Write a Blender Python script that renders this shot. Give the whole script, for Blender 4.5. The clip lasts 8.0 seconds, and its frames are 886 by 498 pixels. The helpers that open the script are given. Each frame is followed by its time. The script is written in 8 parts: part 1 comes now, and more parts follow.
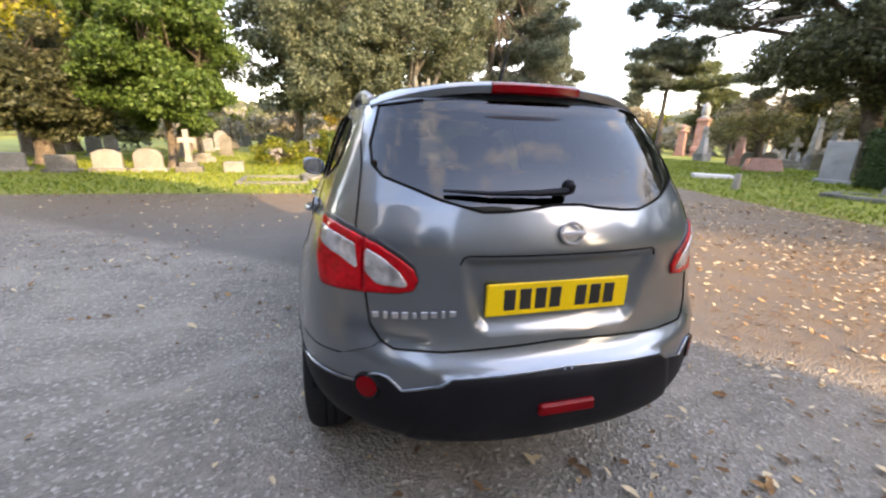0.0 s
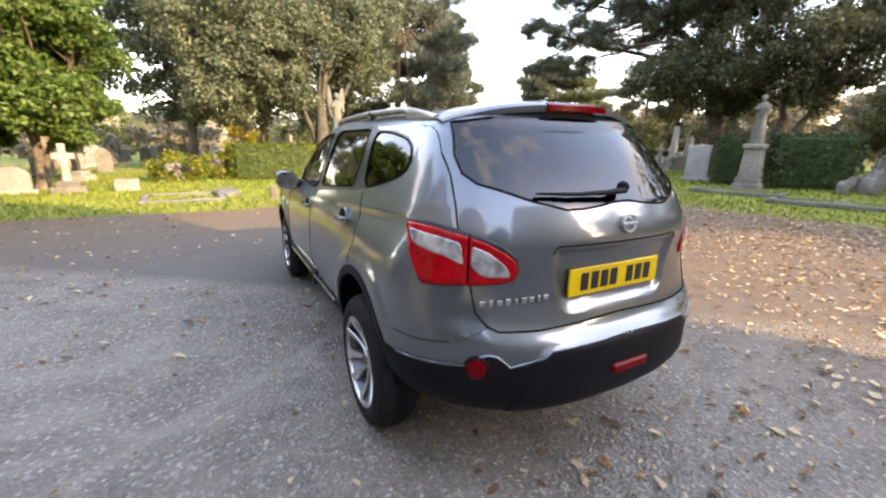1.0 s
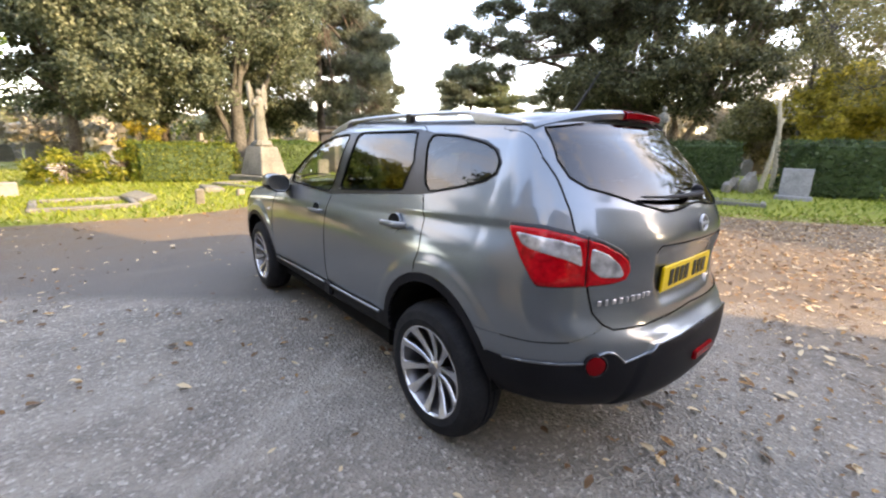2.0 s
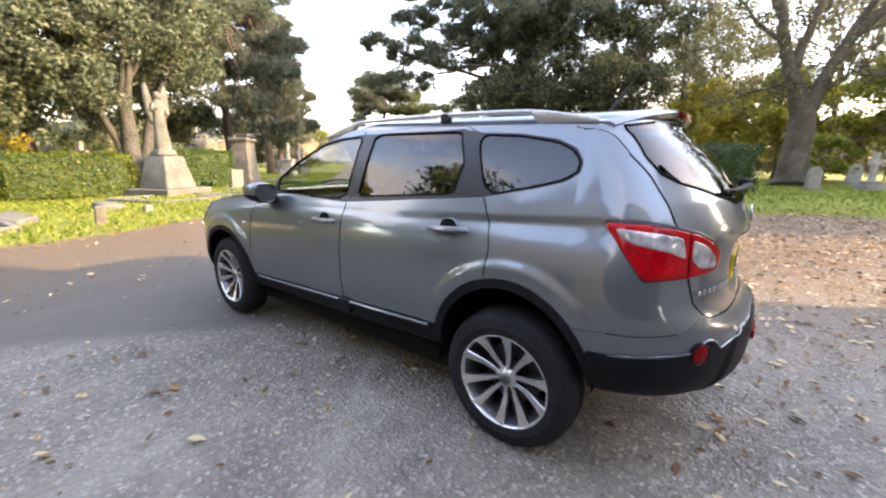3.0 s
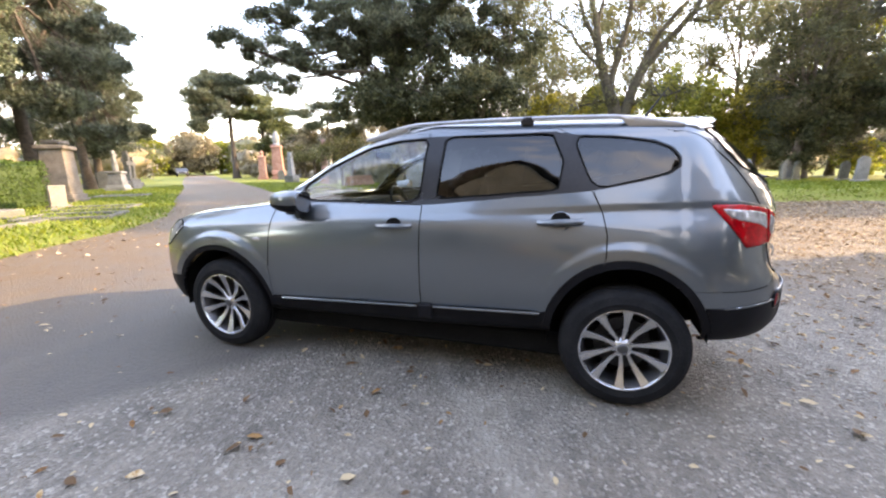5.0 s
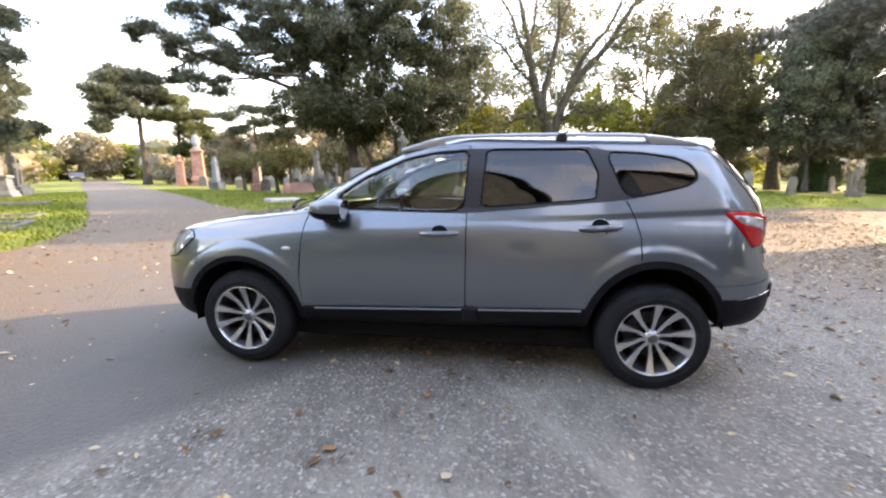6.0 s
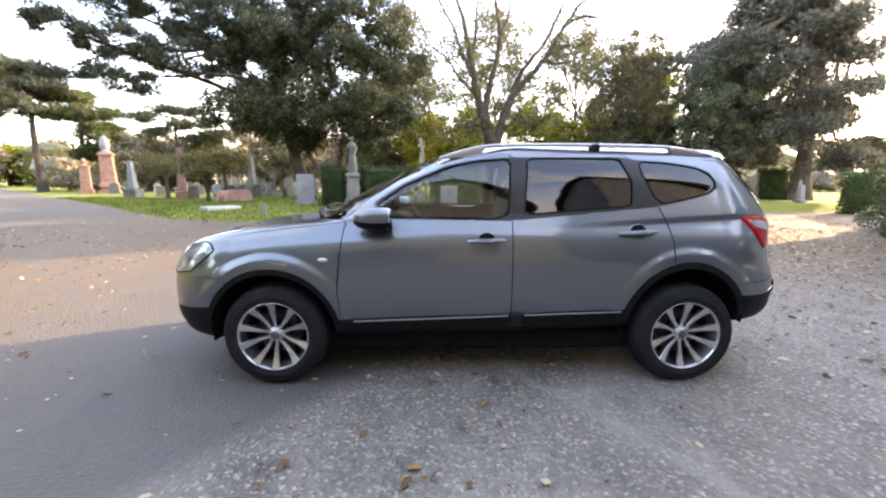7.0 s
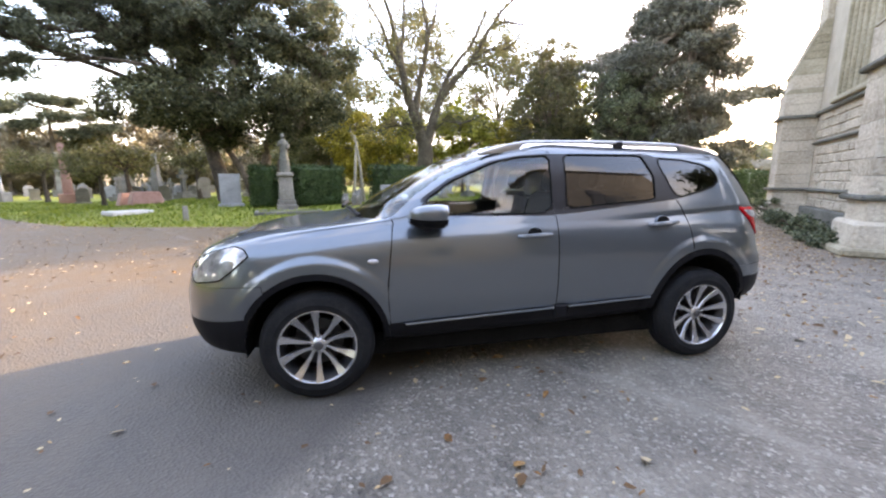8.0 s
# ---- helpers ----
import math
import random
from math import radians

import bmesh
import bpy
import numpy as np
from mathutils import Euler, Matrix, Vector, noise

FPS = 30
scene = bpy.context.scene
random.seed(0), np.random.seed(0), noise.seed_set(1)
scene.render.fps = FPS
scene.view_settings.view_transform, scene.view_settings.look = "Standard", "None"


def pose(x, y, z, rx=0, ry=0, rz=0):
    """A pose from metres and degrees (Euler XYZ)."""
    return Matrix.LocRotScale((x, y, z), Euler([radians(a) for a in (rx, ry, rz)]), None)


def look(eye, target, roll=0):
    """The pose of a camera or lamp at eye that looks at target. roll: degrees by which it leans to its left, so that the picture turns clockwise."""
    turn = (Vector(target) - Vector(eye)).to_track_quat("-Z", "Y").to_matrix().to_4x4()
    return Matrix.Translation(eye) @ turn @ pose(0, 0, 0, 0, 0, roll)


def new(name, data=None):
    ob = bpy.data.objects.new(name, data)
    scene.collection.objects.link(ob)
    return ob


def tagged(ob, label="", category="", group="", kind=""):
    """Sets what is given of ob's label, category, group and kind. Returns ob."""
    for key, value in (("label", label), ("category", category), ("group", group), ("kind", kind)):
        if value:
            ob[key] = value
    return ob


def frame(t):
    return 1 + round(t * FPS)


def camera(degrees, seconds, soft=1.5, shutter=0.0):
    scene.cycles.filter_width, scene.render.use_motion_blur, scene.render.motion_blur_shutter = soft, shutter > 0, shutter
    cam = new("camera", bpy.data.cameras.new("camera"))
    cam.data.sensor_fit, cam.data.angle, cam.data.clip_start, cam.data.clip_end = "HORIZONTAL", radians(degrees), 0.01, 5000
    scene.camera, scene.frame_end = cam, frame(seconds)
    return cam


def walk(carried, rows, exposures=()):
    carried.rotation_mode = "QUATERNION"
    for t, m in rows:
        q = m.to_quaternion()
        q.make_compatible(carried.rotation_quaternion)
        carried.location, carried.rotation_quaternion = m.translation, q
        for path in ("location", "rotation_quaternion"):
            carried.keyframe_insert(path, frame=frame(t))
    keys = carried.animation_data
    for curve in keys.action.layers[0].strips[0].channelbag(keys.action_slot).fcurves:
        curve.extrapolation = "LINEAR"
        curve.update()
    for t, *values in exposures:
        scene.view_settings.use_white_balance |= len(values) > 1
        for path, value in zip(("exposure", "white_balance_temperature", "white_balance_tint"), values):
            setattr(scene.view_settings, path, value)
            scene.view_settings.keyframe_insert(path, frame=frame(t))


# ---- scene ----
cam = camera(95.8, 8.0, soft=2.2, shutter=0.3)
PATH = [
    (0, (-0.708, -1.883, 1.425), (-0.206, -0.026, 0.877), 1.7),
    (0.5, (-1.121, -1.909, 1.425), (-0.398, -0.115, 0.917), 1.3),
    (1, (-1.378, -1.831, 1.423), (-0.461, -0.124, 0.927), 0.8),
    (1.5, (-1.677, -1.617, 1.446), (-0.607, 0.0, 0.959), 0.3),
    (1.7, (-1.821, -1.533, 1.432), (-0.672, 0.03, 0.948), 1.0),
    (2.8, (-2.288, -0.958, 1.403), (-0.811, 0.312, 0.948), 0.7),
    (3, (-2.404, -0.82, 1.374), (-0.863, 0.377, 0.935), 0.6),
    (3.5, (-2.621, -0.591, 1.387), (-0.987, 0.471, 0.937), 0.1),
    (4, (-2.778, -0.261, 1.356), (-1.053, 0.643, 0.901), -0.1),
    (4.2, (-2.841, -0.141, 1.367), (-1.077, 0.697, 0.936), -0.2),
    (5.3, (-3.172, 0.525, 1.339), (-1.283, 1.039, 0.931), -0.5),
    (5.5, (-3.224, 0.682, 1.357), (-1.316, 1.131, 0.957), -0.2),
    (6, (-3.36, 0.98, 1.358), (-1.414, 1.254, 0.987), 0.1),
    (6.5, (-3.411, 1.299, 1.355), (-1.443, 1.414, 1.014), 0.2),
    (7, (-3.392, 1.691, 1.362), (-1.421, 1.65, 1.025), 0.3),
    (7.5, (-3.398, 2.116, 1.369), (-1.441, 1.882, 1.03), 0.3),
    (8, (-3.262, 2.503, 1.34), (-1.336, 2.08, 1.0), -0.1),
]
walk(cam, [(t, look(eye, target, roll)) for t, eye, target, roll in PATH], [(0.0, 2.40, 9700, 18), (1.6, 2.52, 9800, 18), (4.0, 2.66, 9700, 18), (8.0, 2.63, 9400, 18)])

# ---- sky, sun ----
SUN_AZ, SUN_EL = math.atan2(0.46, -0.89), radians(20)
world = bpy.data.worlds.new("world")
scene.world = world
world.use_nodes = True
wn, wl = world.node_tree.nodes, world.node_tree.links
sky = wn.new("ShaderNodeTexSky")
sky.sky_type, sky.sun_disc = "NISHITA", False
sky.sun_elevation, sky.sun_rotation = SUN_EL, SUN_AZ
sky.air_density, sky.dust_density = 1.0, 0.8
wco = wn.new("ShaderNodeTexCoord")
wmap = wn.new("ShaderNodeMapping")
wmap.inputs["Scale"].default_value = (1.0, 1.0, 2.2)
wl.new(wco.outputs["Generated"], wmap.inputs["Vector"])
cloud = wn.new("ShaderNodeTexNoise")
cloud.inputs["Scale"].default_value, cloud.inputs["Detail"].default_value, cloud.inputs["Roughness"].default_value = 2.6, 7, 0.58
wl.new(wmap.outputs[0], cloud.inputs["Vector"])
wr = wn.new("ShaderNodeValToRGB")
wr.color_ramp.elements[0].position, wr.color_ramp.elements[1].position = 0.43, 0.66
# cloud banks thicken towards the horizon, clear blue overhead
wsep, wlow, wsum = wn.new("ShaderNodeSeparateXYZ"), wn.new("ShaderNodeMapRange"), wn.new("ShaderNodeMath")
wl.new(wco.outputs["Generated"], wsep.inputs[0])
wlow.inputs["From Min"].default_value, wlow.inputs["From Max"].default_value = 0.0, 0.75
wlow.inputs["To Min"].default_value, wlow.inputs["To Max"].default_value = 0.06, -0.09
wl.new(wsep.outputs["Z"], wlow.inputs["Value"])
wl.new(cloud.outputs["Fac"], wsum.inputs[0])
wl.new(wlow.outputs[0], wsum.inputs[1])
wl.new(wsum.outputs[0], wr.inputs[0])
wtint = wn.new("ShaderNodeMix")
wtint.data_type, wtint.blend_type = "RGBA", "MULTIPLY"
wtint.inputs["Factor"].default_value, wtint.inputs["B"].default_value = 1.0, (1.95, 2.05, 2.35, 1)
wl.new(sky.outputs[0], wtint.inputs["A"])
wmix = wn.new("ShaderNodeMix")
wmix.data_type = "RGBA"
wl.new(wr.outputs["Color"], wmix.inputs["Factor"])
wl.new(wtint.outputs["Result"], wmix.inputs["A"])
wmix.inputs["B"].default_value = (4.7, 5.0, 5.6, 1)
wn["Background"].inputs["Strength"].default_value = 0.15
wl.new(wmix.outputs["Result"], wn["Background"].inputs["Color"])
sun = new("sun", bpy.data.lights.new("sun", "SUN"))
sun.data.energy, sun.data.angle, sun.data.color = 2.6, radians(0.6), (1.0, 0.86, 0.66)
sun.matrix_world = look((0, 0, 30), (-math.sin(SUN_AZ) * math.cos(SUN_EL), -math.cos(SUN_AZ) * math.cos(SUN_EL), 30 - math.sin(SUN_EL)))

# ---- mesh tools ----
class Geo:
    """Vertices and faces gathered for one mesh."""

    def __init__(self):
        self.v, self.f = [], []

    def add(self, verts, faces):
        o = len(self.v)
        self.v.extend(tuple(p) for p in verts)
        self.f.extend(tuple(i + o for i in q) for q in faces)
        return self

    def box(self, c, s, rz=0.0, ch=0.01, m=None, taper=1.0):
        """A chamfered box with centre c and sizes s."""
        hx, hy, hz = (a / 2 for a in s)
        ch = min(ch, hx * 0.9, hy * 0.9, hz * 0.9)
        vs = []
        for sx in (-1, 1):
            for sy in (-1, 1):
                for sz in (-1, 1):
                    k = taper if sz > 0 else 1.0
                    vs.append((sx * (hx - ch) * k, sy * (hy - ch) * k, sz * hz))
                    vs.append((sx * (hx - ch) * k, sy * hy * k, sz * (hz - ch)))
                    vs.append((sx * hx * k, sy * (hy - ch) * k, sz * (hz - ch)))

        def ix(a, b, c2, k):
            return ((a > 0) * 4 + (b > 0) * 2 + (c2 > 0)) * 3 + k
        fs = []
        for s1 in (-1, 1):
            fs.append([ix(-1, -1, s1, 0), ix(1, -1, s1, 0), ix(1, 1, s1, 0), ix(-1, 1, s1, 0)][::s1])
            fs.append([ix(-1, s1, -1, 1), ix(-1, s1, 1, 1), ix(1, s1, 1, 1), ix(1, s1, -1, 1)][::s1])
            fs.append([ix(s1, -1, -1, 2), ix(s1, 1, -1, 2), ix(s1, 1, 1, 2), ix(s1, -1, 1, 2)][::s1])
        for a in (-1, 1):
            for b in (-1, 1):
                fs.append([ix(-1, a, b, 0), ix(1, a, b, 0), ix(1, a, b, 1), ix(-1, a, b, 1)][::-a * b])
                fs.append([ix(a, -1, b, 0), ix(a, 1, b, 0), ix(a, 1, b, 2), ix(a, -1, b, 2)][::a * b])
                fs.append([ix(a, b, -1, 1), ix(a, b, 1, 1), ix(a, b, 1, 2), ix(a, b, -1, 2)][::-a * b])
                for c2 in (-1, 1):
                    fs.append([ix(a, b, c2, 0), ix(a, b, c2, 1), ix(a, b, c2, 2)][::-a * b * c2])
        t = Matrix.Translation(c) @ Matrix.Rotation(radians(rz), 4, "Z")
        if m is not None:
            t = m @ t
        return self.add([t @ Vector(p) for p in vs], fs)

    def tube(self, pts, radii, n=8, cap=True, flat=1.0):
        """A tube along pts; radii one for each point."""
        pts = [Vector(p) for p in pts]
        vs, up = [], Vector((0.013, 0.021, 1))
        for i, p in enumerate(pts):
            d = (pts[min(i + 1, len(pts) - 1)] - pts[max(i - 1, 0)]).normalized()
            if i == 0:
                a = d.cross(up)
                if a.length < 0.05:
                    a = d.cross(Vector((1, 0.03, 0)))
            else:
                a = a - d * a.dot(d)
            a.normalize()
            b = d.cross(a)
            for k in range(n):
                w = 2 * math.pi * k / n
                vs.append(p + radii[i] * (a * math.cos(w) + b * math.sin(w) * flat))
        fs = [(i * n + k, i * n + (k + 1) % n, (i + 1) * n + (k + 1) % n, (i + 1) * n + k) for i in range(len(pts) - 1) for k in range(n)]
        if cap:
            fs.append(tuple(range(n))[::-1])
            fs.append(tuple((len(pts) - 1) * n + k for k in range(n)))
        return self.add(vs, fs)

    def lathe(self, prof, n=24, m=None, cap=True):
        """Turn (radius, height) pairs about z, then place by m."""
        vs, fs = [], []
        for r, z in prof:
            for k in range(n):
                w = 2 * math.pi * k / n
                vs.append(Vector((r * math.cos(w), r * math.sin(w), z)))
        for i in range(len(prof) - 1):
            for k in range(n):
                fs.append((i * n + k, i * n + (k + 1) % n, (i + 1) * n + (k + 1) % n, (i + 1) * n + k))
        if cap and prof[0][0] > 1e-4:
            fs.append(tuple(range(n))[::-1])
        if cap and prof[-1][0] > 1e-4:
            fs.append(tuple((len(prof) - 1) * n + k for k in range(n)))
        if m is not None:
            vs = [m @ p for p in vs]
        return self.add(vs, fs)

    def prism(self, poly, depth, m=None, ch=0.0):
        """A flat outline (x, z) pushed from y = -depth/2 to depth/2, with chamfered rims."""
        n = len(poly)
        cx, cz = sum(p[0] for p in poly) / n, sum(p[1] for p in poly) / n
        h = depth / 2

        def ring(y, k):
            out = []
            for x, z in poly:
                d = math.hypot(x - cx, z - cz) or 1
                out.append(Vector((x - (x - cx) / d * k, y, z - (z - cz) / d * k)))
            return out
        rings = [ring(-h, ch), ring(-h + ch, 0), ring(h - ch, 0), ring(h, ch)] if ch else [ring(-h, 0), ring(h, 0)]
        vs = [p for r in rings for p in r]
        fs = [(i * n + k, i * n + (k + 1) % n, (i + 1) * n + (k + 1) % n, (i + 1) * n + k) for i in range(len(rings) - 1) for k in range(n)]
        fs += [tuple(range(n))[::-1], tuple((len(rings) - 1) * n + k for k in range(n))]
        if m is not None:
            vs = [m @ p for p in vs]
        return self.add(vs, fs)

    def blob(self, c, r, n=10, rings=6, rough=0.0, seed=0, m=None):
        """A ball with radii r, uneven by rough."""
        prof, vs, fs = [], [], []
        for i in range(rings + 1):
            a = math.pi * i / rings
            for k in range(n):
                w = 2 * math.pi * k / n
                d = Vector((math.sin(a) * math.cos(w), math.sin(a) * math.sin(w), math.cos(a)))
                q = 1 + rough * noise.noise(d * 1.7 + Vector((seed * 3.1, seed * 1.7, seed)))
                p = Vector((c[0] + d.x * r[0] * q, c[1] + d.y * r[1] * q, c[2] + d.z * r[2] * q))
                vs.append(m @ p if m is not None else p)
        for i in range(rings):
            for k in range(n):
                fs.append((i * n + k, (i + 1) * n + k, (i + 1) * n + (k + 1) % n, i * n + (k + 1) % n))
        return self.add(vs, fs)


def mesh_of(name, geo, mat, smooth=35):
    me = bpy.data.meshes.new(name)
    me.from_pydata(geo.v, [], geo.f)
    if mat:
        me.materials.append(mat)
    bm = bmesh.new()
    bm.from_mesh(me)
    bmesh.ops.recalc_face_normals(bm, faces=bm.faces)
    bm.to_mesh(me)
    bm.free()
    if smooth:
        me.shade_smooth()
        me.set_sharp_from_angle(angle=radians(smooth))
    return me


def part(name, geo, mat, parent=None, label="", smooth=35, m=None):
    """One mesh object under a thing or a part."""
    data = geo if isinstance(geo, bpy.types.Mesh) else mesh_of(name, geo, mat, smooth)
    ob = new(name, data)
    if parent:
        ob.parent = parent
    if m is not None:
        ob.matrix_basis = m
    return tagged(ob, label)


def thing(name, label, category, group="", kind="", m=None):
    ob = new(name)
    ob.empty_display_size = 0.2
    if m is not None:
        ob.matrix_basis = m
    return tagged(ob, label, category, group, kind)


def fast_mesh(name, verts, quads, mat, normals=None):
    """A mesh from arrays of points and of quads or triangles."""
    verts, quads = np.asarray(verts, np.float32), np.asarray(quads, np.int32)
    n = quads.shape[1]
    me = bpy.data.meshes.new(name)
    me.vertices.add(len(verts))
    me.vertices.foreach_set("co", verts.ravel())
    me.loops.add(quads.size)
    me.loops.foreach_set("vertex_index", quads.ravel())
    me.polygons.add(len(quads))
    me.polygons.foreach_set("loop_start", np.arange(len(quads), dtype=np.int32) * n)
    me.update(calc_edges=True)
    me.materials.append(mat)
    return me


# ---- materials ----
def material(name, rough=0.6, metal=0.0, spec=0.5):
    mt = bpy.data.materials.new(name)
    mt.use_nodes = True
    b = mt.node_tree.nodes["Principled BSDF"]
    b.inputs["Roughness"].default_value, b.inputs["Metallic"].default_value = rough, metal
    b.inputs["Specular IOR Level"].default_value = spec
    return mt, mt.node_tree.nodes, mt.node_tree.links, b


def grain(name, colours, scale=4.0, fine=40.0, rough=0.8, bump=0.3, dist=0.01, metal=0.0, spec=0.4, island=0.0, obj=0.0, coords="Object", detail=6):
    """Colour from two scales of noise, with relief. colours: dark, middle, light."""
    mt, nd, lk, b = material(name, rough, metal, spec)
    tc = nd.new("ShaderNodeTexCoord")
    n1, n2 = nd.new("ShaderNodeTexNoise"), nd.new("ShaderNodeTexNoise")
    for n, s in ((n1, scale), (n2, fine)):
        n.inputs["Scale"].default_value, n.inputs["Detail"].default_value = s, detail
        lk.new(tc.outputs[coords], n.inputs["Vector"])
    add = nd.new("ShaderNodeMath")
    add.operation = "MULTIPLY_ADD"
    lk.new(n2.outputs["Fac"], add.inputs[0])
    add.inputs[1].default_value = 0.5
    half = nd.new("ShaderNodeMath")
    half.operation = "MULTIPLY"
    half.inputs[1].default_value = 0.5
    lk.new(n1.outputs["Fac"], half.inputs[0])
    lk.new(half.outputs[0], add.inputs[2])
    last = add.outputs[0]
    for source, amount in (("Random Per Island", island), ("Random", obj)):
        if amount:
            g = nd.new("ShaderNodeNewGeometry" if source != "Random" else "ShaderNodeObjectInfo")
            mm = nd.new("ShaderNodeMath")
            mm.operation = "MULTIPLY_ADD"
            sub = nd.new("ShaderNodeMath")
            sub.operation = "SUBTRACT"
            sub.inputs[1].default_value = 0.5
            lk.new(g.outputs[source], sub.inputs[0])
            lk.new(sub.outputs[0], mm.inputs[0])
            mm.inputs[1].default_value = amount
            lk.new(last, mm.inputs[2])
            last = mm.outputs[0]
    ramp = nd.new("ShaderNodeValToRGB")
    el = ramp.color_ramp.elements
    el[0].position, el[0].color = 0.32, (*colours[0], 1)
    el[1].position, el[1].color = 0.68, (*colours[-1], 1)
    if len(colours) > 2:
        for k, c in enumerate(colours[1:-1]):
            e = el.new(0.32 + 0.36 * (k + 1) / (len(colours) - 1))
            e.color = (*c, 1)
    lk.new(last, ramp.inputs[0])
    lk.new(ramp.outputs[0], b.inputs["Base Color"])
    if bump:
        bp = nd.new("ShaderNodeBump")
        bp.inputs["Strength"].default_value, bp.inputs["Distance"].default_value = bump, dist
        lk.new(n2.outputs["Fac"], bp.inputs["Height"])
        lk.new(bp.outputs[0], b.inputs["Normal"])
    return mt


def leafy(name, colours, rough=0.5, spec=0.35, lucent=0.35):
    """Foliage: colour by leaf, some light through it."""
    mt = grain(name, colours, 0.35, 2.5, rough, 0, 0, 0, spec, island=0.55, coords="Object", detail=2)
    nd, lk = mt.node_tree.nodes, mt.node_tree.links
    b = nd["Principled BSDF"]
    ramp = [n for n in nd if n.type == "VALTORGB"][0]
    tr = nd.new("ShaderNodeBsdfTranslucent")
    mx = nd.new("ShaderNodeMixShader")
    mx.inputs[0].default_value = lucent
    lk.new(ramp.outputs[0], tr.inputs["Color"])
    lk.new(b.outputs[0], mx.inputs[1])
    lk.new(tr.outputs[0], mx.inputs[2])
    lk.new(mx.outputs[0], nd["Material Output"].inputs["Surface"])
    return mt


def pane(name, tint, ior=1.5, dirt=0.02):
    """Thin glass: see-through by its tint, mirror-like by its angle."""
    mt, nd, lk, b = material(name)
    tr, gl, mx, fr = nd.new("ShaderNodeBsdfTransparent"), nd.new("ShaderNodeBsdfGlossy"), nd.new("ShaderNodeMixShader"), nd.new("ShaderNodeLayerWeight")
    tr.inputs["Color"].default_value = (*tint, 1)
    gl.inputs["Roughness"].default_value = dirt
    r0 = ((ior - 1) / (ior + 1)) ** 2 * 2.5
    fr.inputs["Blend"].default_value = 0.5
    pw, ma = nd.new("ShaderNodeMath"), nd.new("ShaderNodeMath")
    pw.operation, ma.operation = "POWER", "MULTIPLY_ADD"
    pw.inputs[1].default_value, ma.inputs[1].default_value, ma.inputs[2].default_value = 4.5, 1 - r0, r0
    lk.new(fr.outputs["Facing"], pw.inputs[0])
    lk.new(pw.outputs[0], ma.inputs[0])
    lk.new(ma.outputs[0], mx.inputs[0])
    lk.new(tr.outputs[0], mx.inputs[1])
    lk.new(gl.outputs[0], mx.inputs[2])
    lk.new(mx.outputs[0], nd["Material Output"].inputs["Surface"])
    return mt


def car_paint():
    mt, nd, lk, b = material("grey metallic paint", 0.38, 0.85)
    tc, n = nd.new("ShaderNodeTexCoord"), nd.new("ShaderNodeTexNoise")
    n.inputs["Scale"].default_value = 900
    lk.new(tc.outputs["Object"], n.inputs["Vector"])
    n2 = nd.new("ShaderNodeTexNoise")
    n2.inputs["Scale"].default_value, n2.inputs["Detail"].default_value = 3.0, 6
    lk.new(tc.outputs["Object"], n2.inputs["Vector"])
    r = nd.new("ShaderNodeValToRGB")
    r.color_ramp.elements[0].position, r.color_ramp.elements[0].color = 0.3, (0.097, 0.116, 0.134, 1)
    r.color_ramp.elements[1].position, r.color_ramp.elements[1].color = 0.7, (0.165, 0.196, 0.222, 1)
    lk.new(n.outputs["Fac"], r.inputs[0])
    lk.new(r.outputs[0], b.inputs["Base Color"])
    mr = nd.new("ShaderNodeMapRange")
    mr.inputs["To Min"].default_value, mr.inputs["To Max"].default_value = 0.06, 0.12
    lk.new(n2.outputs["Fac"], mr.inputs["Value"])
    lk.new(mr.outputs[0], b.inputs["Coat Roughness"])
    b.inputs["Coat Weight"].default_value, b.inputs["Coat IOR"].default_value = 1.0, 1.80
    return mt


PAINT = car_paint()
PLASTIC = grain("black textured plastic", ((0.005, 0.005, 0.006), (0.009, 0.009, 0.011), (0.014, 0.014, 0.016)), 6, 300, 0.5, 0.15, 0.001, spec=0.10)
GLOSSBLACK = grain("gloss black trim", ((0.01, 0.01, 0.012), (0.02, 0.02, 0.024)), 8, 60, 0.3, 0.0)
INNER = grain("dark cabin lining", ((0.005, 0.005, 0.005), (0.012, 0.012, 0.012)), 6, 80, 0.9, 0.1, 0.002, spec=0.08)
SEATCLOTH = grain("dark grey seat cloth", ((0.015, 0.015, 0.017), (0.04, 0.04, 0.043)), 20, 200, 0.95, 0.2, 0.002)
RUBBER = grain("tyre rubber", ((0.008, 0.0085, 0.010), (0.015, 0.0155, 0.017), (0.025, 0.025, 0.026)), 9, 120, 0.72, 0.2, 0.002, spec=0.12)
ALLOY = grain("machined alloy", ((0.50, 0.50, 0.51), (0.64, 0.64, 0.65)), 10, 90, 0.26, 0.03, 0.001, metal=0.9)
ALLOYDARK = grain("dark painted alloy", ((0.03, 0.03, 0.032), (0.06, 0.06, 0.062)), 10, 90, 0.35, 0.0, metal=0.6)
ALLOYGREY = grain("grey painted alloy", ((0.10, 0.10, 0.105), (0.17, 0.17, 0.175)), 10, 90, 0.35, 0.0, metal=0.8)
MIRROR = grain("dark tinted mirror", ((0.45, 0.46, 0.48), (0.5, 0.51, 0.53)), 10, 60, 0.03, 0.0, metal=1.0)
CHROME = grain("chrome", ((0.75, 0.75, 0.76), (0.85, 0.85, 0.86)), 10, 60, 0.1, 0.0, metal=1.0)
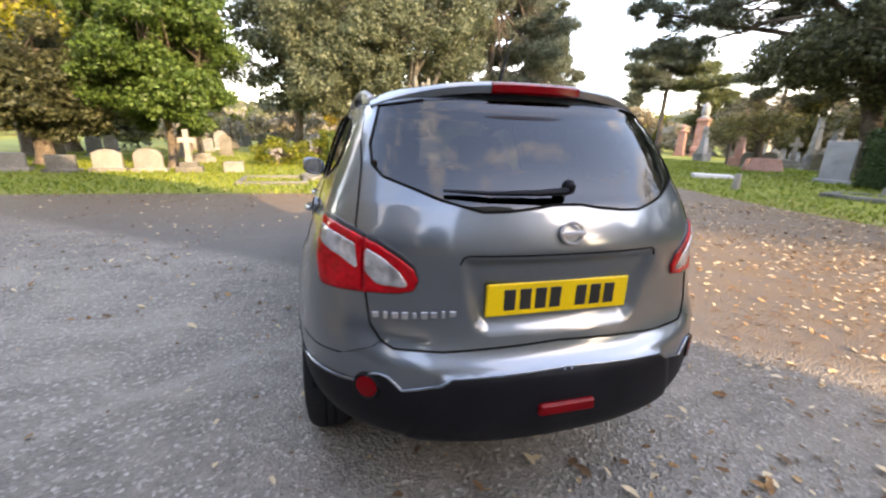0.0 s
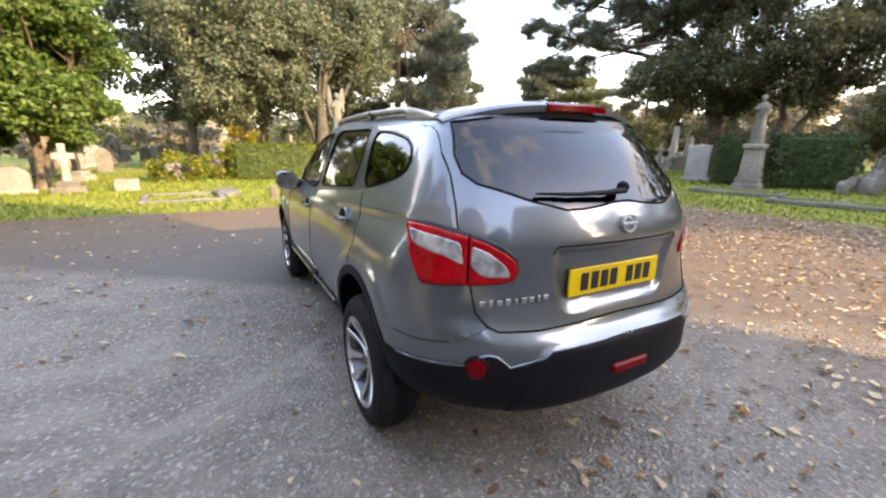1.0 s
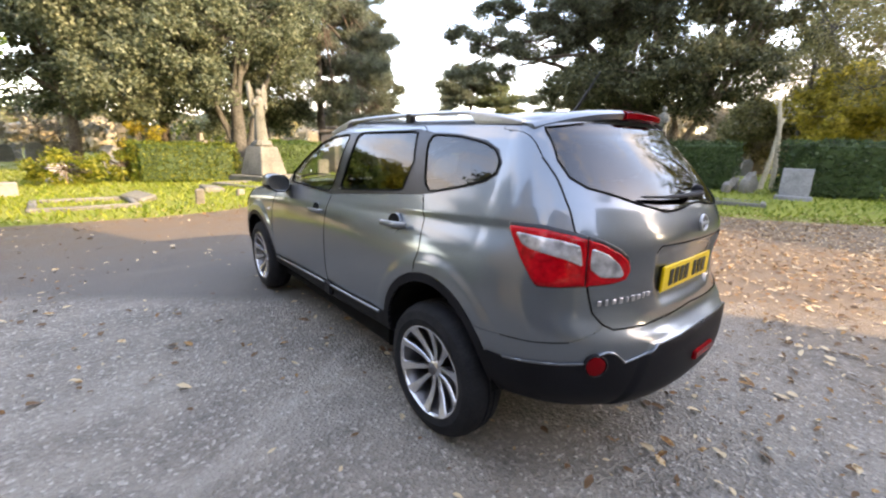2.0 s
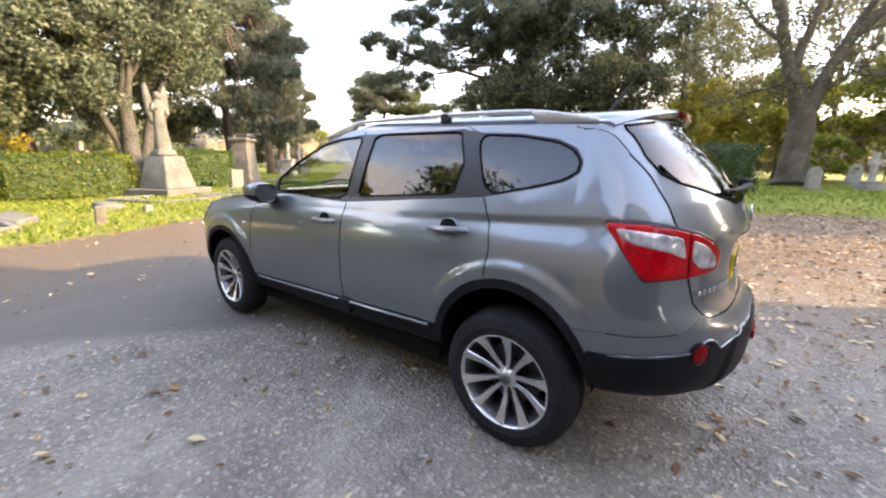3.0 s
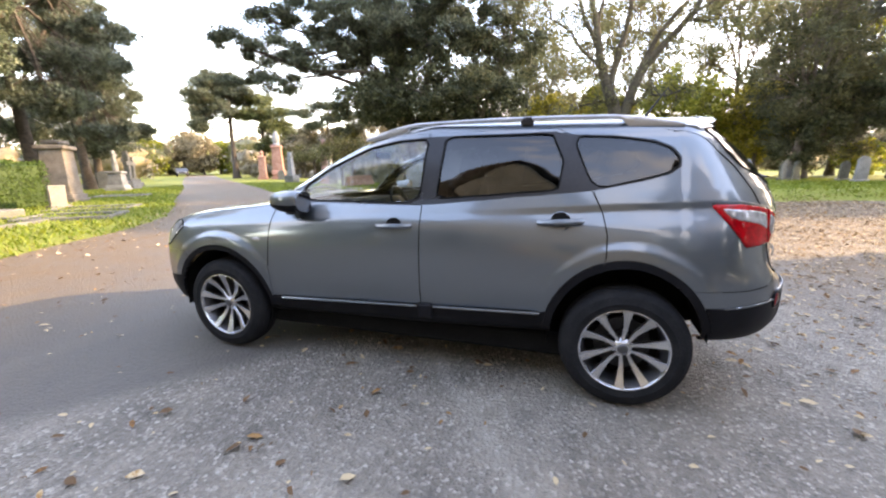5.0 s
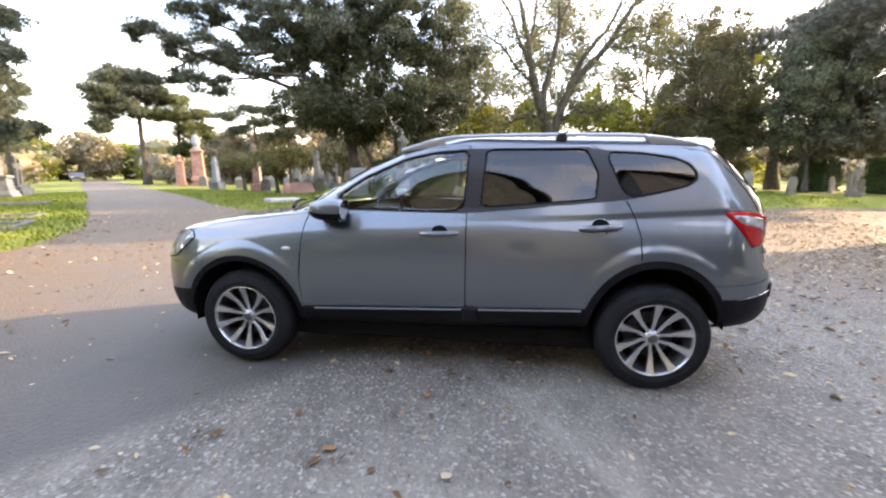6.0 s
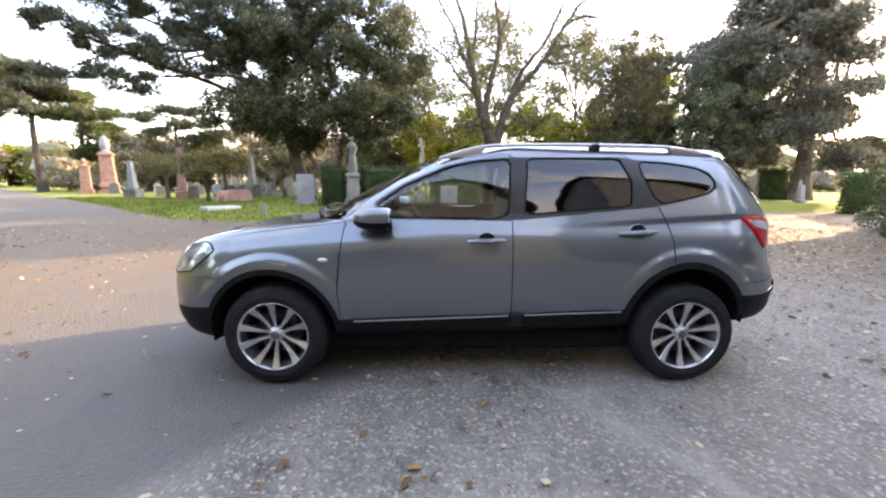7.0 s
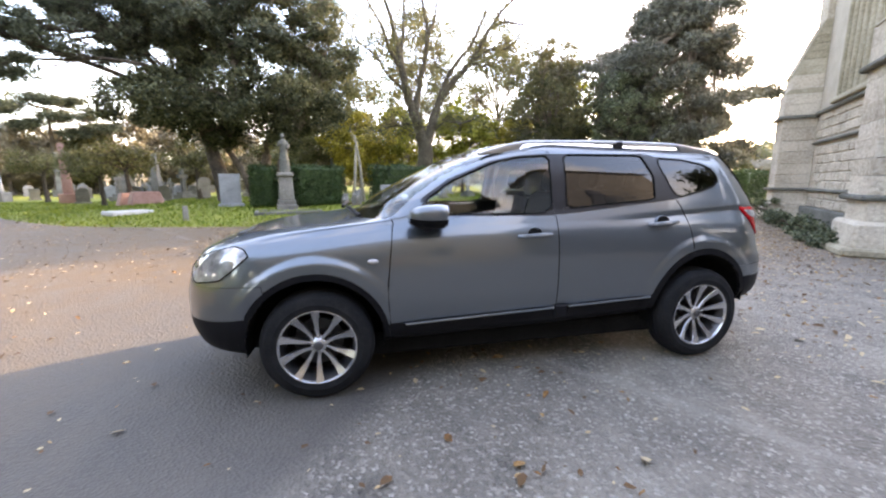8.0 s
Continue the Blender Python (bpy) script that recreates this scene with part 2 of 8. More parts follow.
SATIN = grain("satin silver rail", ((0.40, 0.40, 0.41), (0.50, 0.50, 0.51)), 10, 100, 0.30, 0.0, metal=0.8)
GLASS_DARK = pane("privacy glass", (0.08, 0.085, 0.09), 1.46)
GLASS_CLEAR = pane("green tinted glass", (0.84, 0.89, 0.87), 1.5)


def lamp_lens(name, colour, rough=0.08, fine=160):
    mt = grain(name, (tuple(c * 0.7 for c in colour), colour), 14, fine, rough, 0.05, 0.001, spec=0.35)
    mt.node_tree.nodes["Principled BSDF"].inputs["Coat Weight"].default_value = 0.25
    return mt


RED = lamp_lens("red lamp lens", (0.27, 0.002, 0.006), 0.06, 60)
for e, c in zip([n for n in RED.node_tree.nodes if n.type == "VALTORGB"][0].color_ramp.elements, ((0.17, 0.001, 0.003, 1), (0.62, 0.006, 0.012, 1))):
    e.color = c
RED.node_tree.nodes["Principled BSDF"].inputs["Coat Weight"].default_value = 0.1
RED.node_tree.nodes["Principled BSDF"].inputs["Specular IOR Level"].default_value = 0.2
DEEPRED = lamp_lens("deep red reflector", (0.20, 0.002, 0.005), 0.16)
DEEPRED.node_tree.nodes["Principled BSDF"].inputs["Coat Weight"].default_value = 0.0
DEEPRED.node_tree.nodes["Principled BSDF"].inputs["Specular IOR Level"].default_value = 0.12
CLEAR = lamp_lens("clear lamp lens", (0.62, 0.60, 0.60), 0.08, 26)
for e, c in zip([n for n in CLEAR.node_tree.nodes if n.type == "VALTORGB"][0].color_ramp.elements, ((0.10, 0.10, 0.10, 1), (0.72, 0.70, 0.70, 1))):
    e.color = c
CLEAR.node_tree.nodes["Principled BSDF"].inputs["Metallic"].default_value = 0.35
HEADGLASS = lamp_lens("headlamp lens", (0.6, 0.6, 0.6), 0.06, 11)
HEADGLASS.node_tree.nodes["Principled BSDF"].inputs["Metallic"].default_value = 0.5
for e, c in zip([n for n in HEADGLASS.node_tree.nodes if n.type == "VALTORGB"][0].color_ramp.elements, ((0.03, 0.03, 0.032, 1), (0.75, 0.75, 0.76, 1))):
    e.color = c
PLATE = grain("yellow plate", ((0.72, 0.47, 0.01), (0.80, 0.54, 0.015)), 6, 60, 0.35, 0.0)
INK = grain("black lettering", ((0.012, 0.012, 0.012), (0.02, 0.02, 0.02)), 20, 60, 0.5, 0.0)
BARK = grain("grey brown bark", ((0.05, 0.04, 0.03), (0.12, 0.095, 0.075), (0.22, 0.19, 0.155)), 1.6, 12, 0.95, 0.9, 0.04)
BARK_PALE = grain("pale ivy-scarred bark", ((0.03, 0.029, 0.024), (0.065, 0.063, 0.055), (0.12, 0.118, 0.105)), 1.3, 10, 0.95, 0.9, 0.04)
BARK_RED = grain("reddish pine bark", ((0.03, 0.025, 0.021), (0.07, 0.056, 0.045), (0.12, 0.095, 0.075)), 1.6, 9, 0.95, 0.9, 0.05)
BARK_OLIVE = grain("mossy olive brown bark", ((0.026, 0.022, 0.015), (0.062, 0.052, 0.036), (0.115, 0.098, 0.07)), 1.4, 11, 0.95, 0.9, 0.04)
LEAF_LAUREL = leafy("fresh dark green leaves", ((0.040, 0.078, 0.016), (0.075, 0.135, 0.028), (0.118, 0.185, 0.045)), lucent=0.45)
LEAF_HOLM = leafy("grey green leaves", ((0.052, 0.072, 0.042), (0.115, 0.142, 0.084), (0.205, 0.232, 0.145)), lucent=0.45)
LEAF_PINE = leafy("dark pine needles", ((0.042, 0.052, 0.035), (0.082, 0.098, 0.064), (0.138, 0.158, 0.104)), lucent=0.38)
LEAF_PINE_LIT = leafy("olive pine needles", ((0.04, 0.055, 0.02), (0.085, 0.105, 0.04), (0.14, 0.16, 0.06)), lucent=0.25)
LEAF_OLIVE = leafy("thin brownish olive leaves", ((0.055, 0.058, 0.026), (0.10, 0.10, 0.045), (0.15, 0.135, 0.065)), lucent=0.45)
LEAF_DARK = leafy("dark evergreen leaves", ((0.036, 0.043, 0.021), (0.072, 0.081, 0.040), (0.126, 0.134, 0.068)), lucent=0.48)
LEAF_YELLOW = leafy("yellow autumn leaves", ((0.18, 0.16, 0.02), (0.32, 0.27, 0.035), (0.44, 0.35, 0.06)), lucent=0.6)
LEAF_LIME = leafy("yellow green leaves", ((0.10, 0.13, 0.015), (0.19, 0.22, 0.03), (0.30, 0.30, 0.05)), lucent=0.6)
LEAF_GOLD = leafy("bright yellow green leaves", ((0.15, 0.17, 0.02), (0.27, 0.28, 0.04), (0.40, 0.37, 0.07)), lucent=0.65)
LEAF_PRIVET = leafy("yellow-tipped hedge leaves", ((0.05, 0.085, 0.012), (0.11, 0.148, 0.020), (0.20, 0.22, 0.034)), lucent=0.45)
LEAF_SPARSE = leafy("thin olive leaves", ((0.07, 0.075, 0.025), (0.13, 0.13, 0.05), (0.20, 0.185, 0.08)), lucent=0.4)
LEAF_RUST = leafy("rusty brown scrub", ((0.13, 0.108, 0.068), (0.215, 0.18, 0.112), (0.31, 0.26, 0.165)), lucent=0.25)
LEAF_CEDAR = leafy("grey cedar needles", ((0.042, 0.046, 0.036), (0.088, 0.093, 0.072), (0.15, 0.154, 0.122)), lucent=0.3)
LEAF_HEDGE = leafy("clipped box leaves", ((0.012, 0.032, 0.008), (0.028, 0.06, 0.016), (0.05, 0.09, 0.026)), lucent=0.2)
LITTER = grain("fallen leaves", ((0.115, 0.062, 0.028), (0.20, 0.090, 0.030), (0.34, 0.19, 0.070), (0.52, 0.40, 0.25)), 30, 90, 0.8, 0.2, 0.002, island=0.9)
GRASS = leafy("lawn grass", ((0.100, 0.155, 0.018), (0.160, 0.212, 0.026), (0.23, 0.262, 0.040)), lucent=0.35)
STONE_PALE = grain("weathered pale stone", ((0.09, 0.085, 0.07), (0.17, 0.16, 0.14), (0.26, 0.245, 0.22)), 2.2, 24, 0.92, 0.4, 0.01, obj=0.3)
STONE_WHITE = grain("white marble", ((0.38, 0.37, 0.35), (0.50, 0.49, 0.47), (0.62, 0.61, 0.59)), 2.2, 24, 0.8, 0.2, 0.006)
STONE_GREY = grain("grey granite", ((0.12, 0.125, 0.13), (0.23, 0.235, 0.24), (0.33, 0.335, 0.34)), 2.6, 45, 0.7, 0.25, 0.005, obj=0.25)
STONE_RED = grain("pink granite", ((0.20, 0.095, 0.075), (0.33, 0.18, 0.145), (0.43, 0.26, 0.21)), 2.6, 45, 0.6, 0.2, 0.005)
STONE_BROWN = grain("brown sandstone", ((0.09, 0.075, 0.06), (0.17, 0.145, 0.12), (0.26, 0.225, 0.19)), 2.2, 28, 0.9, 0.4, 0.01)
STONE_MOSSY = grain("mossy pedestal stone", ((0.055, 0.06, 0.048), (0.125, 0.125, 0.108), (0.21, 0.205, 0.18)), 1.6, 22, 0.9, 0.4, 0.01)
STONE_BUFF = grain("lichened buff stone", ((0.20, 0.175, 0.12), (0.34, 0.30, 0.22), (0.46, 0.42, 0.33)), 1.1, 18, 0.95, 0.6, 0.02, obj=0.15)
WALLSTONE = grain("coursed rubble stone", ((0.28, 0.24, 0.185), (0.47, 0.415, 0.335), (0.62, 0.56, 0.46)), 1.1, 16, 0.95, 0.9, 0.04, obj=0.12)
MORTAR = grain("lime mortar", ((0.34, 0.30, 0.24), (0.50, 0.45, 0.37)), 2, 40, 0.95, 0.4, 0.01)
SLATE = grain("grey slate", ((0.05, 0.05, 0.055), (0.10, 0.10, 0.105)), 2, 30, 0.6, 0.3, 0.01)
DARKGLASS = grain("leaded window glass", ((0.012, 0.013, 0.015), (0.03, 0.032, 0.035)), 3, 30, 0.15, 0.1, 0.01)
# ---- the car's skin: rings from sill to roof, each from the rear middle round the side to the front middle ----
# side z at rear, middle, front; z at rear middle, front middle; half widths rear, middle, front; rear y, front y
LEVELS = [
    (0.40, 0.35, 0.29, 0.385, 0.24, 0.72, 0.790, 0.74, -0.775, 3.48),
    (0.435, 0.39, 0.345, 0.430, 0.32, 0.80, 0.840, 0.82, -0.828, 3.56),
    (0.51, 0.475, 0.455, 0.49, 0.44, 0.845, 0.856, 0.86, -0.864, 3.61),
    (0.62, 0.61, 0.60, 0.60, 0.56, 0.862, 0.874, 0.872, -0.874, 3.62),
    (0.75, 0.75, 0.73, 0.69, 0.67, 0.862, 0.878, 0.872, -0.868, 3.61),
    (0.88, 0.88, 0.83, 0.76, 0.76, 0.850, 0.873, 0.862, -0.816, 3.58),
    (1.00, 0.995, 0.91, 0.92, 0.85, 0.822, 0.854, 0.840, -0.795, 3.53),
    (1.10, 1.066, 0.97, 1.08, 0.915, 0.777, 0.822, 0.795, -0.815, 3.45),
    (1.19, 1.120, 1.005, 1.20, 1.015, 0.741, 0.796, 0.735, -0.775, 3.18),
    (1.235, 1.155, 1.03, 1.25, 1.09, 0.722, 0.782, 0.690, -0.742, 2.56),
    (1.31, 1.26, 1.10, 1.325, 1.23, 0.690, 0.748, 0.655, -0.685, 2.33),
    (1.395, 1.375, 1.20, 1.40, 1.36, 0.652, 0.708, 0.62, -0.615, 2.09),
    (1.465, 1.465, 1.30, 1.465, 1.47, 0.618, 0.668, 0.60, -0.545, 1.87),
    (1.500, 1.515, 1.38, 1.505, 1.53, 0.594, 0.640, 0.58, -0.500, 1.72),
    (1.540, 1.555, 1.45, 1.550, 1.580, 0.562, 0.606, 0.55, -0.470, 1.56),
    (1.582, 1.600, 1.51, 1.592, 1.610, 0.490, 0.530, 0.47, -0.420, 1.42),
    (1.606, 1.626, 1.54, 1.618, 1.630, 0.300, 0.330, 0.30, -0.380, 1.30),
    (1.614, 1.636, 1.55, 1.625, 1.636, 0.000, 0.000, 0.00, -0.360, 1.25),
]


def spline_rows(table, n_between):
    a = np.array(table, float)
    rows = []
    for i in range(len(a) - 1):
        p0, p1, p2, p3 = a[max(i - 1, 0)], a[i], a[i + 1], a[min(i + 2, len(a) - 1)]
        for k in range(n_between[i]):
            t = k / n_between[i]
            m1, m2 = (p2 - p0) / 2, (p3 - p1) / 2
            rows.append((2 * t**3 - 3 * t**2 + 1) * p1 + (t**3 - 2 * t**2 + t) * m1 + (-2 * t**3 + 3 * t**2) * p2 + (t**3 - t**2) * m2)
    rows.append(a[-1])
    return np.array(rows)


def body_grid():
    """Points of the left half, rows by columns."""
    gaps = []
    for a, b in zip(LEVELS, LEVELS[1:]):
        gaps.append(max(3, round(max(math.hypot(b[1] - a[1], b[6] - a[6]), math.hypot(b[3] - a[3], b[8] - a[8]), math.hypot(b[0] - a[0], b[5] - a[5])) / 0.0120)))
    rows = spline_rows(LEVELS, gaps)
    NR, NS, NF = 104, 264, 84
    # even steps round the rear corner
    dense = [math.pi / 2 * k / 2000 for k in range(2001)]
    run = [0.0]
    for a, b in zip(dense, dense[1:]):
        run.append(run[-1] + math.hypot(0.86 * (math.sin(b) ** 0.8 - math.sin(a) ** 0.8), 0.66 * (max(math.cos(b), 0) ** 0.8 - math.cos(a) ** 0.8)))
    turn = np.interp(np.linspace(0, run[-1], NR + 1), run, dense)
    turn_f = np.interp(np.linspace(0, run[-1], NF + 1), run, dense)
    out = np.zeros((len(rows), NR + NS + NF + 1, 3))
    for i, (zr, zm, zf, zbr, zbf, wr, wm, wf, yr, yf) in enumerate(rows):
        ycr = -0.22 if yr < -0.6 else -0.22 + (yr + 0.6) * 0.15
        ycf = min(3.02, yf - 0.34)
        pts = []

        def half(y):
            if y < 1.25:
                f = ((1.25 - y) / 1.5) ** 2.2
                return wm + (wr - wm) * f
            f = (y - 1.25) / 1.75
            return wm + (wf - wm) * f**2.4

        def side_z(y):
            if y < 1.25:
                return zm + (zr - zm) * ((1.25 - y) / 1.5)
            return zm + (zf - zm) * ((y - 1.25) / 1.75) ** 1.5
        nr, nf = 2.5, 2.6 if yf > 2.7 else 2.2
        w0, z0 = half(ycr), side_z(ycr)
        for k in range(NR):
            a = turn[k]
            x = w0 * math.sin(a) ** (2 / nr)
            y = ycr - (ycr - yr) * math.cos(a) ** (2 / nr)
            f = (x / max(w0, 1e-6)) ** 2.5
            pts.append((-x, y, zbr + (z0 - zbr) * f))
        for k in range(NS):
            y = ycr + (ycf - ycr) * k / NS
            pts.append((-half(y), y, side_z(y)))
        w1, z1 = half(ycf), side_z(ycf)
        for k in range(NF + 1):
            a = turn_f[NF - k]
            x = w1 * math.sin(a) ** (2 / nf)
            y = ycf + (yf - ycf) * max(math.cos(a), 0) ** (2 / nf)
            f = (x / max(w1, 1e-6)) ** 2.2
            pts.append((-x, y, zbf + (z1 - zbf) * f))
        out[i] = pts
    return out


# ---- the car ----
def poly_sd(poly, a, b):
    """Signed distance (inside negative) of points (a, b) from an outline."""
    best = np.full(a.shape, 1e9)
    inside = np.zeros(a.shape, bool)
    for (x0, y0), (x1, y1) in zip(poly, poly[1:] + poly[:1]):
        dx, dy = x1 - x0, y1 - y0
        t = np.clip(((a - x0) * dx + (b - y0) * dy) / (dx * dx + dy * dy + 1e-12), 0, 1)
        best = np.minimum(best, np.hypot(a - x0 - t * dx, b - y0 - t * dy))
        if dy != 0:
            cross = ((y0 > b) != (y1 > b)) & (a < dx * (b - y0) / dy + x0)
            inside ^= cross
    return np.where(inside, -best, best)


def rounded(poly, k=0.25):
    """Cut the corners of an outline twice."""
    for _ in range(2):
        out = []
        for (x0, y0), (x1, y1) in zip(poly, poly[1:] + poly[:1]):
            out += [(x0 + (x1 - x0) * k, y0 + (y1 - y0) * k), (x1 - (x1 - x0) * k, y1 - (y1 - y0) * k)]
        poly = out
    return poly


def ellipse(cy, cz, ry, rz, n=48):
    return [(cy + ry * math.cos(2 * math.pi * k / n), cz + rz * math.sin(2 * math.pi * k / n)) for k in range(n)]


WIN_F = rounded([(2.05, 1.128), (2.058, 1.215), (1.88, 1.335), (1.60, 1.452), (1.40, 1.492), (1.185, 1.506), (1.21, 1.118)], 0.1)
WIN_R = rounded([(1.070, 1.514), (1.10, 1.146), (0.392, 1.203), (0.372, 1.36), (0.440, 1.514)], 0.06)
WIN_Q = rounded([(0.330, 1.497), (0.10, 1.485), (-0.09, 1.454), (-0.170, 1.418), (-0.208, 1.370), (-0.206, 1.326), (-0.155, 1.292), (-0.04, 1.260), (0.208, 1.207)], 0.16)
TRIM = [(2.085, 1.113), (2.082, 1.225), (1.895, 1.346), (1.605, 1.463), (1.40, 1.502), (1.19, 1.518), (0.43, 1.524), (0.32, 1.506), (0.10, 1.494), (-0.09, 1.464),
        (-0.180, 1.425), (-0.219, 1.372), (-0.217, 1.322), (-0.162, 1.284), (-0.045, 1.252), (0.205, 1.200), (1.2, 1.108)]
ARCH_F, ARCH_R = ellipse(2.755, 0.348, 0.410, 0.416), ellipse(0.016, 0.380, 0.388, 0.424)
FLARE_F, FLARE_R = ellipse(2.757, 0.345, 0.446, 0.457), ellipse(0.018, 0.380, 0.431, 0.467)
SILL = [(2.75, 0.437), (0.0, 0.535), (0.0, 0.0), (2.75, 0.0)]
DOOR_F = [(2.275, 1.115), (2.30, 0.90), (2.325, 0.70), (2.31, 0.40), (1.187, 0.40), (1.187, 1.104), (1.187, 1.542), (1.40, 1.528), (1.62, 1.49), (1.92, 1.372), (2.12, 1.245)]
DOOR_R = [(1.187, 1.542), (1.187, 0.40), (0.40, 0.40), (0.13, 0.80), (0.128, 0.97), (0.155, 1.08), (0.21, 1.198), (0.345, 1.51), (0.42, 1.545)]
REARBLACK = [(-1.0, 0.705), (-0.46, 0.692), (-0.415, 0.668), (-0.256, 0.640), (-0.225, 0.662), (-0.19, 0.682), (-0.15, 0.688), (-0.11, 0.682), (-0.06, 0.645),
             (0.06, 0.638), (0.40, 0.618), (0.50, 0.618), (0.50, 0.0), (-1.0, 0.0)]
FRONTBLACK = [(2.92, 0.57), (3.3, 0.53), (3.9, 0.50), (3.9, 0.0), (2.92, 0.0)]
LAMP = rounded([(0.402, 1.134), (0.33, 1.015), (0.252, 0.922), (0.10, 0.926), (-0.02, 0.930), (-0.17, 0.939), (-0.238, 0.950), (-0.262, 0.985), (-0.245, 1.025), (-0.19, 1.057), (-0.084, 1.094), (0.06, 1.118), (0.22, 1.134)], 0.1)
LAMP_OUT = rounded([(0.358, 1.112), (0.143, 1.100), (0.030, 1.085), (0.012, 1.006), (0.109, 1.032), (0.274, 1.054), (0.325, 1.068)], 0.1)
LAMP_IN = rounded([(-0.024, 1.080), (-0.114, 1.057), (-0.189, 1.015), (-0.220, 0.974), (-0.205, 0.962), (-0.086, 0.964), (-0.024, 1.000)], 0.12)
LAMP_SPLIT = -0.010
GATE = [(-0.1, 0.775), (0.40, 0.758), (0.555, 0.764), (0.592, 0.785), (0.622, 0.83), (0.632, 0.93), (0.650, 1.10), (0.652, 1.145), (0.634, 1.25), (0.622, 1.32), (0.618, 1.40), (0.582, 1.548), (-0.1, 1.578)]
BACKLIGHT = [(-0.1, 1.224), (0.05, 1.222), (0.11, 1.213), (0.20, 1.204), (0.28, 1.202), (0.40, 1.232), (0.50, 1.270), (0.56, 1.290), (0.590, 1.325), (0.590, 1.39), (0.546, 1.520), (0.40, 1.540), (-0.1, 1.553)]
RECESS = rounded([(-0.3, 0.812), (0.262, 0.812), (0.300, 0.845), (0.350, 1.05), (0.335, 1.066), (-0.3, 1.066)], 0.05)
APRON_MID = rounded([(-0.5, 0.712), (0.405, 0.700), (0.445, 0.66), (0.525, 0.40), (-0.5, 0.37)], 0.06)
BONNET = [(0, 3.40), (0.42, 3.34), (0.60, 3.22), (0.66, 3.0), (0.66, 2.52), (0, 2.60)]
REARBUMP = [(-1.0, 0.80), (-0.15, 0.80), (-0.10, 0.765), (0.05, 0.725), (0.25, 0.708), (0.66, 0.702), (0.66, 0.0), (-1.0, 0.0)]
FRONTBUMP = [(3.04, 0.74), (3.9, 0.72), (3.9, 0.0), (3.04, 0.0)]
HEADLAMP = rounded([(3.19, 0.962), (3.135, 0.947), (3.108, 0.912), (3.16, 0.865), (3.225, 0.810), (3.275, 0.775), (3.44, 0.745), (3.51, 0.80), (3.46, 0.858), (3.33, 0.926)], 0.1)


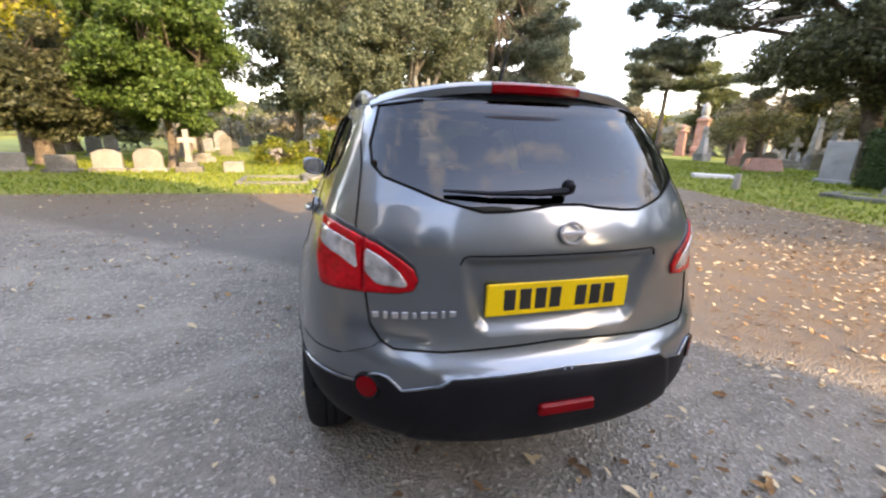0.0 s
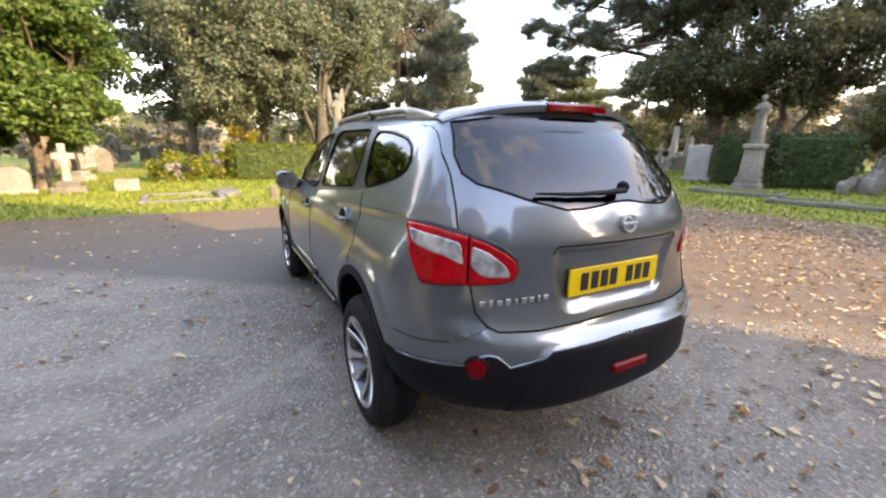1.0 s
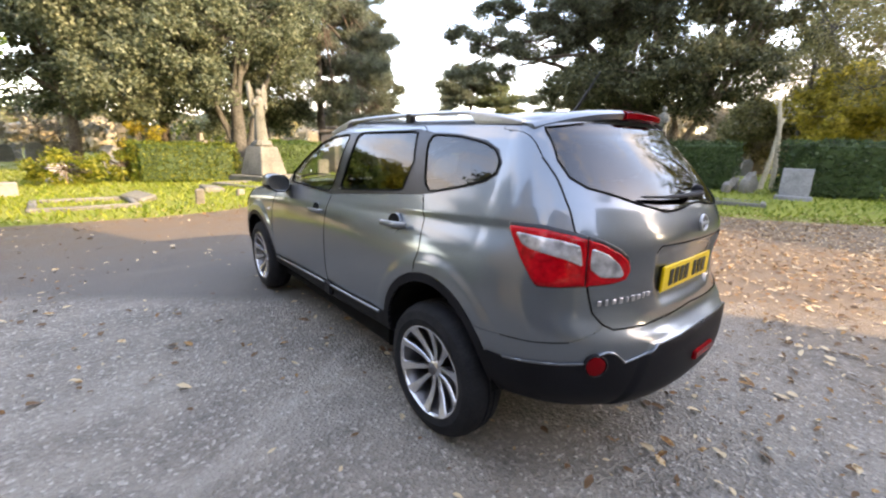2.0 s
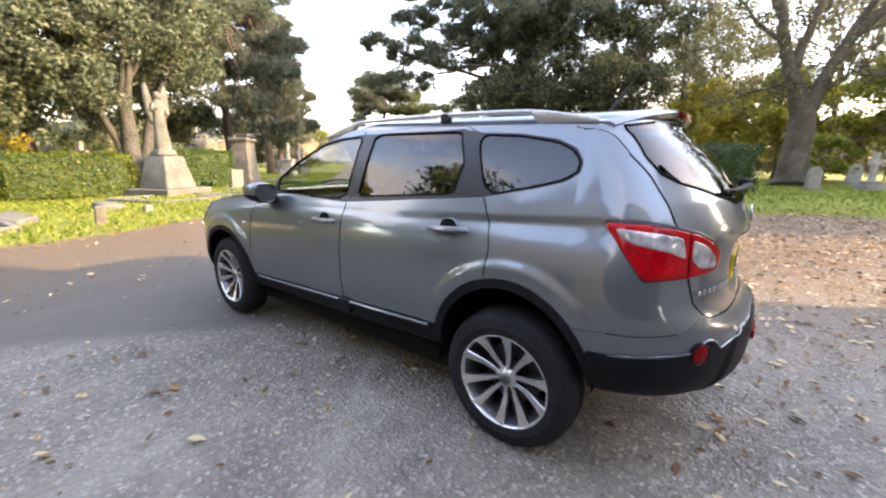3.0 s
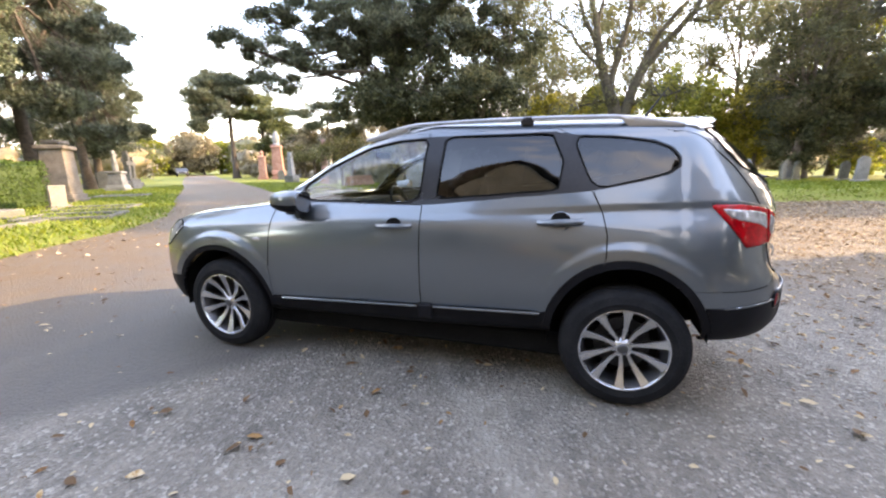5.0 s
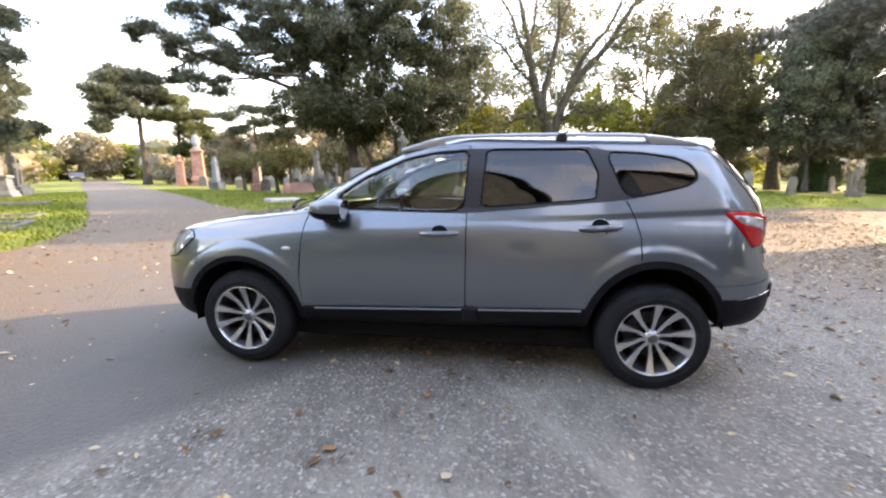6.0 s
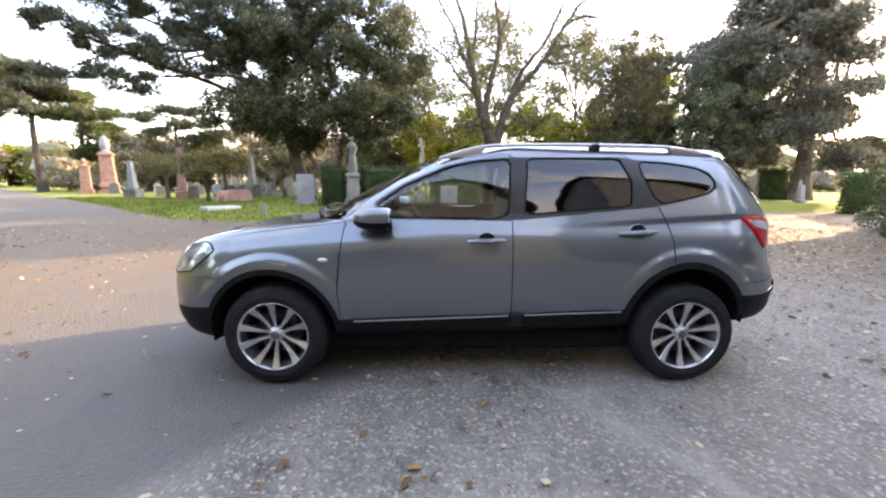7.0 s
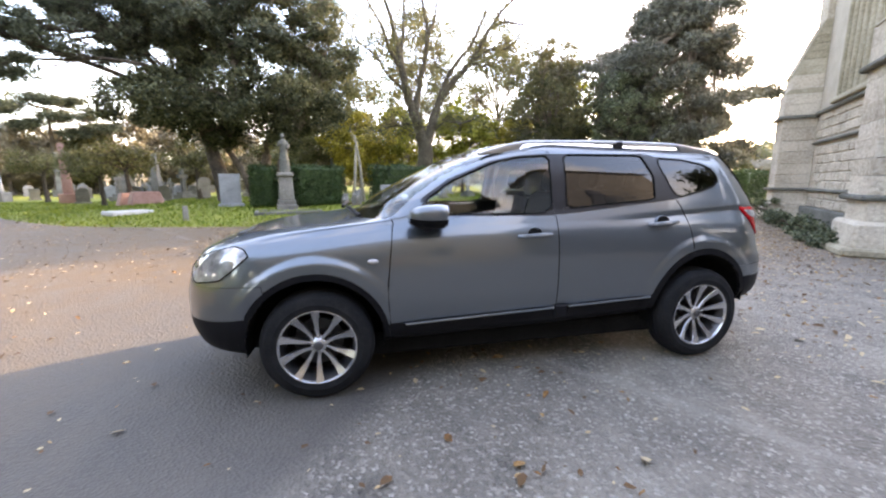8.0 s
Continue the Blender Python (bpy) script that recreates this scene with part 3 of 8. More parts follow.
def build_car():
    car = thing("car", "grey metallic family estate car with black cladding, parked on asphalt", "car")
    grid = body_grid()
    R, C = grid.shape[:2]
    P = grid.reshape(-1, 3).copy()
    du, dv = np.gradient(grid, axis=1), np.gradient(grid, axis=0)
    nrm = np.cross(dv, du)
    nrm /= np.linalg.norm(nrm, axis=2, keepdims=True) + 1e-9
    if nrm[50, 200, 0] > 0:
        nrm = -nrm
    nrm[-1] = (0, 0, 1)
    N = nrm.reshape(-1, 3)

    def shaped(p):
        """Recess of the plate, proud arches and the rear shoulder crease, pressed into the skin."""
        p = p.copy()
        x, y, z = -p[:, 0], p[:, 1], p[:, 2]
        near = y < -0.5
        sd = np.where(near, poly_sd(RECESS, x, z), 1)
        f = np.clip((0.012 - sd) / 0.048, 0, 1)
        p[:, 1] += 0.023 * f * f * (3 - 2 * f)
        sd = np.where(near & (z < 0.73), poly_sd(APRON_MID, x, z), 1)
        f = np.clip((0.006 - sd) / 0.022, 0, 1)
        p[:, 1] -= 0.012 * f * f * (3 - 2 * f)
        flank = (y > -0.62) & (y < 3.3) & (x > 0.5)
        fade = np.clip((y + 0.62) / 0.3, 0, 1)
        for poly, rise in ((ARCH_F, 0.019), (ARCH_R, 0.014)):
            sd = np.where(flank, poly_sd(poly, y, z), 9)
            f = np.clip(1 - (sd - 0.088) / 0.056, 0, 1)
            p[:, 0] -= rise * f * f * (3 - 2 * f) * fade * (0.25 + 0.75 * np.clip((z - 0.58) / 0.2, 0, 1))
        zc = 1.138 - 0.054 * np.clip(y + 0.1, -0.3, 2.4)
        d = zc - z
        f = np.clip(d / 0.035, 0, 1) * np.clip(1 - (d - 0.035) / 0.20, 0, 1)
        p[:, 0] += np.where(x > 0.5, 0.010 * f * np.clip((0.9 - y) / 0.6, 0, 1) * np.clip((y + 0.52) / 0.2, 0, 1), 0)
        return p
    G2 = shaped(P).reshape(R, C, 3)
    nr2 = np.cross(np.gradient(G2, axis=0), np.gradient(G2, axis=1))
    nr2 /= np.linalg.norm(nr2, axis=2, keepdims=True) + 1e-9
    nr2 *= np.sign((nr2 * nrm).sum(2, keepdims=True) + 1e-12)
    nr2[-1] = (0, 0, 1)
    N2 = nr2.reshape(-1, 3)
    ids = np.arange(R * C).reshape(R, C)
    X, Y, Z = -P[:, 0], P[:, 1], P[:, 2]
    side = (Y > -0.36) & (Y < 3.3)
    rear = Y < -0.2
    # outlines, each in the two measures in which it is drawn
    marks = [(WIN_F, "s"), (WIN_R, "s"), (WIN_Q, "s"), (TRIM, "s"), (ARCH_F, "s"), (ARCH_R, "s"), (FLARE_F, "s"), (FLARE_R, "s"), (SILL, "s"), (DOOR_F, "s"), (DOOR_R, "s"),
             (REARBLACK, "q"), (REARBUMP, "q"), (FRONTBUMP, "h"), (GATE, "r"), (BACKLIGHT, "r"), (HEADLAMP, "h"), (FRONTBLACK, "h"), (BONNET, "b")]

    def measure_of(kind, p):
        x, y, z = -p[:, 0], p[:, 1], p[:, 2]
        return {"s": (y, z), "h": (y, z), "q": (y + x, z), "r": (x, z), "b": (x, y)}[kind]

    def where(kind, p):
        x, y, z = -p[:, 0], p[:, 1], p[:, 2]
        return {"s": (y > -0.52) & (y < 3.3) & (x > 0.45), "h": y > 2.9, "q": y < 0.0, "r": (y < -0.15) & (x > -0.01), "b": (y > 2.4) & (z > 0.85)}[kind]

    best = np.full(len(P), 1e9)
    move = np.zeros_like(P)
    cell = 0.0085
    for poly, kind in marks:
        a, b = measure_of(kind, P)
        near = where(kind, P)
        sd = np.full(len(P), 9.0)
        sd[near] = poly_sd(poly, a[near], b[near])
        hit = np.abs(sd) < np.minimum(cell, np.abs(best))
        if not hit.any():
            continue
        e = 1e-3
        ga = (poly_sd(poly, a[hit] + e, b[hit]) - poly_sd(poly, a[hit] - e, b[hit])) / (2 * e)
        gb = (poly_sd(poly, a[hit], b[hit] + e) - poly_sd(poly, a[hit], b[hit] - e)) / (2 * e)
        z0 = np.zeros_like(ga)
        g = {"s": (z0, ga, gb), "h": (z0, ga, gb), "q": (-ga, ga, gb), "r": (-ga, z0, gb), "b": (-ga, gb, z0)}[kind]
        g = np.stack(g, 1)
        g -= (g * N[hit]).sum(1, keepdims=True) * N[hit]
        L = (g * g).sum(1, keepdims=True)
        step = -sd[hit][:, None] * g / np.maximum(L, 0.15)
        move[hit] = step
        best[hit] = np.abs(sd[hit])
    P += np.clip(move, -0.013, 0.013)
    # hold the middle line and the top row
    mid = np.zeros((R, C), bool)
    mid[:, 0] = mid[:, -1] = True
    P[mid.ravel(), 0] = 0
    P[ids[-1], 0] = 0
    P = shaped(P)
    N = N2
    faces = np.stack([ids[:-1, :-1], ids[:-1, 1:], ids[1:, 1:], ids[1:, :-1]], -1).reshape(-1, 4)
    ctr = P[faces].mean(1)
    cx, cy, cz = -ctr[:, 0], ctr[:, 1], ctr[:, 2]
    fr, fc = np.divmod(np.arange(len(faces)), C - 1)

    def inside(poly, kind):
        aa, bb = measure_of(kind, ctr)
        m = where(kind, ctr)
        out = np.zeros(len(ctr), bool)
        out[m] = poly_sd(poly, aa[m], bb[m]) < 0
        return out
    cls = np.full(len(faces), "body", dtype=object)
    cls[inside(BONNET, "b")] = "bonnet"
    df, dr = inside(DOOR_F, "s"), inside(DOOR_R, "s")
    cls[df], cls[dr] = "front_door", "rear_door"
    gate = inside(GATE, "r")
    cls[gate] = "tailgate"
    bumper = inside(REARBUMP, "q") & ~gate & (cy < -0.1)
    cls[bumper] = "rear_bumper"
    cls[inside(FRONTBUMP, "h")] = "front_bumper"
    sill = inside(SILL, "s") & (cy < 2.4) & (cy > 0.3)
    cls[sill] = "sill_cladding"
    cls[inside(FRONTBLACK, "h")] = "front_apron"
    cls[inside(REARBLACK, "q")] = "rear_apron"
    cls[inside(FLARE_F, "s")], cls[inside(FLARE_R, "s")] = "front_arch_trim", "rear_arch_trim"
    cls[inside(TRIM, "s")] = "window_trim"
    cls[inside(WIN_F, "s")], cls[inside(WIN_R, "s")], cls[inside(WIN_Q, "s")] = "front_window", "rear_window", "quarter_window"
    cls[inside(BACKLIGHT, "r")] = "back_window"
    cls[inside(HEADLAMP, "h")] = "headlamp"
    screen = (cz > 1.10) & (cy > 1.5) & (fc > C - 72) & (cz < 1.565)
    cls[screen & (cls == "body")] = "windscreen"
    grille = (cy > 3.3) & (cx < 0.42) & (cz > 0.60) & (cz < 0.82)
    cls[grille] = "grille"
    arch = inside(ARCH_F, "s") | inside(ARCH_R, "s")
    cls[arch] = "none"

    spec = {  # material, shared over the middle, gap, label
        "body": (PAINT, True, 0.002, ""), "bonnet": (PAINT, True, 0.0025, ""), "front_door": (PAINT, False, 0.0036, ""), "rear_door": (PAINT, False, 0.0036, ""),
        "tailgate": (PAINT, True, 0.0045, ""), "rear_bumper": (PAINT, True, 0.001, ""), "front_bumper": (PAINT, True, 0.0015, ""),
        "sill_cladding": (PLASTIC, False, 0.001, "black plastic sill cladding"), "front_apron": (PLASTIC, True, 0.001, "black plastic"), "rear_apron": (PLASTIC, True, 0.0012, "black plastic lower bumper"),
        "front_arch_trim": (PLASTIC, False, 0.001, "black plastic arch trim"), "rear_arch_trim": (PLASTIC, False, 0.001, "black plastic arch trim"),
        "window_trim": (GLOSSBLACK, False, 0.001, "gloss black pillars and trim"), "front_window": (GLASS_CLEAR, False, 0.001, "lightly tinted glass"),
        "rear_window": (GLASS_DARK, False, 0.001, "dark privacy glass"), "quarter_window": (GLASS_DARK, False, 0.001, "dark privacy glass"), "back_window": (GLASS_DARK, True, 0.002, "dark privacy glass"),
        "headlamp": (HEADGLASS, False, 0.002, "clear headlamp lens"), "windscreen": (GLASS_CLEAR, True, 0.002, "clear glass"), "grille": (GLOSSBLACK, True, 0.002, "black grille"),
    }
    made = {}
    parents = {"front_window": "front_door", "rear_window": "rear_door", "gate_lamp": "tailgate", "back_window": "tailgate"}
    offsets = {"headlamp": 0.003, "front_window": -0.004, "rear_window": -0.004, "quarter_window": -0.002,
               "rear_apron": 0.006, "rear_arch_trim": 0.004, "front_arch_trim": 0.004, "sill_cladding": 0.002}

    def panel(name, mirror, mat, gap, lab, joined):
        f = faces[cls == name]
        if not len(f):
            return None
        sets = [(f, 1)] if not joined else [(f, 1), (f, -1)]
        if mirror and not joined:
            sets = [(f, -1)]
        geo_v, geo_f, geo_n = [], [], []
        base = 0
        for ff, sgn in sets:
            used, inv = np.unique(ff, return_inverse=True)
            loc = inv.reshape(ff.shape)
            v, n = P[used].copy(), N[used].copy()
            v += n * offsets.get(name, 0.0)
            e = np.concatenate([loc[:, [0, 1]], loc[:, [1, 2]], loc[:, [2, 3]], loc[:, [3, 0]]])
            es = np.sort(e, 1)
            key = es[:, 0] * len(v) + es[:, 1]
            _, first, count = np.unique(key, return_index=True, return_counts=True)
            rim = e[first[count == 1]]
            onmid = (np.abs(v[rim[:, 0], 0]) < 1e-4) & (np.abs(v[rim[:, 1], 0]) < 1e-4)
            rim = rim[~onmid]
            # draw the rim in by the gap
            inward = np.zeros_like(v)
            fcn = v[loc].mean(1)
            for k in range(4):
                np.add.at(inward, loc[:, k], fcn - v[loc[:, k]])
            inward -= (inward * n).sum(1, keepdims=True) * n
            ln = np.linalg.norm(inward, axis=1, keepdims=True) + 1e-9
            rv = np.unique(rim)
            pull = inward[rv] / ln[rv] * gap
            pull[np.abs(v[rv, 0]) < 1e-4, 0] = 0
            v[rv] += pull
            deep = v[rv] - n[rv] * (0.014 + max(offsets.get(name, 0.0), 0))
            slot = np.full(len(v), -1)
            slot[rv] = np.arange(len(rv))
            nv = len(v)
            v2 = np.concatenate([v, v[rv], deep])
            out = -inward[rv] / ln[rv]
            n2 = np.concatenate([n, out, out])
            fl = np.stack([rim[:, 1], rim[:, 0], rim[:, 0], rim[:, 1]], 1)
            flange = np.stack([nv + slot[fl[:, 0]], nv + slot[fl[:, 1]], nv + len(rv) + slot[fl[:, 1]], nv + len(rv) + slot[fl[:, 0]]], 1)
            allf = np.concatenate([loc, flange])
            if sgn < 0:
                v2 = v2 * [-1, 1, 1]
                n2 = n2 * [-1, 1, 1]
                allf = allf[:, ::-1]
            geo_v.append(v2)
            geo_n.append(n2)
            geo_f.append(allf + base)
            base += len(v2)
        v, n, f = np.concatenate(geo_v), np.concatenate(geo_n), np.concatenate(geo_f)
        # outward winding
        nn = np.cross(v[f[:, 1]] - v[f[:, 0]], v[f[:, 2]] - v[f[:, 0]])
        if (nn * n[f].mean(1)).sum() < 0:
            f = f[:, ::-1]
        me = fast_mesh(name, v, f, mat)
        me.shade_smooth()
        me.normals_split_custom_set_from_vertices([tuple(a) for a in n])
        return part(name, me, None, made.get((parents.get(name), mirror), made.get((parents.get(name), False), car)), lab)

    order = sorted(spec, key=lambda k: k in parents)
    for name in order:
        mat, joined, gap, lab = spec[name]
        for mirror in ((False,) if joined else (False, True)):
            ob = panel(name, mirror, mat, gap, lab, joined)
            if ob:
                made[(name, mirror)] = ob
    # tail lamps bedded on the skin, their outlines given round the corner
    lamp_area = np.flatnonzero((Y < 0.1) & (X > 0.3) & (Z > 0.84) & (Z < 1.22))
    TU, TV = np.gradient(G2, axis=1).reshape(-1, 3), np.gradient(G2, axis=0).reshape(-1, 3)
    G2f = G2.reshape(-1, 3)

    def on_skin(qz, lift):
        """Points on the skin at (y + x, z), lifted off it."""
        qa, za = G2f[lamp_area, 1] - G2f[lamp_area, 0], G2f[lamp_area, 2]
        out = []
        for (q0, z0), h in zip(qz, lift):
            i = lamp_area[np.argmin((qa - q0) ** 2 + (za - z0) ** 2)]
            u, w = TU[i], TV[i]
            m = np.array([[u[1] - u[0], w[1] - w[0]], [u[2], w[2]]])
            s = np.clip(np.linalg.solve(m, [q0 - (G2f[i, 1] - G2f[i, 0]), z0 - G2f[i, 2]]), -1.5, 1.5)
            out.append(G2f[i] + s[0] * u + s[1] * w + N2[i] * h)
        return np.array(out)

    def bedded(poly, low, high, sgn):
        """A domed lens over an outline."""
        pts = []
        for (q0, z0), (q1, z1) in zip(poly, poly[1:] + poly[:1]):
            k = max(1, int(math.hypot(q1 - q0, z1 - z0) / 0.010))
            pts += [(q0 + (q1 - q0) * j / k, z0 + (z1 - z0) * j / k) for j in range(k)]
        pts = np.array(pts)
        mid = pts.mean(0)
        n = len(pts)
        rings = [(1.0, low - 0.008), (1.0, low), (0.985, low + (high - low) * 0.6), (0.955, high), (0.85, high + 0.001), (0.65, high + 0.0015), (0.4, high + 0.002), (0.18, high + 0.002), (0.02, high + 0.002)]
        qz = np.concatenate([mid + (pts - mid) * k for k, h in rings])
        v = on_skin(qz, np.repeat([h for k, h in rings], n)) * [sgn, 1, 1]
        g = Geo()
        g.add(v.tolist(), [(i * n + k, i * n + (k + 1) % n, (i + 1) * n + (k + 1) % n, (i + 1) * n + k) for i in range(len(rings) - 1) for k in range(n)] + [tuple((len(rings) - 1) * n + k for k in range(n))])
        return g

    def cut(poly, at, keep):
        out = []
        for a, b in zip(poly, poly[1:] + poly[:1]):
            ina, inb = (a[0] - at) * keep >= 0, (b[0] - at) * keep >= 0
            if ina:
                out.append(a)
            if ina != inb:
                out.append((at, a[1] + (b[1] - a[1]) * (at - a[0]) / (b[0] - a[0])))
        return out

    def grown(poly, by):
        m = np.mean(poly, axis=0)
        return [(q + (q - m[0]) / math.hypot(q - m[0], z - m[1]) * by, z + (z - m[1]) / math.hypot(q - m[0], z - m[1]) * by) for q, z in poly]
    # thin rubber seals in the gaps and round the glass
    zones = {"s": np.flatnonzero((Y > -0.3) & (Y < 2.6) & (X > 0.5) & (Z < 1.58)), "r": np.flatnonzero((Y < -0.3) & (Z > 0.6)), "q": np.flatnonzero((Y < 0.0) & (Z < 0.9)), "h": np.flatnonzero((Y > 2.85) & (Z > 0.6) & (Z < 1.1) & (X > 0.3))}

    def seal(name, poly, kind, radius, owner, mat, lab, closed=True, lift=0.0):
        pts = []
        ends = list(zip(poly, poly[1:] + poly[:1])) if closed else list(zip(poly, poly[1:]))
        for (a0, b0), (a1, b1) in ends:
            k = max(1, int(math.hypot(a1 - a0, b1 - b0) / 0.016))
            pts += [(a0 + (a1 - a0) * j / k, b0 + (b1 - b0) * j / k) for j in range(k)]
        pts.append(poly[0] if closed else poly[-1])
        zone = zones[kind]
        flat = G2f[zone]
        aa = {"s": flat[:, 1], "h": flat[:, 1], "r": -flat[:, 0], "q": flat[:, 1] - flat[:, 0]}[kind]
        line = []
        for a0, b0 in pts:
            i = zone[np.argmin((aa - a0) ** 2 + (flat[:, 2] - b0) ** 2)]
            u, w = TU[i], TV[i]
            pick = {"s": lambda t: t[1], "h": lambda t: t[1], "r": lambda t: -t[0], "q": lambda t: t[1] - t[0]}[kind]
            s = np.clip(np.linalg.lstsq(np.array([[pick(u), pick(w)], [u[2], w[2]]]), np.array([a0 - pick(G2f[i]), b0 - G2f[i, 2]]), rcond=None)[0], -1, 1)
            line.append(G2f[i] + s[0] * u + s[1] * w + N2[i] * lift)
        line = np.array(line)
        for sg_ in (1, -1):
            part(name, Geo().tube((line * [sg_, 1, 1]).tolist(), [radius] * len(line), 6), mat, owner if not isinstance(owner, tuple) else made[(owner[0], sg_ < 0)], lab, 60)
    gate_line = [p for p in GATE if p[0] >= 0]
    gate_line = [(0.0, 0.774)] + gate_line + [(0.0, 1.575)]
    seal("tailgate_seal", gate_line[:-2], "r", 0.0042, car, INNER, "black rubber seal", False, -0.0005)
    seal("window_seal", [(0.0, 1.223)] + [p for p in BACKLIGHT if p[0] >= 0], "r", 0.0045, car, INNER, "black rubber seal", False, 0.002)
    # black tube that draws the shade in the crease above the plate
    seal("crease_shade", [(0.0, 1.074), (0.330, 1.074), (0.345, 1.066), (0.352, 1.045)], "r", 0.0035, car, INNER, "dark line for the shade in the crease", False, -0.0012)
    seal("lamp_seal", HEADLAMP, "h", 0.005, car, INNER, "black rubber seal", True, 0.001)
    seal("door_seal", [(2.275, 1.10), (2.30, 0.90), (2.322, 0.67)], "s", 0.0034, car, INNER, "black rubber seal", False, -0.0005)
    seal("door_seal", [(1.187, 0.50), (1.187, 1.10)], "s", 0.0034, car, INNER, "black rubber seal", False, -0.0005)
    seal("door_seal", [(0.129, 0.85), (0.128, 0.97), (0.155, 1.08), (0.205, 1.19)], "s", 0.0034, car, INNER, "black rubber seal", False, -0.0005)
    for w_, o_ in ((WIN_F, ("front_door",)), (WIN_R, ("rear_door",)), (WIN_Q, car)):
        seal("window_seal", w_, "s", 0.0048, o_, INNER, "black rubber seal", True, 0.001)
    seal("bumper_lip", [p for p in REARBLACK if p[1] > 0.1 and p[0] < 0.45][1:] , "q", 0.0050, car, PAINT, "body-coloured bumper lip", False, 0.005)
    seal("bumper_lip", [(-0.90, 0.703), (-0.46, 0.692)], "q", 0.0050, car, PAINT, "body-coloured bumper lip", False, 0.005)
    seal("bumper_seam", [(0.06, 0.723), (0.25, 0.709), (0.42, 0.706)], "q", 0.0022, car, INNER, "dark panel seam", False, 0.0)
    for sgn in (1, -1):
        for nm, keep, at, owner, inner in (("tail_lamp", 1, LAMP_SPLIT + 0.003, car, LAMP_OUT), ("gate_lamp", -1, LAMP_SPLIT - 0.003, made[("tailgate", False)], LAMP_IN)):
            shape = cut(LAMP, at, keep)
            if nm == "tail_lamp":
                lens = part(nm, bedded(shape, 0.003, 0.010, sgn), RED, owner, "red lens", 50)
                part("clear_lens", bedded(inner, 0.008, 0.0135, sgn), CLEAR, lens, "clear lens", 50)
            else:
                lens = part(nm, bedded(shape, 0.003, 0.010, sgn), RED, owner, "red lens with a clear middle", 50)
                part("clear_lens", bedded(inner, 0.008, 0.0135, sgn), CLEAR, car, "clear lens", 50)
            part("lamp_gasket", bedded([(q, z + 0.013 * min(1, max(0, (z - 0.97 - 0.22 * max(q, 0)) / 0.05))) for q, z in grown(shape, 0.005)], -0.002, 0.0035, sgn), GLOSSBLACK, car, "black lamp gasket", 50)
    # dark inner shell behind the gaps
    solid = ~np.isin(cls, ["none", "front_window", "rear_window", "quarter_window", "back_window", "windscreen"])
    sg = solid.reshape(R - 1, C - 1)
    r2, c2 = (R - 1) // 3, (C - 1) // 3
    sg = sg[:3 * r2, :3 * c2].reshape(r2, 3, c2, 3).all((1, 3))
    i2 = ids[:3 * r2 + 1:3, :3 * c2 + 1:3]
    f = np.stack([i2[:-1, :-1], i2[:-1, 1:], i2[1:, 1:], i2[1:, :-1]], -1)[sg]
    v = P - N * 0.022
    v = np.concatenate([v, v * [-1, 1, 1]])
    f = np.concatenate([f, (f + len(P))[:, ::-1]])
    me = fast_mesh("inner_shell", v, f, INNER)
    me.shade_smooth()
    part("inner_shell", me, None, car, "black lining")
    # floor pan and wheel housings
    part("floor_pan", Geo().box((0, 1.45, 0.27), (1.46, 3.3, 0.15), ch=0.02), INNER, car)
    part("cabin_floor", Geo().box((0, 1.36, 0.46), (1.54, 1.75, 0.20), ch=0.05), INNER, car)
    part("rear_underbody", Geo().box((0, -0.45, 0.47), (1.06, 0.34, 0.10), ch=0.03), INNER, car)
    part("rear_axle", Geo().tube([(-0.68, 0.0, 0.34), (-0.45, 0.10, 0.36), (0.45, 0.10, 0.36), (0.68, 0.0, 0.34)], [0.05, 0.07, 0.07, 0.05], 10), INNER, car)
    part("subframe", Geo().box((0, 3.12, 0.33), (1.22, 0.50, 0.14), ch=0.03), INNER, car)
    part("exhaust", Geo().tube([(0.25, -0.55, 0.34), (0.25, 0.6, 0.27), (0.1, 1.6, 0.25), (0.1, 2.5, 0.28)], [0.05, 0.035, 0.03, 0.03], 8), INNER, car)
    for yc, zc in ((2.755, 0.348), (0.016, 0.380)):
        for s in (-1, 1):
            g = Geo()
            vs, fs = [], []
            for k in range(25):
                w = math.pi * (0.05 + 0.90 * k / 24)
                for x in (0.50, 0.835):
                    vs.append((s * x, yc + 0.410 * math.cos(w), zc + 0.428 * math.sin(w)))
            low = 0.27 if yc > 1 else 0.42
            vs = [(s * 0.50, vs[0][1], 0.30), (s * 0.835, vs[0][1], 0.30)] + vs + [(s * 0.50, vs[-1][1], 0.30 if yc > 1 else 0.42), (s * 0.835, vs[-1][1], 0.30 if yc > 1 else 0.42)]
            if yc > 1:
                vs[0], vs[1] = (s * 0.50, vs[0][1], 0.27), (s * 0.835, vs[1][1], 0.30)
            fs = [(2 * k, 2 * k + 1, 2 * k + 3, 2 * k + 2) for k in range(26)]
            fs.append(tuple(2 * k for k in range(27)))
            g.add(vs, fs)
            part("wheel_housing", g, INNER, car)
    # bright strips on the sills
    for s in (-1, 1):
        for y0, y1 in ((2.22, 1.21), (1.10, 0.46)):
            g = Geo()
            n = 10
            pts = [(s * 0.878, y0 + (y1 - y0) * k / n, 0.449 + (2.23 - (y0 + (y1 - y0) * k / n)) * 0.036) for k in range(n + 1)]
            g.tube(pts, [0.009] * (n + 1), 8, flat=0.9)
            part("sill_strip", g, PAINT, car, "grey painted strip")
        part("sill_clip", Geo().box((s * 0.868, 1.155, 0.455), (0.03, 0.10, 0.10), ch=0.02), PLASTIC, car)
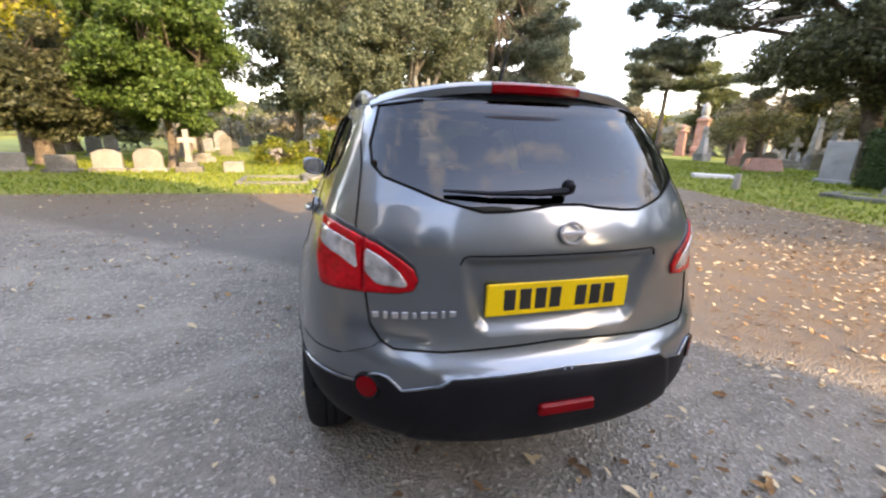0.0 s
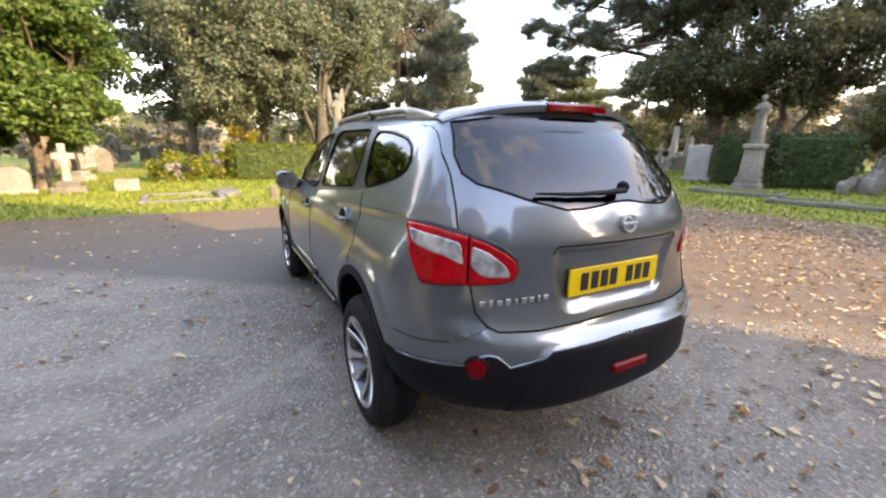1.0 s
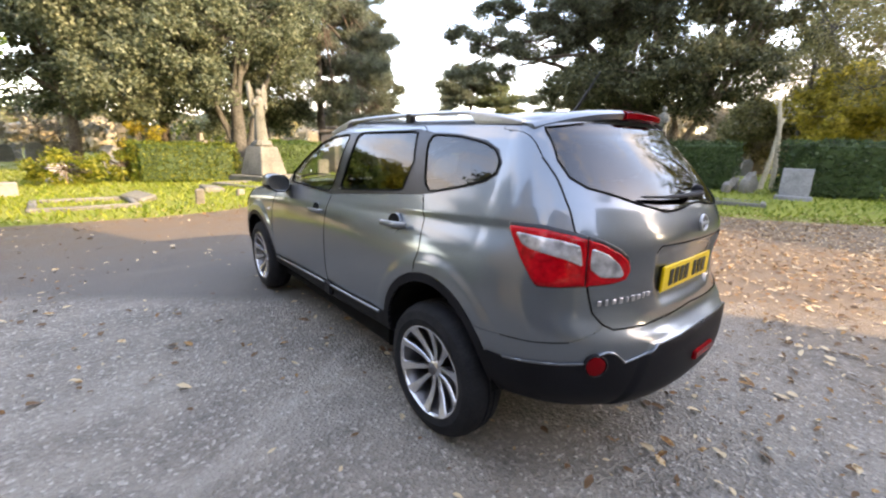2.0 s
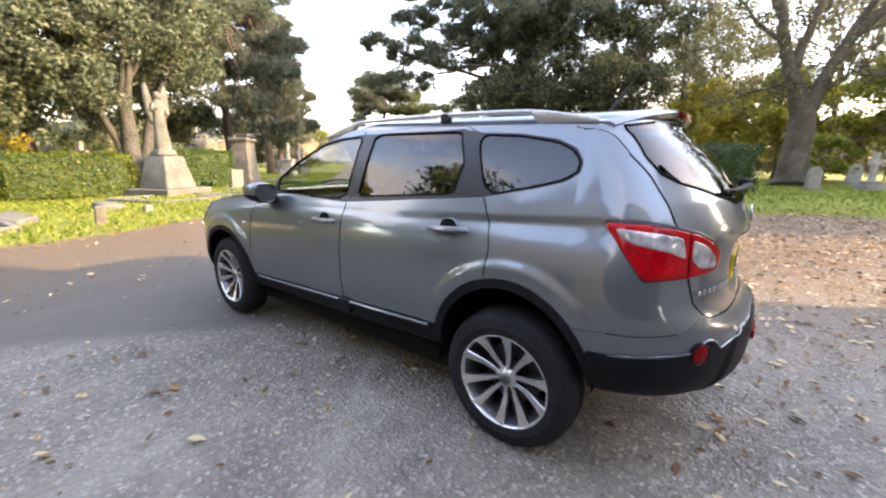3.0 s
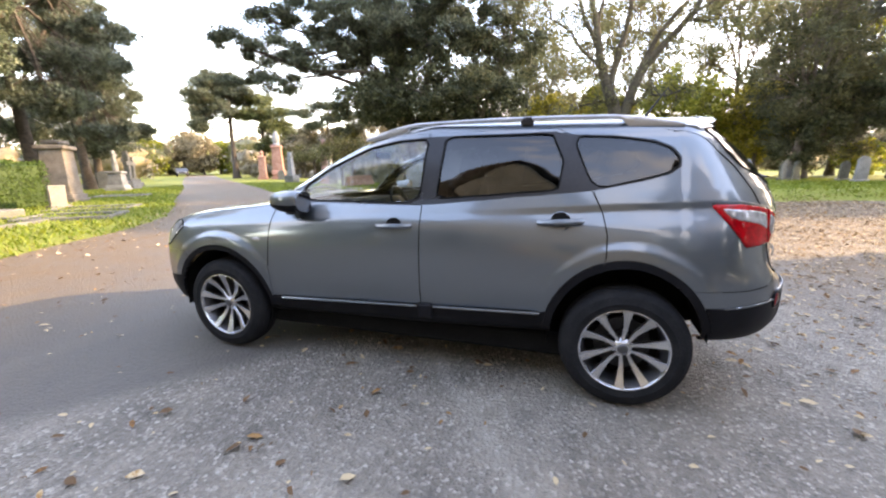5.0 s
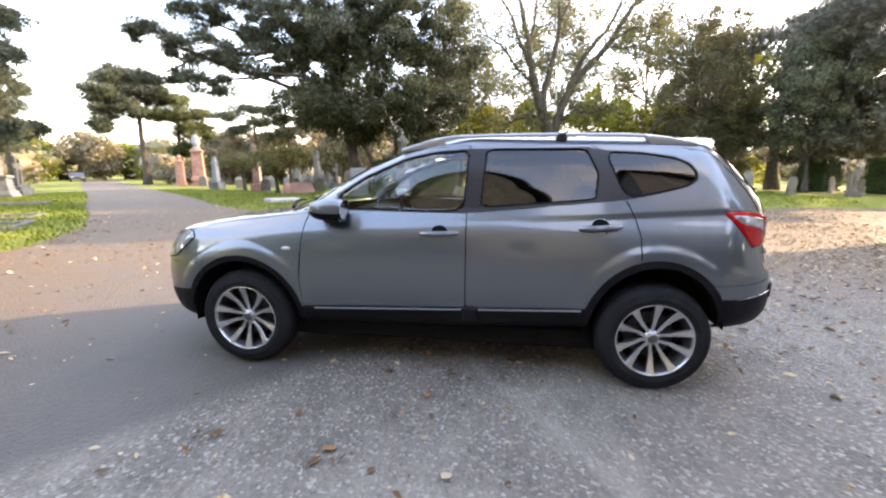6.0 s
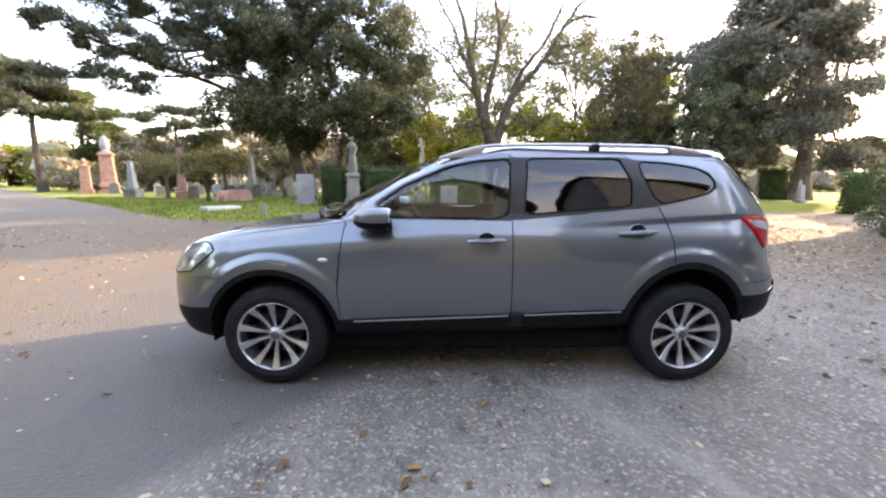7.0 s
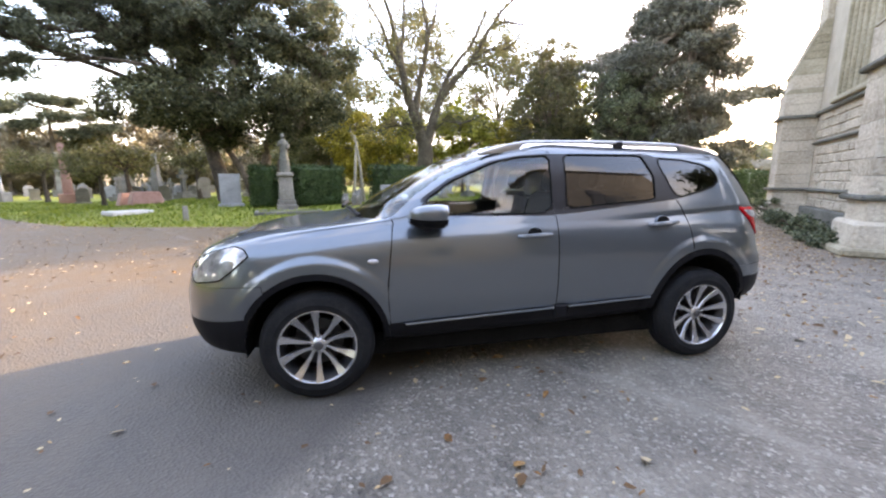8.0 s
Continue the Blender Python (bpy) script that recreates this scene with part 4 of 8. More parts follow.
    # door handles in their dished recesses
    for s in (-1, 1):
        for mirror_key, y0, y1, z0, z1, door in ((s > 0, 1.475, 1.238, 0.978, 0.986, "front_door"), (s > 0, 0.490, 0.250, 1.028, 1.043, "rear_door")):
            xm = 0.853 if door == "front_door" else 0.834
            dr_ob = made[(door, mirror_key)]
            g = Geo()
            ym, zm = (y0 + y1) / 2, (z0 + z1) / 2
            pts = [(s * (xm + 0.006 + 0.022 * math.sin(math.pi * k / 10) ** 0.5), y0 + (y1 - y0) * k / 10, z0 + (z1 - z0) * k / 10) for k in range(11)]
            g.tube(pts, [0.012 + 0.005 * math.sin(math.pi * k / 10) for k in range(11)], 8, flat=1.0)
            part("handle", g, PAINT, dr_ob, "body-coloured pull handle")
            m = Matrix.Translation((s * (xm - 0.001), ym, zm)) @ Matrix.Rotation(radians(78 * s), 4, "Y")
            part("handle_recess", Geo().lathe([(0.0, -0.014), (0.030, -0.010), (0.048, -0.002), (0.053, 0.0), (0.057, -0.003), (0.057, -0.016)], 24, m), PAINT, dr_ob)
            # dark disc behind the grip, standing in for shade inside the recess
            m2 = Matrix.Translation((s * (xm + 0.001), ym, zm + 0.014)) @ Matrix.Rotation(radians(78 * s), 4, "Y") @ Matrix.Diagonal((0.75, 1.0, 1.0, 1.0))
            part("handle_shade", Geo().lathe([(0.0, -0.004), (0.048, -0.004), (0.050, 0.002), (0.0, 0.003)], 20, m2), INNER, dr_ob, "dark disc for the shade in the handle recess")
    # side repeaters
    for s in (-1, 1):
        part("indicator", Geo().blob((s * 0.868, 2.408, 0.855), (0.012, 0.036, 0.017), 14, 8), CLEAR, car, "small clear side indicator")
    # door mirrors
    for s in (-1, 1):
        g = Geo()
        vs, fs = [], []
        prof = [(-0.026, 0.015, 0.012), (-0.020, 0.050, 0.036), (0.0, 0.076, 0.056), (0.03, 0.090, 0.068), (0.08, 0.098, 0.078), (0.13, 0.096, 0.080), (0.165, 0.090, 0.078), (0.178, 0.080, 0.070)]
        n = 24
        for dy, hw, hh in prof:
            for k in range(n):
                w = 2 * math.pi * k / n
                cx2 = math.copysign(abs(math.cos(w)) ** 0.75, math.cos(w))
                sz2 = math.copysign(abs(math.sin(w)) ** 0.8, math.sin(w))
                vs.append((s * (0.898 + hw * cx2), 2.165 - dy * 1.1, 1.120 + hh * 0.95 * sz2 * (1.0 if sz2 > 0 else 0.92) + 0.012 * cx2))
        fs = [(i * n + k, i * n + (k + 1) % n, (i + 1) * n + (k + 1) % n, (i + 1) * n + k) for i in range(len(prof) - 1) for k in range(n)]
        fs += [tuple(range(n))[::-1]]
        g.add(vs, fs)
        hous = part("mirror_housing", g, PAINT, car, "body-coloured mirror housing")
        lows = [k for k in range(n) if math.sin(2 * math.pi * k / n) < -0.2]
        low, m2 = Geo(), len(lows)
        mid = Vector((s * 0.898, 2.08, 1.120))
        low.add([tuple(mid + (Vector(vs[i * n + k]) - mid) * 1.03) for i in range(1, len(prof)) for k in lows], [(i * m2 + j, i * m2 + j + 1, (i + 1) * m2 + j + 1, (i + 1) * m2 + j) for i in range(len(prof) - 2) for j in range(m2 - 1)])
        part("lower_shell", low, PLASTIC, hous, "black lower shell")
        gl = Geo()
        gl.prism([(0.082 * math.copysign(abs(math.cos(2 * math.pi * k / 20)) ** 0.75, math.cos(2 * math.pi * k / 20)),
                   0.070 * math.copysign(abs(math.sin(2 * math.pi * k / 20)) ** 0.8, math.sin(2 * math.pi * k / 20))) for k in range(20)], 0.006, Matrix.Translation((s * 0.898, 1.974, 1.120)) @ Matrix.Rotation(radians(9), 4, "X"))
        part("mirror_glass", gl, MIRROR, hous, "mirror glass")
        part("mirror_base", Geo().tube([(s * 0.775, 2.08, 1.10), (s * 0.81, 2.085, 1.080), (s * 0.85, 2.085, 1.060), (s * 0.90, 2.075, 1.056)], [0.050, 0.040, 0.034, 0.036], 10, flat=0.55), GLOSSBLACK, hous, "black mirror foot")
    # roof rails
    for s in (-1, 1):
        rail = thing_part("roof_rail", car)
        n, ring = 48, []
        for k in range(n + 1):
            t = k / n
            y = 1.66 - 1.90 * t
            lift = min(1, math.sin(math.pi * min(t / 0.20, 1) / 2), math.sin(math.pi * min((1 - t) / 0.22, 1) / 2))
            roof = 1.545 + 0.020 * math.sin(math.pi * t) - 0.10 * max(0, 0.2 - t) ** 1.2 * 2
            top = roof + 0.010 + 0.046 * lift
            low = top - 0.022 if 0.15 < t < 0.84 else roof - 0.01
            x0 = 0.572 - 0.02 * abs(t - 0.5)
            ring.append([(s * (x0 + dx), y, low + (top - low) * f) for dx, f in ((-0.014, 0.0), (-0.017, 0.5), (-0.012, 0.92), (0.0, 1.0), (0.012, 0.90), (0.018, 0.5), (0.015, 0.0))])
        g = Geo()
        g.add([p for r in ring for p in r], [(k * 7 + j, k * 7 + (j + 1) % 7, (k + 1) * 7 + (j + 1) % 7, (k + 1) * 7 + j) for k in range(n) for j in range(7)] + [tuple(range(7)), tuple(n * 7 + j for j in range(7))[::-1]])
        part("bar", g, SATIN, rail, "satin silver bar", 40)
        p = ring[27][3]
        part("rail_foot", Geo().box((p[0], p[1], p[2] - 0.028), (0.036, 0.075, 0.062), ch=0.012), GLOSSBLACK, rail, "black rail foot")
    # spoiler with its brake light
    g = Geo()
    n = 28
    vs, fs = [], []
    for k in range(n + 1):
        u = -1 + 2 * k / n
        x = 0.574 * u
        tip = -0.310 - 0.180 * (1 - abs(u) ** 2.6)
        root = tip + 0.24
        zt = 1.534 + 0.076 * (1 - abs(u) ** 2.8)
        th = 1 - 0.6 * abs(u) ** 6
        vs += [(x, root, zt + 0.004 - 0.02 * abs(u) ** 3), (x, tip + 0.10, zt + 0.011), (x, tip + 0.02, zt + 0.002), (x, tip, zt - 0.012), (x, tip + 0.006, zt - 0.012 - 0.024 * th), (x, tip + 0.05, zt - 0.012 - 0.028 * th), (x, root, zt - 0.035)]
    for k in range(n):
        for j in range(7):
            fs.append((k * 7 + j, k * 7 + (j + 1) % 7, (k + 1) * 7 + (j + 1) % 7, (k + 1) * 7 + j))
    fs += [tuple(range(7)), tuple(n * 7 + j for j in range(7))[::-1]]
    g.add(vs, fs)
    sp = part("spoiler", g, PAINT, car, "", 50)
    g = Geo()
    vs, fs = [], []
    for k in range(13):
        u = (-1 + 2 * k / 12) * 0.30
        x = 0.565 * u
        tip = -0.310 - 0.180 * (1 - abs(u) ** 2.6)
        zt = 1.534 + 0.076 * (1 - abs(u) ** 2.8)
        vs += [(x, tip + 0.012, zt + 0.000), (x, tip - 0.009, zt - 0.010), (x, tip - 0.009, zt - 0.034), (x, tip + 0.012, zt - 0.040)]
    for k in range(12):
        for j in range(4):
            fs.append((k * 4 + j, k * 4 + (j + 1) % 4, (k + 1) * 4 + (j + 1) % 4, (k + 1) * 4 + j))
    fs += [(0, 1, 2, 3), (51, 50, 49, 48)]
    g.add(vs, fs)
    part("brake_light", g, DEEPRED, sp, "red high brake light")
    # aerial
    part("aerial", Geo().tube([(0.0, -0.10, 1.60), (0.0, -0.11, 1.63), (0.0, -0.20, 1.76), (0.0, -0.24, 1.82)], [0.016, 0.010, 0.004, 0.003], 8), GLOSSBLACK, car, "thin black roof aerial")
    # rear number plate, its characters as plain bars
    gate_ob = made[("tailgate", False)]
    plate = part("number_plate", Geo().box((0.0, -0.776, 0.918), (0.525, 0.012, 0.112), ch=0.004), PLATE, car, "yellow rear number plate")
    xs = [-0.182, -0.126, -0.071, -0.018, 0.078, 0.133, 0.187]
    for x in xs:
        part("bar", Geo().box((x, -0.783, 0.918), (0.040, 0.004, 0.072), ch=0.0015), INK, plate)
    # round maker's emblem and lettering, drawn as plain shapes
    m = Matrix.Translation((0.0, -0.808, 1.140)) @ Matrix.Rotation(radians(82), 4, "X")
    ring = []
    g = Geo()
    nn = 28
    vs, fs = [], []
    for k in range(nn):
        w = 2 * math.pi * k / nn
        for j in range(6):
            a2 = 2 * math.pi * j / 6
            r = 0.035 + 0.006 * math.cos(a2)
            vs.append(m @ Vector((r * 1.06 * math.cos(w), r * 0.95 * math.sin(w), 0.006 * math.sin(a2) + 0.004)))
    for k in range(nn):
        for j in range(6):
            fs.append((k * 6 + j, k * 6 + (j + 1) % 6, ((k + 1) % nn) * 6 + (j + 1) % 6, ((k + 1) % nn) * 6 + j))
    g.add(vs, fs)
    g.box((0, 0, 0.008), (0.090, 0.014, 0.007), ch=0.003, m=m)
    part("emblem", g, SATIN, gate_ob, "round silver emblem")
    for k in range(9):
        u = k / 8
        x, y, z = -0.605 + 0.235 * u, -0.694 - 0.076 * u + 0.012 * math.sin(math.pi * u) * -1, 0.868 + 0.014 * u
        part("badge_bar", Geo().box((x, y - 0.004, z), (0.012 + 0.008 * (k % 3 != 1), 0.005, 0.020 + 0.005 * (k % 2)), rz=-18 + 6 * u, ch=0.002), SATIN, gate_ob, "silver badge bar")
    # wiper
    g = Geo().tube([(-0.395, -0.708, 1.262), (-0.25, -0.750, 1.258), (-0.10, -0.772, 1.262), (-0.02, -0.780, 1.268)], [0.007, 0.012, 0.017, 0.022], 8, flat=0.6)
    wip = part("wiper", g, PLASTIC, car, "black rear wiper arm")
    part("wiper_hub", Geo().blob((-0.004, -0.764, 1.278), (0.021, 0.026, 0.024), 12, 8), PLASTIC, wip)
    # windscreen wipers at rest along the foot of the glass
    for x0, x1 in ((-0.60, -0.02), (0.02, 0.56)):
        run = []
        for k in range(7):
            x = x0 + (x1 - x0) * k / 6
            run.append((x, 2.575 - 0.36 * abs(x) ** 2.2 - 0.03 * k / 6, 1.118 - 0.06 * x * x + 0.020 * k / 6))
        blade = part("wiper", Geo().tube(run, [0.008] * 7, 6, flat=0.6), PLASTIC, car, "black windscreen wiper")
        arm = [(x, y + 0.018, z + 0.016 + 0.02 * math.sin(math.pi * k / 4)) for k, (x, y, z) in enumerate(run[:5])]
        part("wiper_arm", Geo().tube(arm, [0.013, 0.011, 0.010, 0.008, 0.006], 8), PLASTIC, blade)
    # bumper reflectors
    for s in (-1, 1):
        yaw = radians(35 * s)
        m = Matrix.Translation((s * 0.638, -0.729, 0.634)) @ Matrix.Rotation(yaw, 4, "Z") @ Matrix.Rotation(radians(90), 4, "X")
        part("reflector_bezel", Geo().lathe([(0.0, -0.01), (0.049, -0.01), (0.049, 0.006), (0.043, 0.011), (0.038, 0.006), (0.0, 0.008)], 24, m), PLASTIC, made[("rear_apron", False)])
        part("reflector", Geo().lathe([(0.0, 0.0), (0.038, 0.0), (0.038, 0.010), (0.03, 0.012), (0.0, 0.013)], 24, m), DEEPRED, made[("rear_apron", False)], "round red reflector")
    part("fog_lamp", Geo().box((0.0, -0.891, 0.572), (0.205, 0.03, 0.044), ch=0.008), DEEPRED, made[("rear_apron", False)], "red rear fog lamp")
    # wheels
    build_wheels(car)
    build_cabin(car)
    return car


def thing_part(name, parent):
    ob = new(name)
    ob.empty_display_size = 0.1
    ob.parent = parent
    return ob


def build_wheels(car):
    tyre = mesh_of("tyre", Geo().lathe([(0.222, -0.095), (0.235, -0.106), (0.27, -0.110), (0.300, -0.105), (0.324, -0.090), (0.338, -0.066), (0.344, -0.040), (0.344, -0.024), (0.337, -0.021), (0.337, -0.014), (0.345, -0.011),
                                        (0.345, 0.011), (0.337, 0.014), (0.337, 0.021), (0.344, 0.024), (0.344, 0.040), (0.338, 0.066), (0.324, 0.090), (0.312, 0.098), (0.310, 0.101), (0.300, 0.105), (0.272, 0.110), (0.268, 0.112), (0.262, 0.110), (0.242, 0.107), (0.235, 0.106), (0.222, 0.095)], 72, cap=False), RUBBER, 30)
    rim = mesh_of("rim", Geo().lathe([(0.236, 0.090), (0.237, 0.100), (0.233, 0.105), (0.227, 0.106), (0.222, 0.100), (0.220, 0.090)], 72, cap=False), ALLOY, 30)
    barrel = mesh_of("barrel", Geo().lathe([(0.237, -0.098), (0.230, -0.100), (0.205, -0.09), (0.200, 0.0), (0.206, 0.060), (0.221, 0.091)], 64, cap=False), ALLOYGREY, 30)
    hubm = mesh_of("hub", Geo().lathe([(0.0, 0.068), (0.026, 0.068), (0.036, 0.064), (0.050, 0.050), (0.056, 0.02), (0.056, 0.0), (0.0, 0.0)], 30), ALLOY, 30)
    capm = mesh_of("cap", Geo().lathe([(0.0, 0.078), (0.022, 0.077), (0.028, 0.072), (0.028, 0.06), (0.0, 0.06)], 24), ALLOYGREY, 30)
    disc = mesh_of("brake_disc", Geo().lathe([(0.0, -0.035), (0.150, -0.035), (0.150, -0.015), (0.085, -0.015), (0.080, 0.0), (0.0, 0.0)], 40), ALLOYDARK, 30)
    back = mesh_of("wheel_well_disc", Geo().lathe([(0.0, -0.09), (0.205, -0.09), (0.205, -0.075), (0.0, -0.075)], 30), INNER, 30)
    nut = mesh_of("wheel_nut", Geo().lathe([(0.0, 0.050), (0.007, 0.050), (0.009, 0.046), (0.009, 0.0), (0.0, 0.0)], 6), CHROME, 30)

    # ten spokes in five pairs: a polished face, narrow at the hub and flared at the rim, over deep grey cheeks
    def spoke_pair(side):
        face, cheek = Geo(), Geo()
        rows = [(0.030, 0.052, 0.0), (0.062, 0.046, 0.002), (0.10, 0.052, 0.006), (0.14, 0.062, 0.013), (0.175, 0.076, 0.020), (0.200, 0.088, 0.030), (0.222, 0.097, 0.044)]
        ring_f, ring_c = [], []
        for r, z, flare in rows:
            mid = radians(15.5 + 11.0 * max(0, (0.10 - r) / 0.10)) * r
            inner, outer = mid - 0.0100 - flare * 0.22, mid + 0.0095 + flare
            e = 0.003
            ring_f.append([(r, side * inner, z + 0.004), (r, side * (inner + e), z + 0.009), (r, side * (outer - e), z + 0.009), (r, side * outer, z + 0.003)])
            ring_c.append([(r, side * (inner + 0.001), z + 0.003), (r, side * (outer - 0.001), z + 0.002), (r, side * (outer - 0.004 - flare * 0.3), z - 0.034), (r, side * (inner + 0.004), z - 0.034)])
        for g, rings in ((face, ring_f), (cheek, ring_c)):
            m2 = len(rings[0])
            g.add([p for q in rings for p in q], [(i * m2 + j, i * m2 + (j + 1) % m2, (i + 1) * m2 + (j + 1) % m2, (i + 1) * m2 + j) for i in range(len(rings) - 1) for j in range(m2)] + [tuple(range(m2))[::-1], tuple((len(rings) - 1) * m2 + j for j in range(m2))])
        return mesh_of("spoke", face, ALLOY, 30), mesh_of("spoke_cheek", cheek, ALLOYGREY, 30)
    pairs = [spoke_pair(1), spoke_pair(-1)]
    for y, spins in ((0.008, (-92, 40)), (2.752, (91, 15))):
        for s, spin in zip((-1, 1), spins):
            m = Matrix.Translation((s * 0.772, y, 0.343)) @ Matrix.Rotation(radians(90 * s), 4, "Y")
            w = thing_part("wheel", car)
            w.matrix_basis = m @ Matrix.Rotation(radians(spin), 4, "Z")
            part("tyre", tyre, None, w, "black tyre")
            part("rim", rim, None, w, "machined alloy rim")
            part("barrel", barrel, None, w)
            part("hub", hubm, None, w)
            part("cap", capm, None, w)
            part("brake_disc", disc, None, w)
            part("back_plate", back, None, w)
            for k in range(5):
                for face, cheek in pairs:
                    part("spoke", face, None, w, m=Matrix.Rotation(radians(72 * k), 4, "Z"))
                    part("spoke_cheek", cheek, None, w, m=Matrix.Rotation(radians(72 * k), 4, "Z"))
                part("wheel_nut", nut, None, w, m=Matrix.Rotation(radians(72 * k + 36), 4, "Z") @ Matrix.Translation((0.052, 0, 0)))


def build_cabin(car):
    part("dashboard", Geo().box((0, 2.10, 0.95), (1.36, 0.45, 0.22), ch=0.08), INNER, car, "black dashboard")
    # seats
    def seat(x, y, w, name="seat"):
        s = thing_part(name, car)
        part("cushion", Geo().box((x, y + 0.22, 0.62), (w, 0.50, 0.16), ch=0.05), SEATCLOTH, s)
        m = Matrix.Translation((x, y - 0.06, 0.66)) @ Matrix.Rotation(radians(14), 4, "X")
        part("backrest", Geo().box((0, 0, 0.30), (w, 0.13, 0.60), ch=0.05, m=m), SEATCLOTH, s)
        for dx in ((0,) if w < 0.7 else (-0.42, 0.0, 0.42)):
            part("headrest", Geo().box((dx, 0, 0.70), (0.26, 0.10, 0.17), ch=0.04, m=m), SEATCLOTH, s)
            for e in (-0.06, 0.06):
                part("headrest_post", Geo().tube([m @ Vector((dx + e, 0, 0.56)), m @ Vector((dx + e, 0, 0.66))], [0.006, 0.006], 6), CHROME, s)
    seat(-0.36, 1.22, 0.50)
    seat(0.36, 1.22, 0.50)
    seat(0.0, 0.42, 1.22)
    # steering wheel on the right-hand side
    m = Matrix.Translation((0.36, 1.82, 0.98)) @ Matrix.Rotation(radians(65), 4, "X")
    g = Geo()
    n, k2 = 32, 8
    vs = [m @ Vector(((0.18 + 0.015 * math.cos(2 * math.pi * j / k2)) * math.cos(2 * math.pi * k / n), (0.18 + 0.015 * math.cos(2 * math.pi * j / k2)) * math.sin(2 * math.pi * k / n), 0.015 * math.sin(2 * math.pi * j / k2))) for k in range(n) for j in range(k2)]
    fs = [(k * k2 + j, k * k2 + (j + 1) % k2, ((k + 1) % n) * k2 + (j + 1) % k2, ((k + 1) % n) * k2 + j) for k in range(n) for j in range(k2)]
    g.add(vs, fs)
    for a in (0, 180, 270):
        c, s = math.cos(radians(a)), math.sin(radians(a))
        g.tube([m @ Vector((0.04 * c, 0.04 * s, -0.02)), m @ Vector((0.175 * c, 0.175 * s, 0))], [0.02, 0.014], 6)
    g.lathe([(0.0, -0.03), (0.07, -0.03), (0.06, 0.01), (0.0, 0.015)], 16, m)
    part("steering_wheel", g, INNER, car)
    part("rear_view_mirror", Geo().box((0, 1.82, 1.43), (0.24, 0.03, 0.06), ch=0.012), INNER, car)


build_car()


# ---- ground ----
ROAD_EDGE = [(-60, 8.6), (-16, 8.4), (-10, 8.3), (-7.3, 8.25), (-4.3, 8.24), (-2.7, 8.15), (-1.2, 8.1), (-0.2, 8.35), (0.9, 8.9), (1.7, 9.3), (3.2, 9.9), (5.2, 11.3), (7, 13.2), (11, 18), (18, 26),
             (28.6, 38.8), (56, 71.2), (60.5, 69), (40, 45.8), (20, 21.5), (14.3, 15), (12.4, 13), (10.8, 11), (10.0, 9), (9.6, 7), (9.2, 5), (9.2, 3), (9.8, 1), (10.6, 0),
             (12.1, -1.9), (13, -4.75), (14.3, -8.4), (15.2, -12), (15, -18), (13, -40), (-60, -40)]


def land(x, y):
    """Height of the ground."""
    x, y = np.asarray(x, float), np.asarray(y, float)
    d = poly_sd(ROAD_EDGE, x, y)
    verge = np.clip(d / 0.5, -1, 1) * 0.03 - 0.005
    e = np.clip((x - 10.5) / 4.5, 0, 1) * np.clip((16 - y) / 6, 0, 1) * np.clip((d + 0.2) / 1.5, 0, 1)
    bumps = 0.03 * np.sin(x * 0.9 + 1.3 * np.sin(y * 0.5)) * np.sin(y * 0.7 + 0.4) * np.clip(d / 2, 0, 1)
    return verge + 0.28 * e * e * (3 - 2 * e) + bumps


def land_at(x, y):
    return float(land(np.array([x]), np.array([y]))[0])


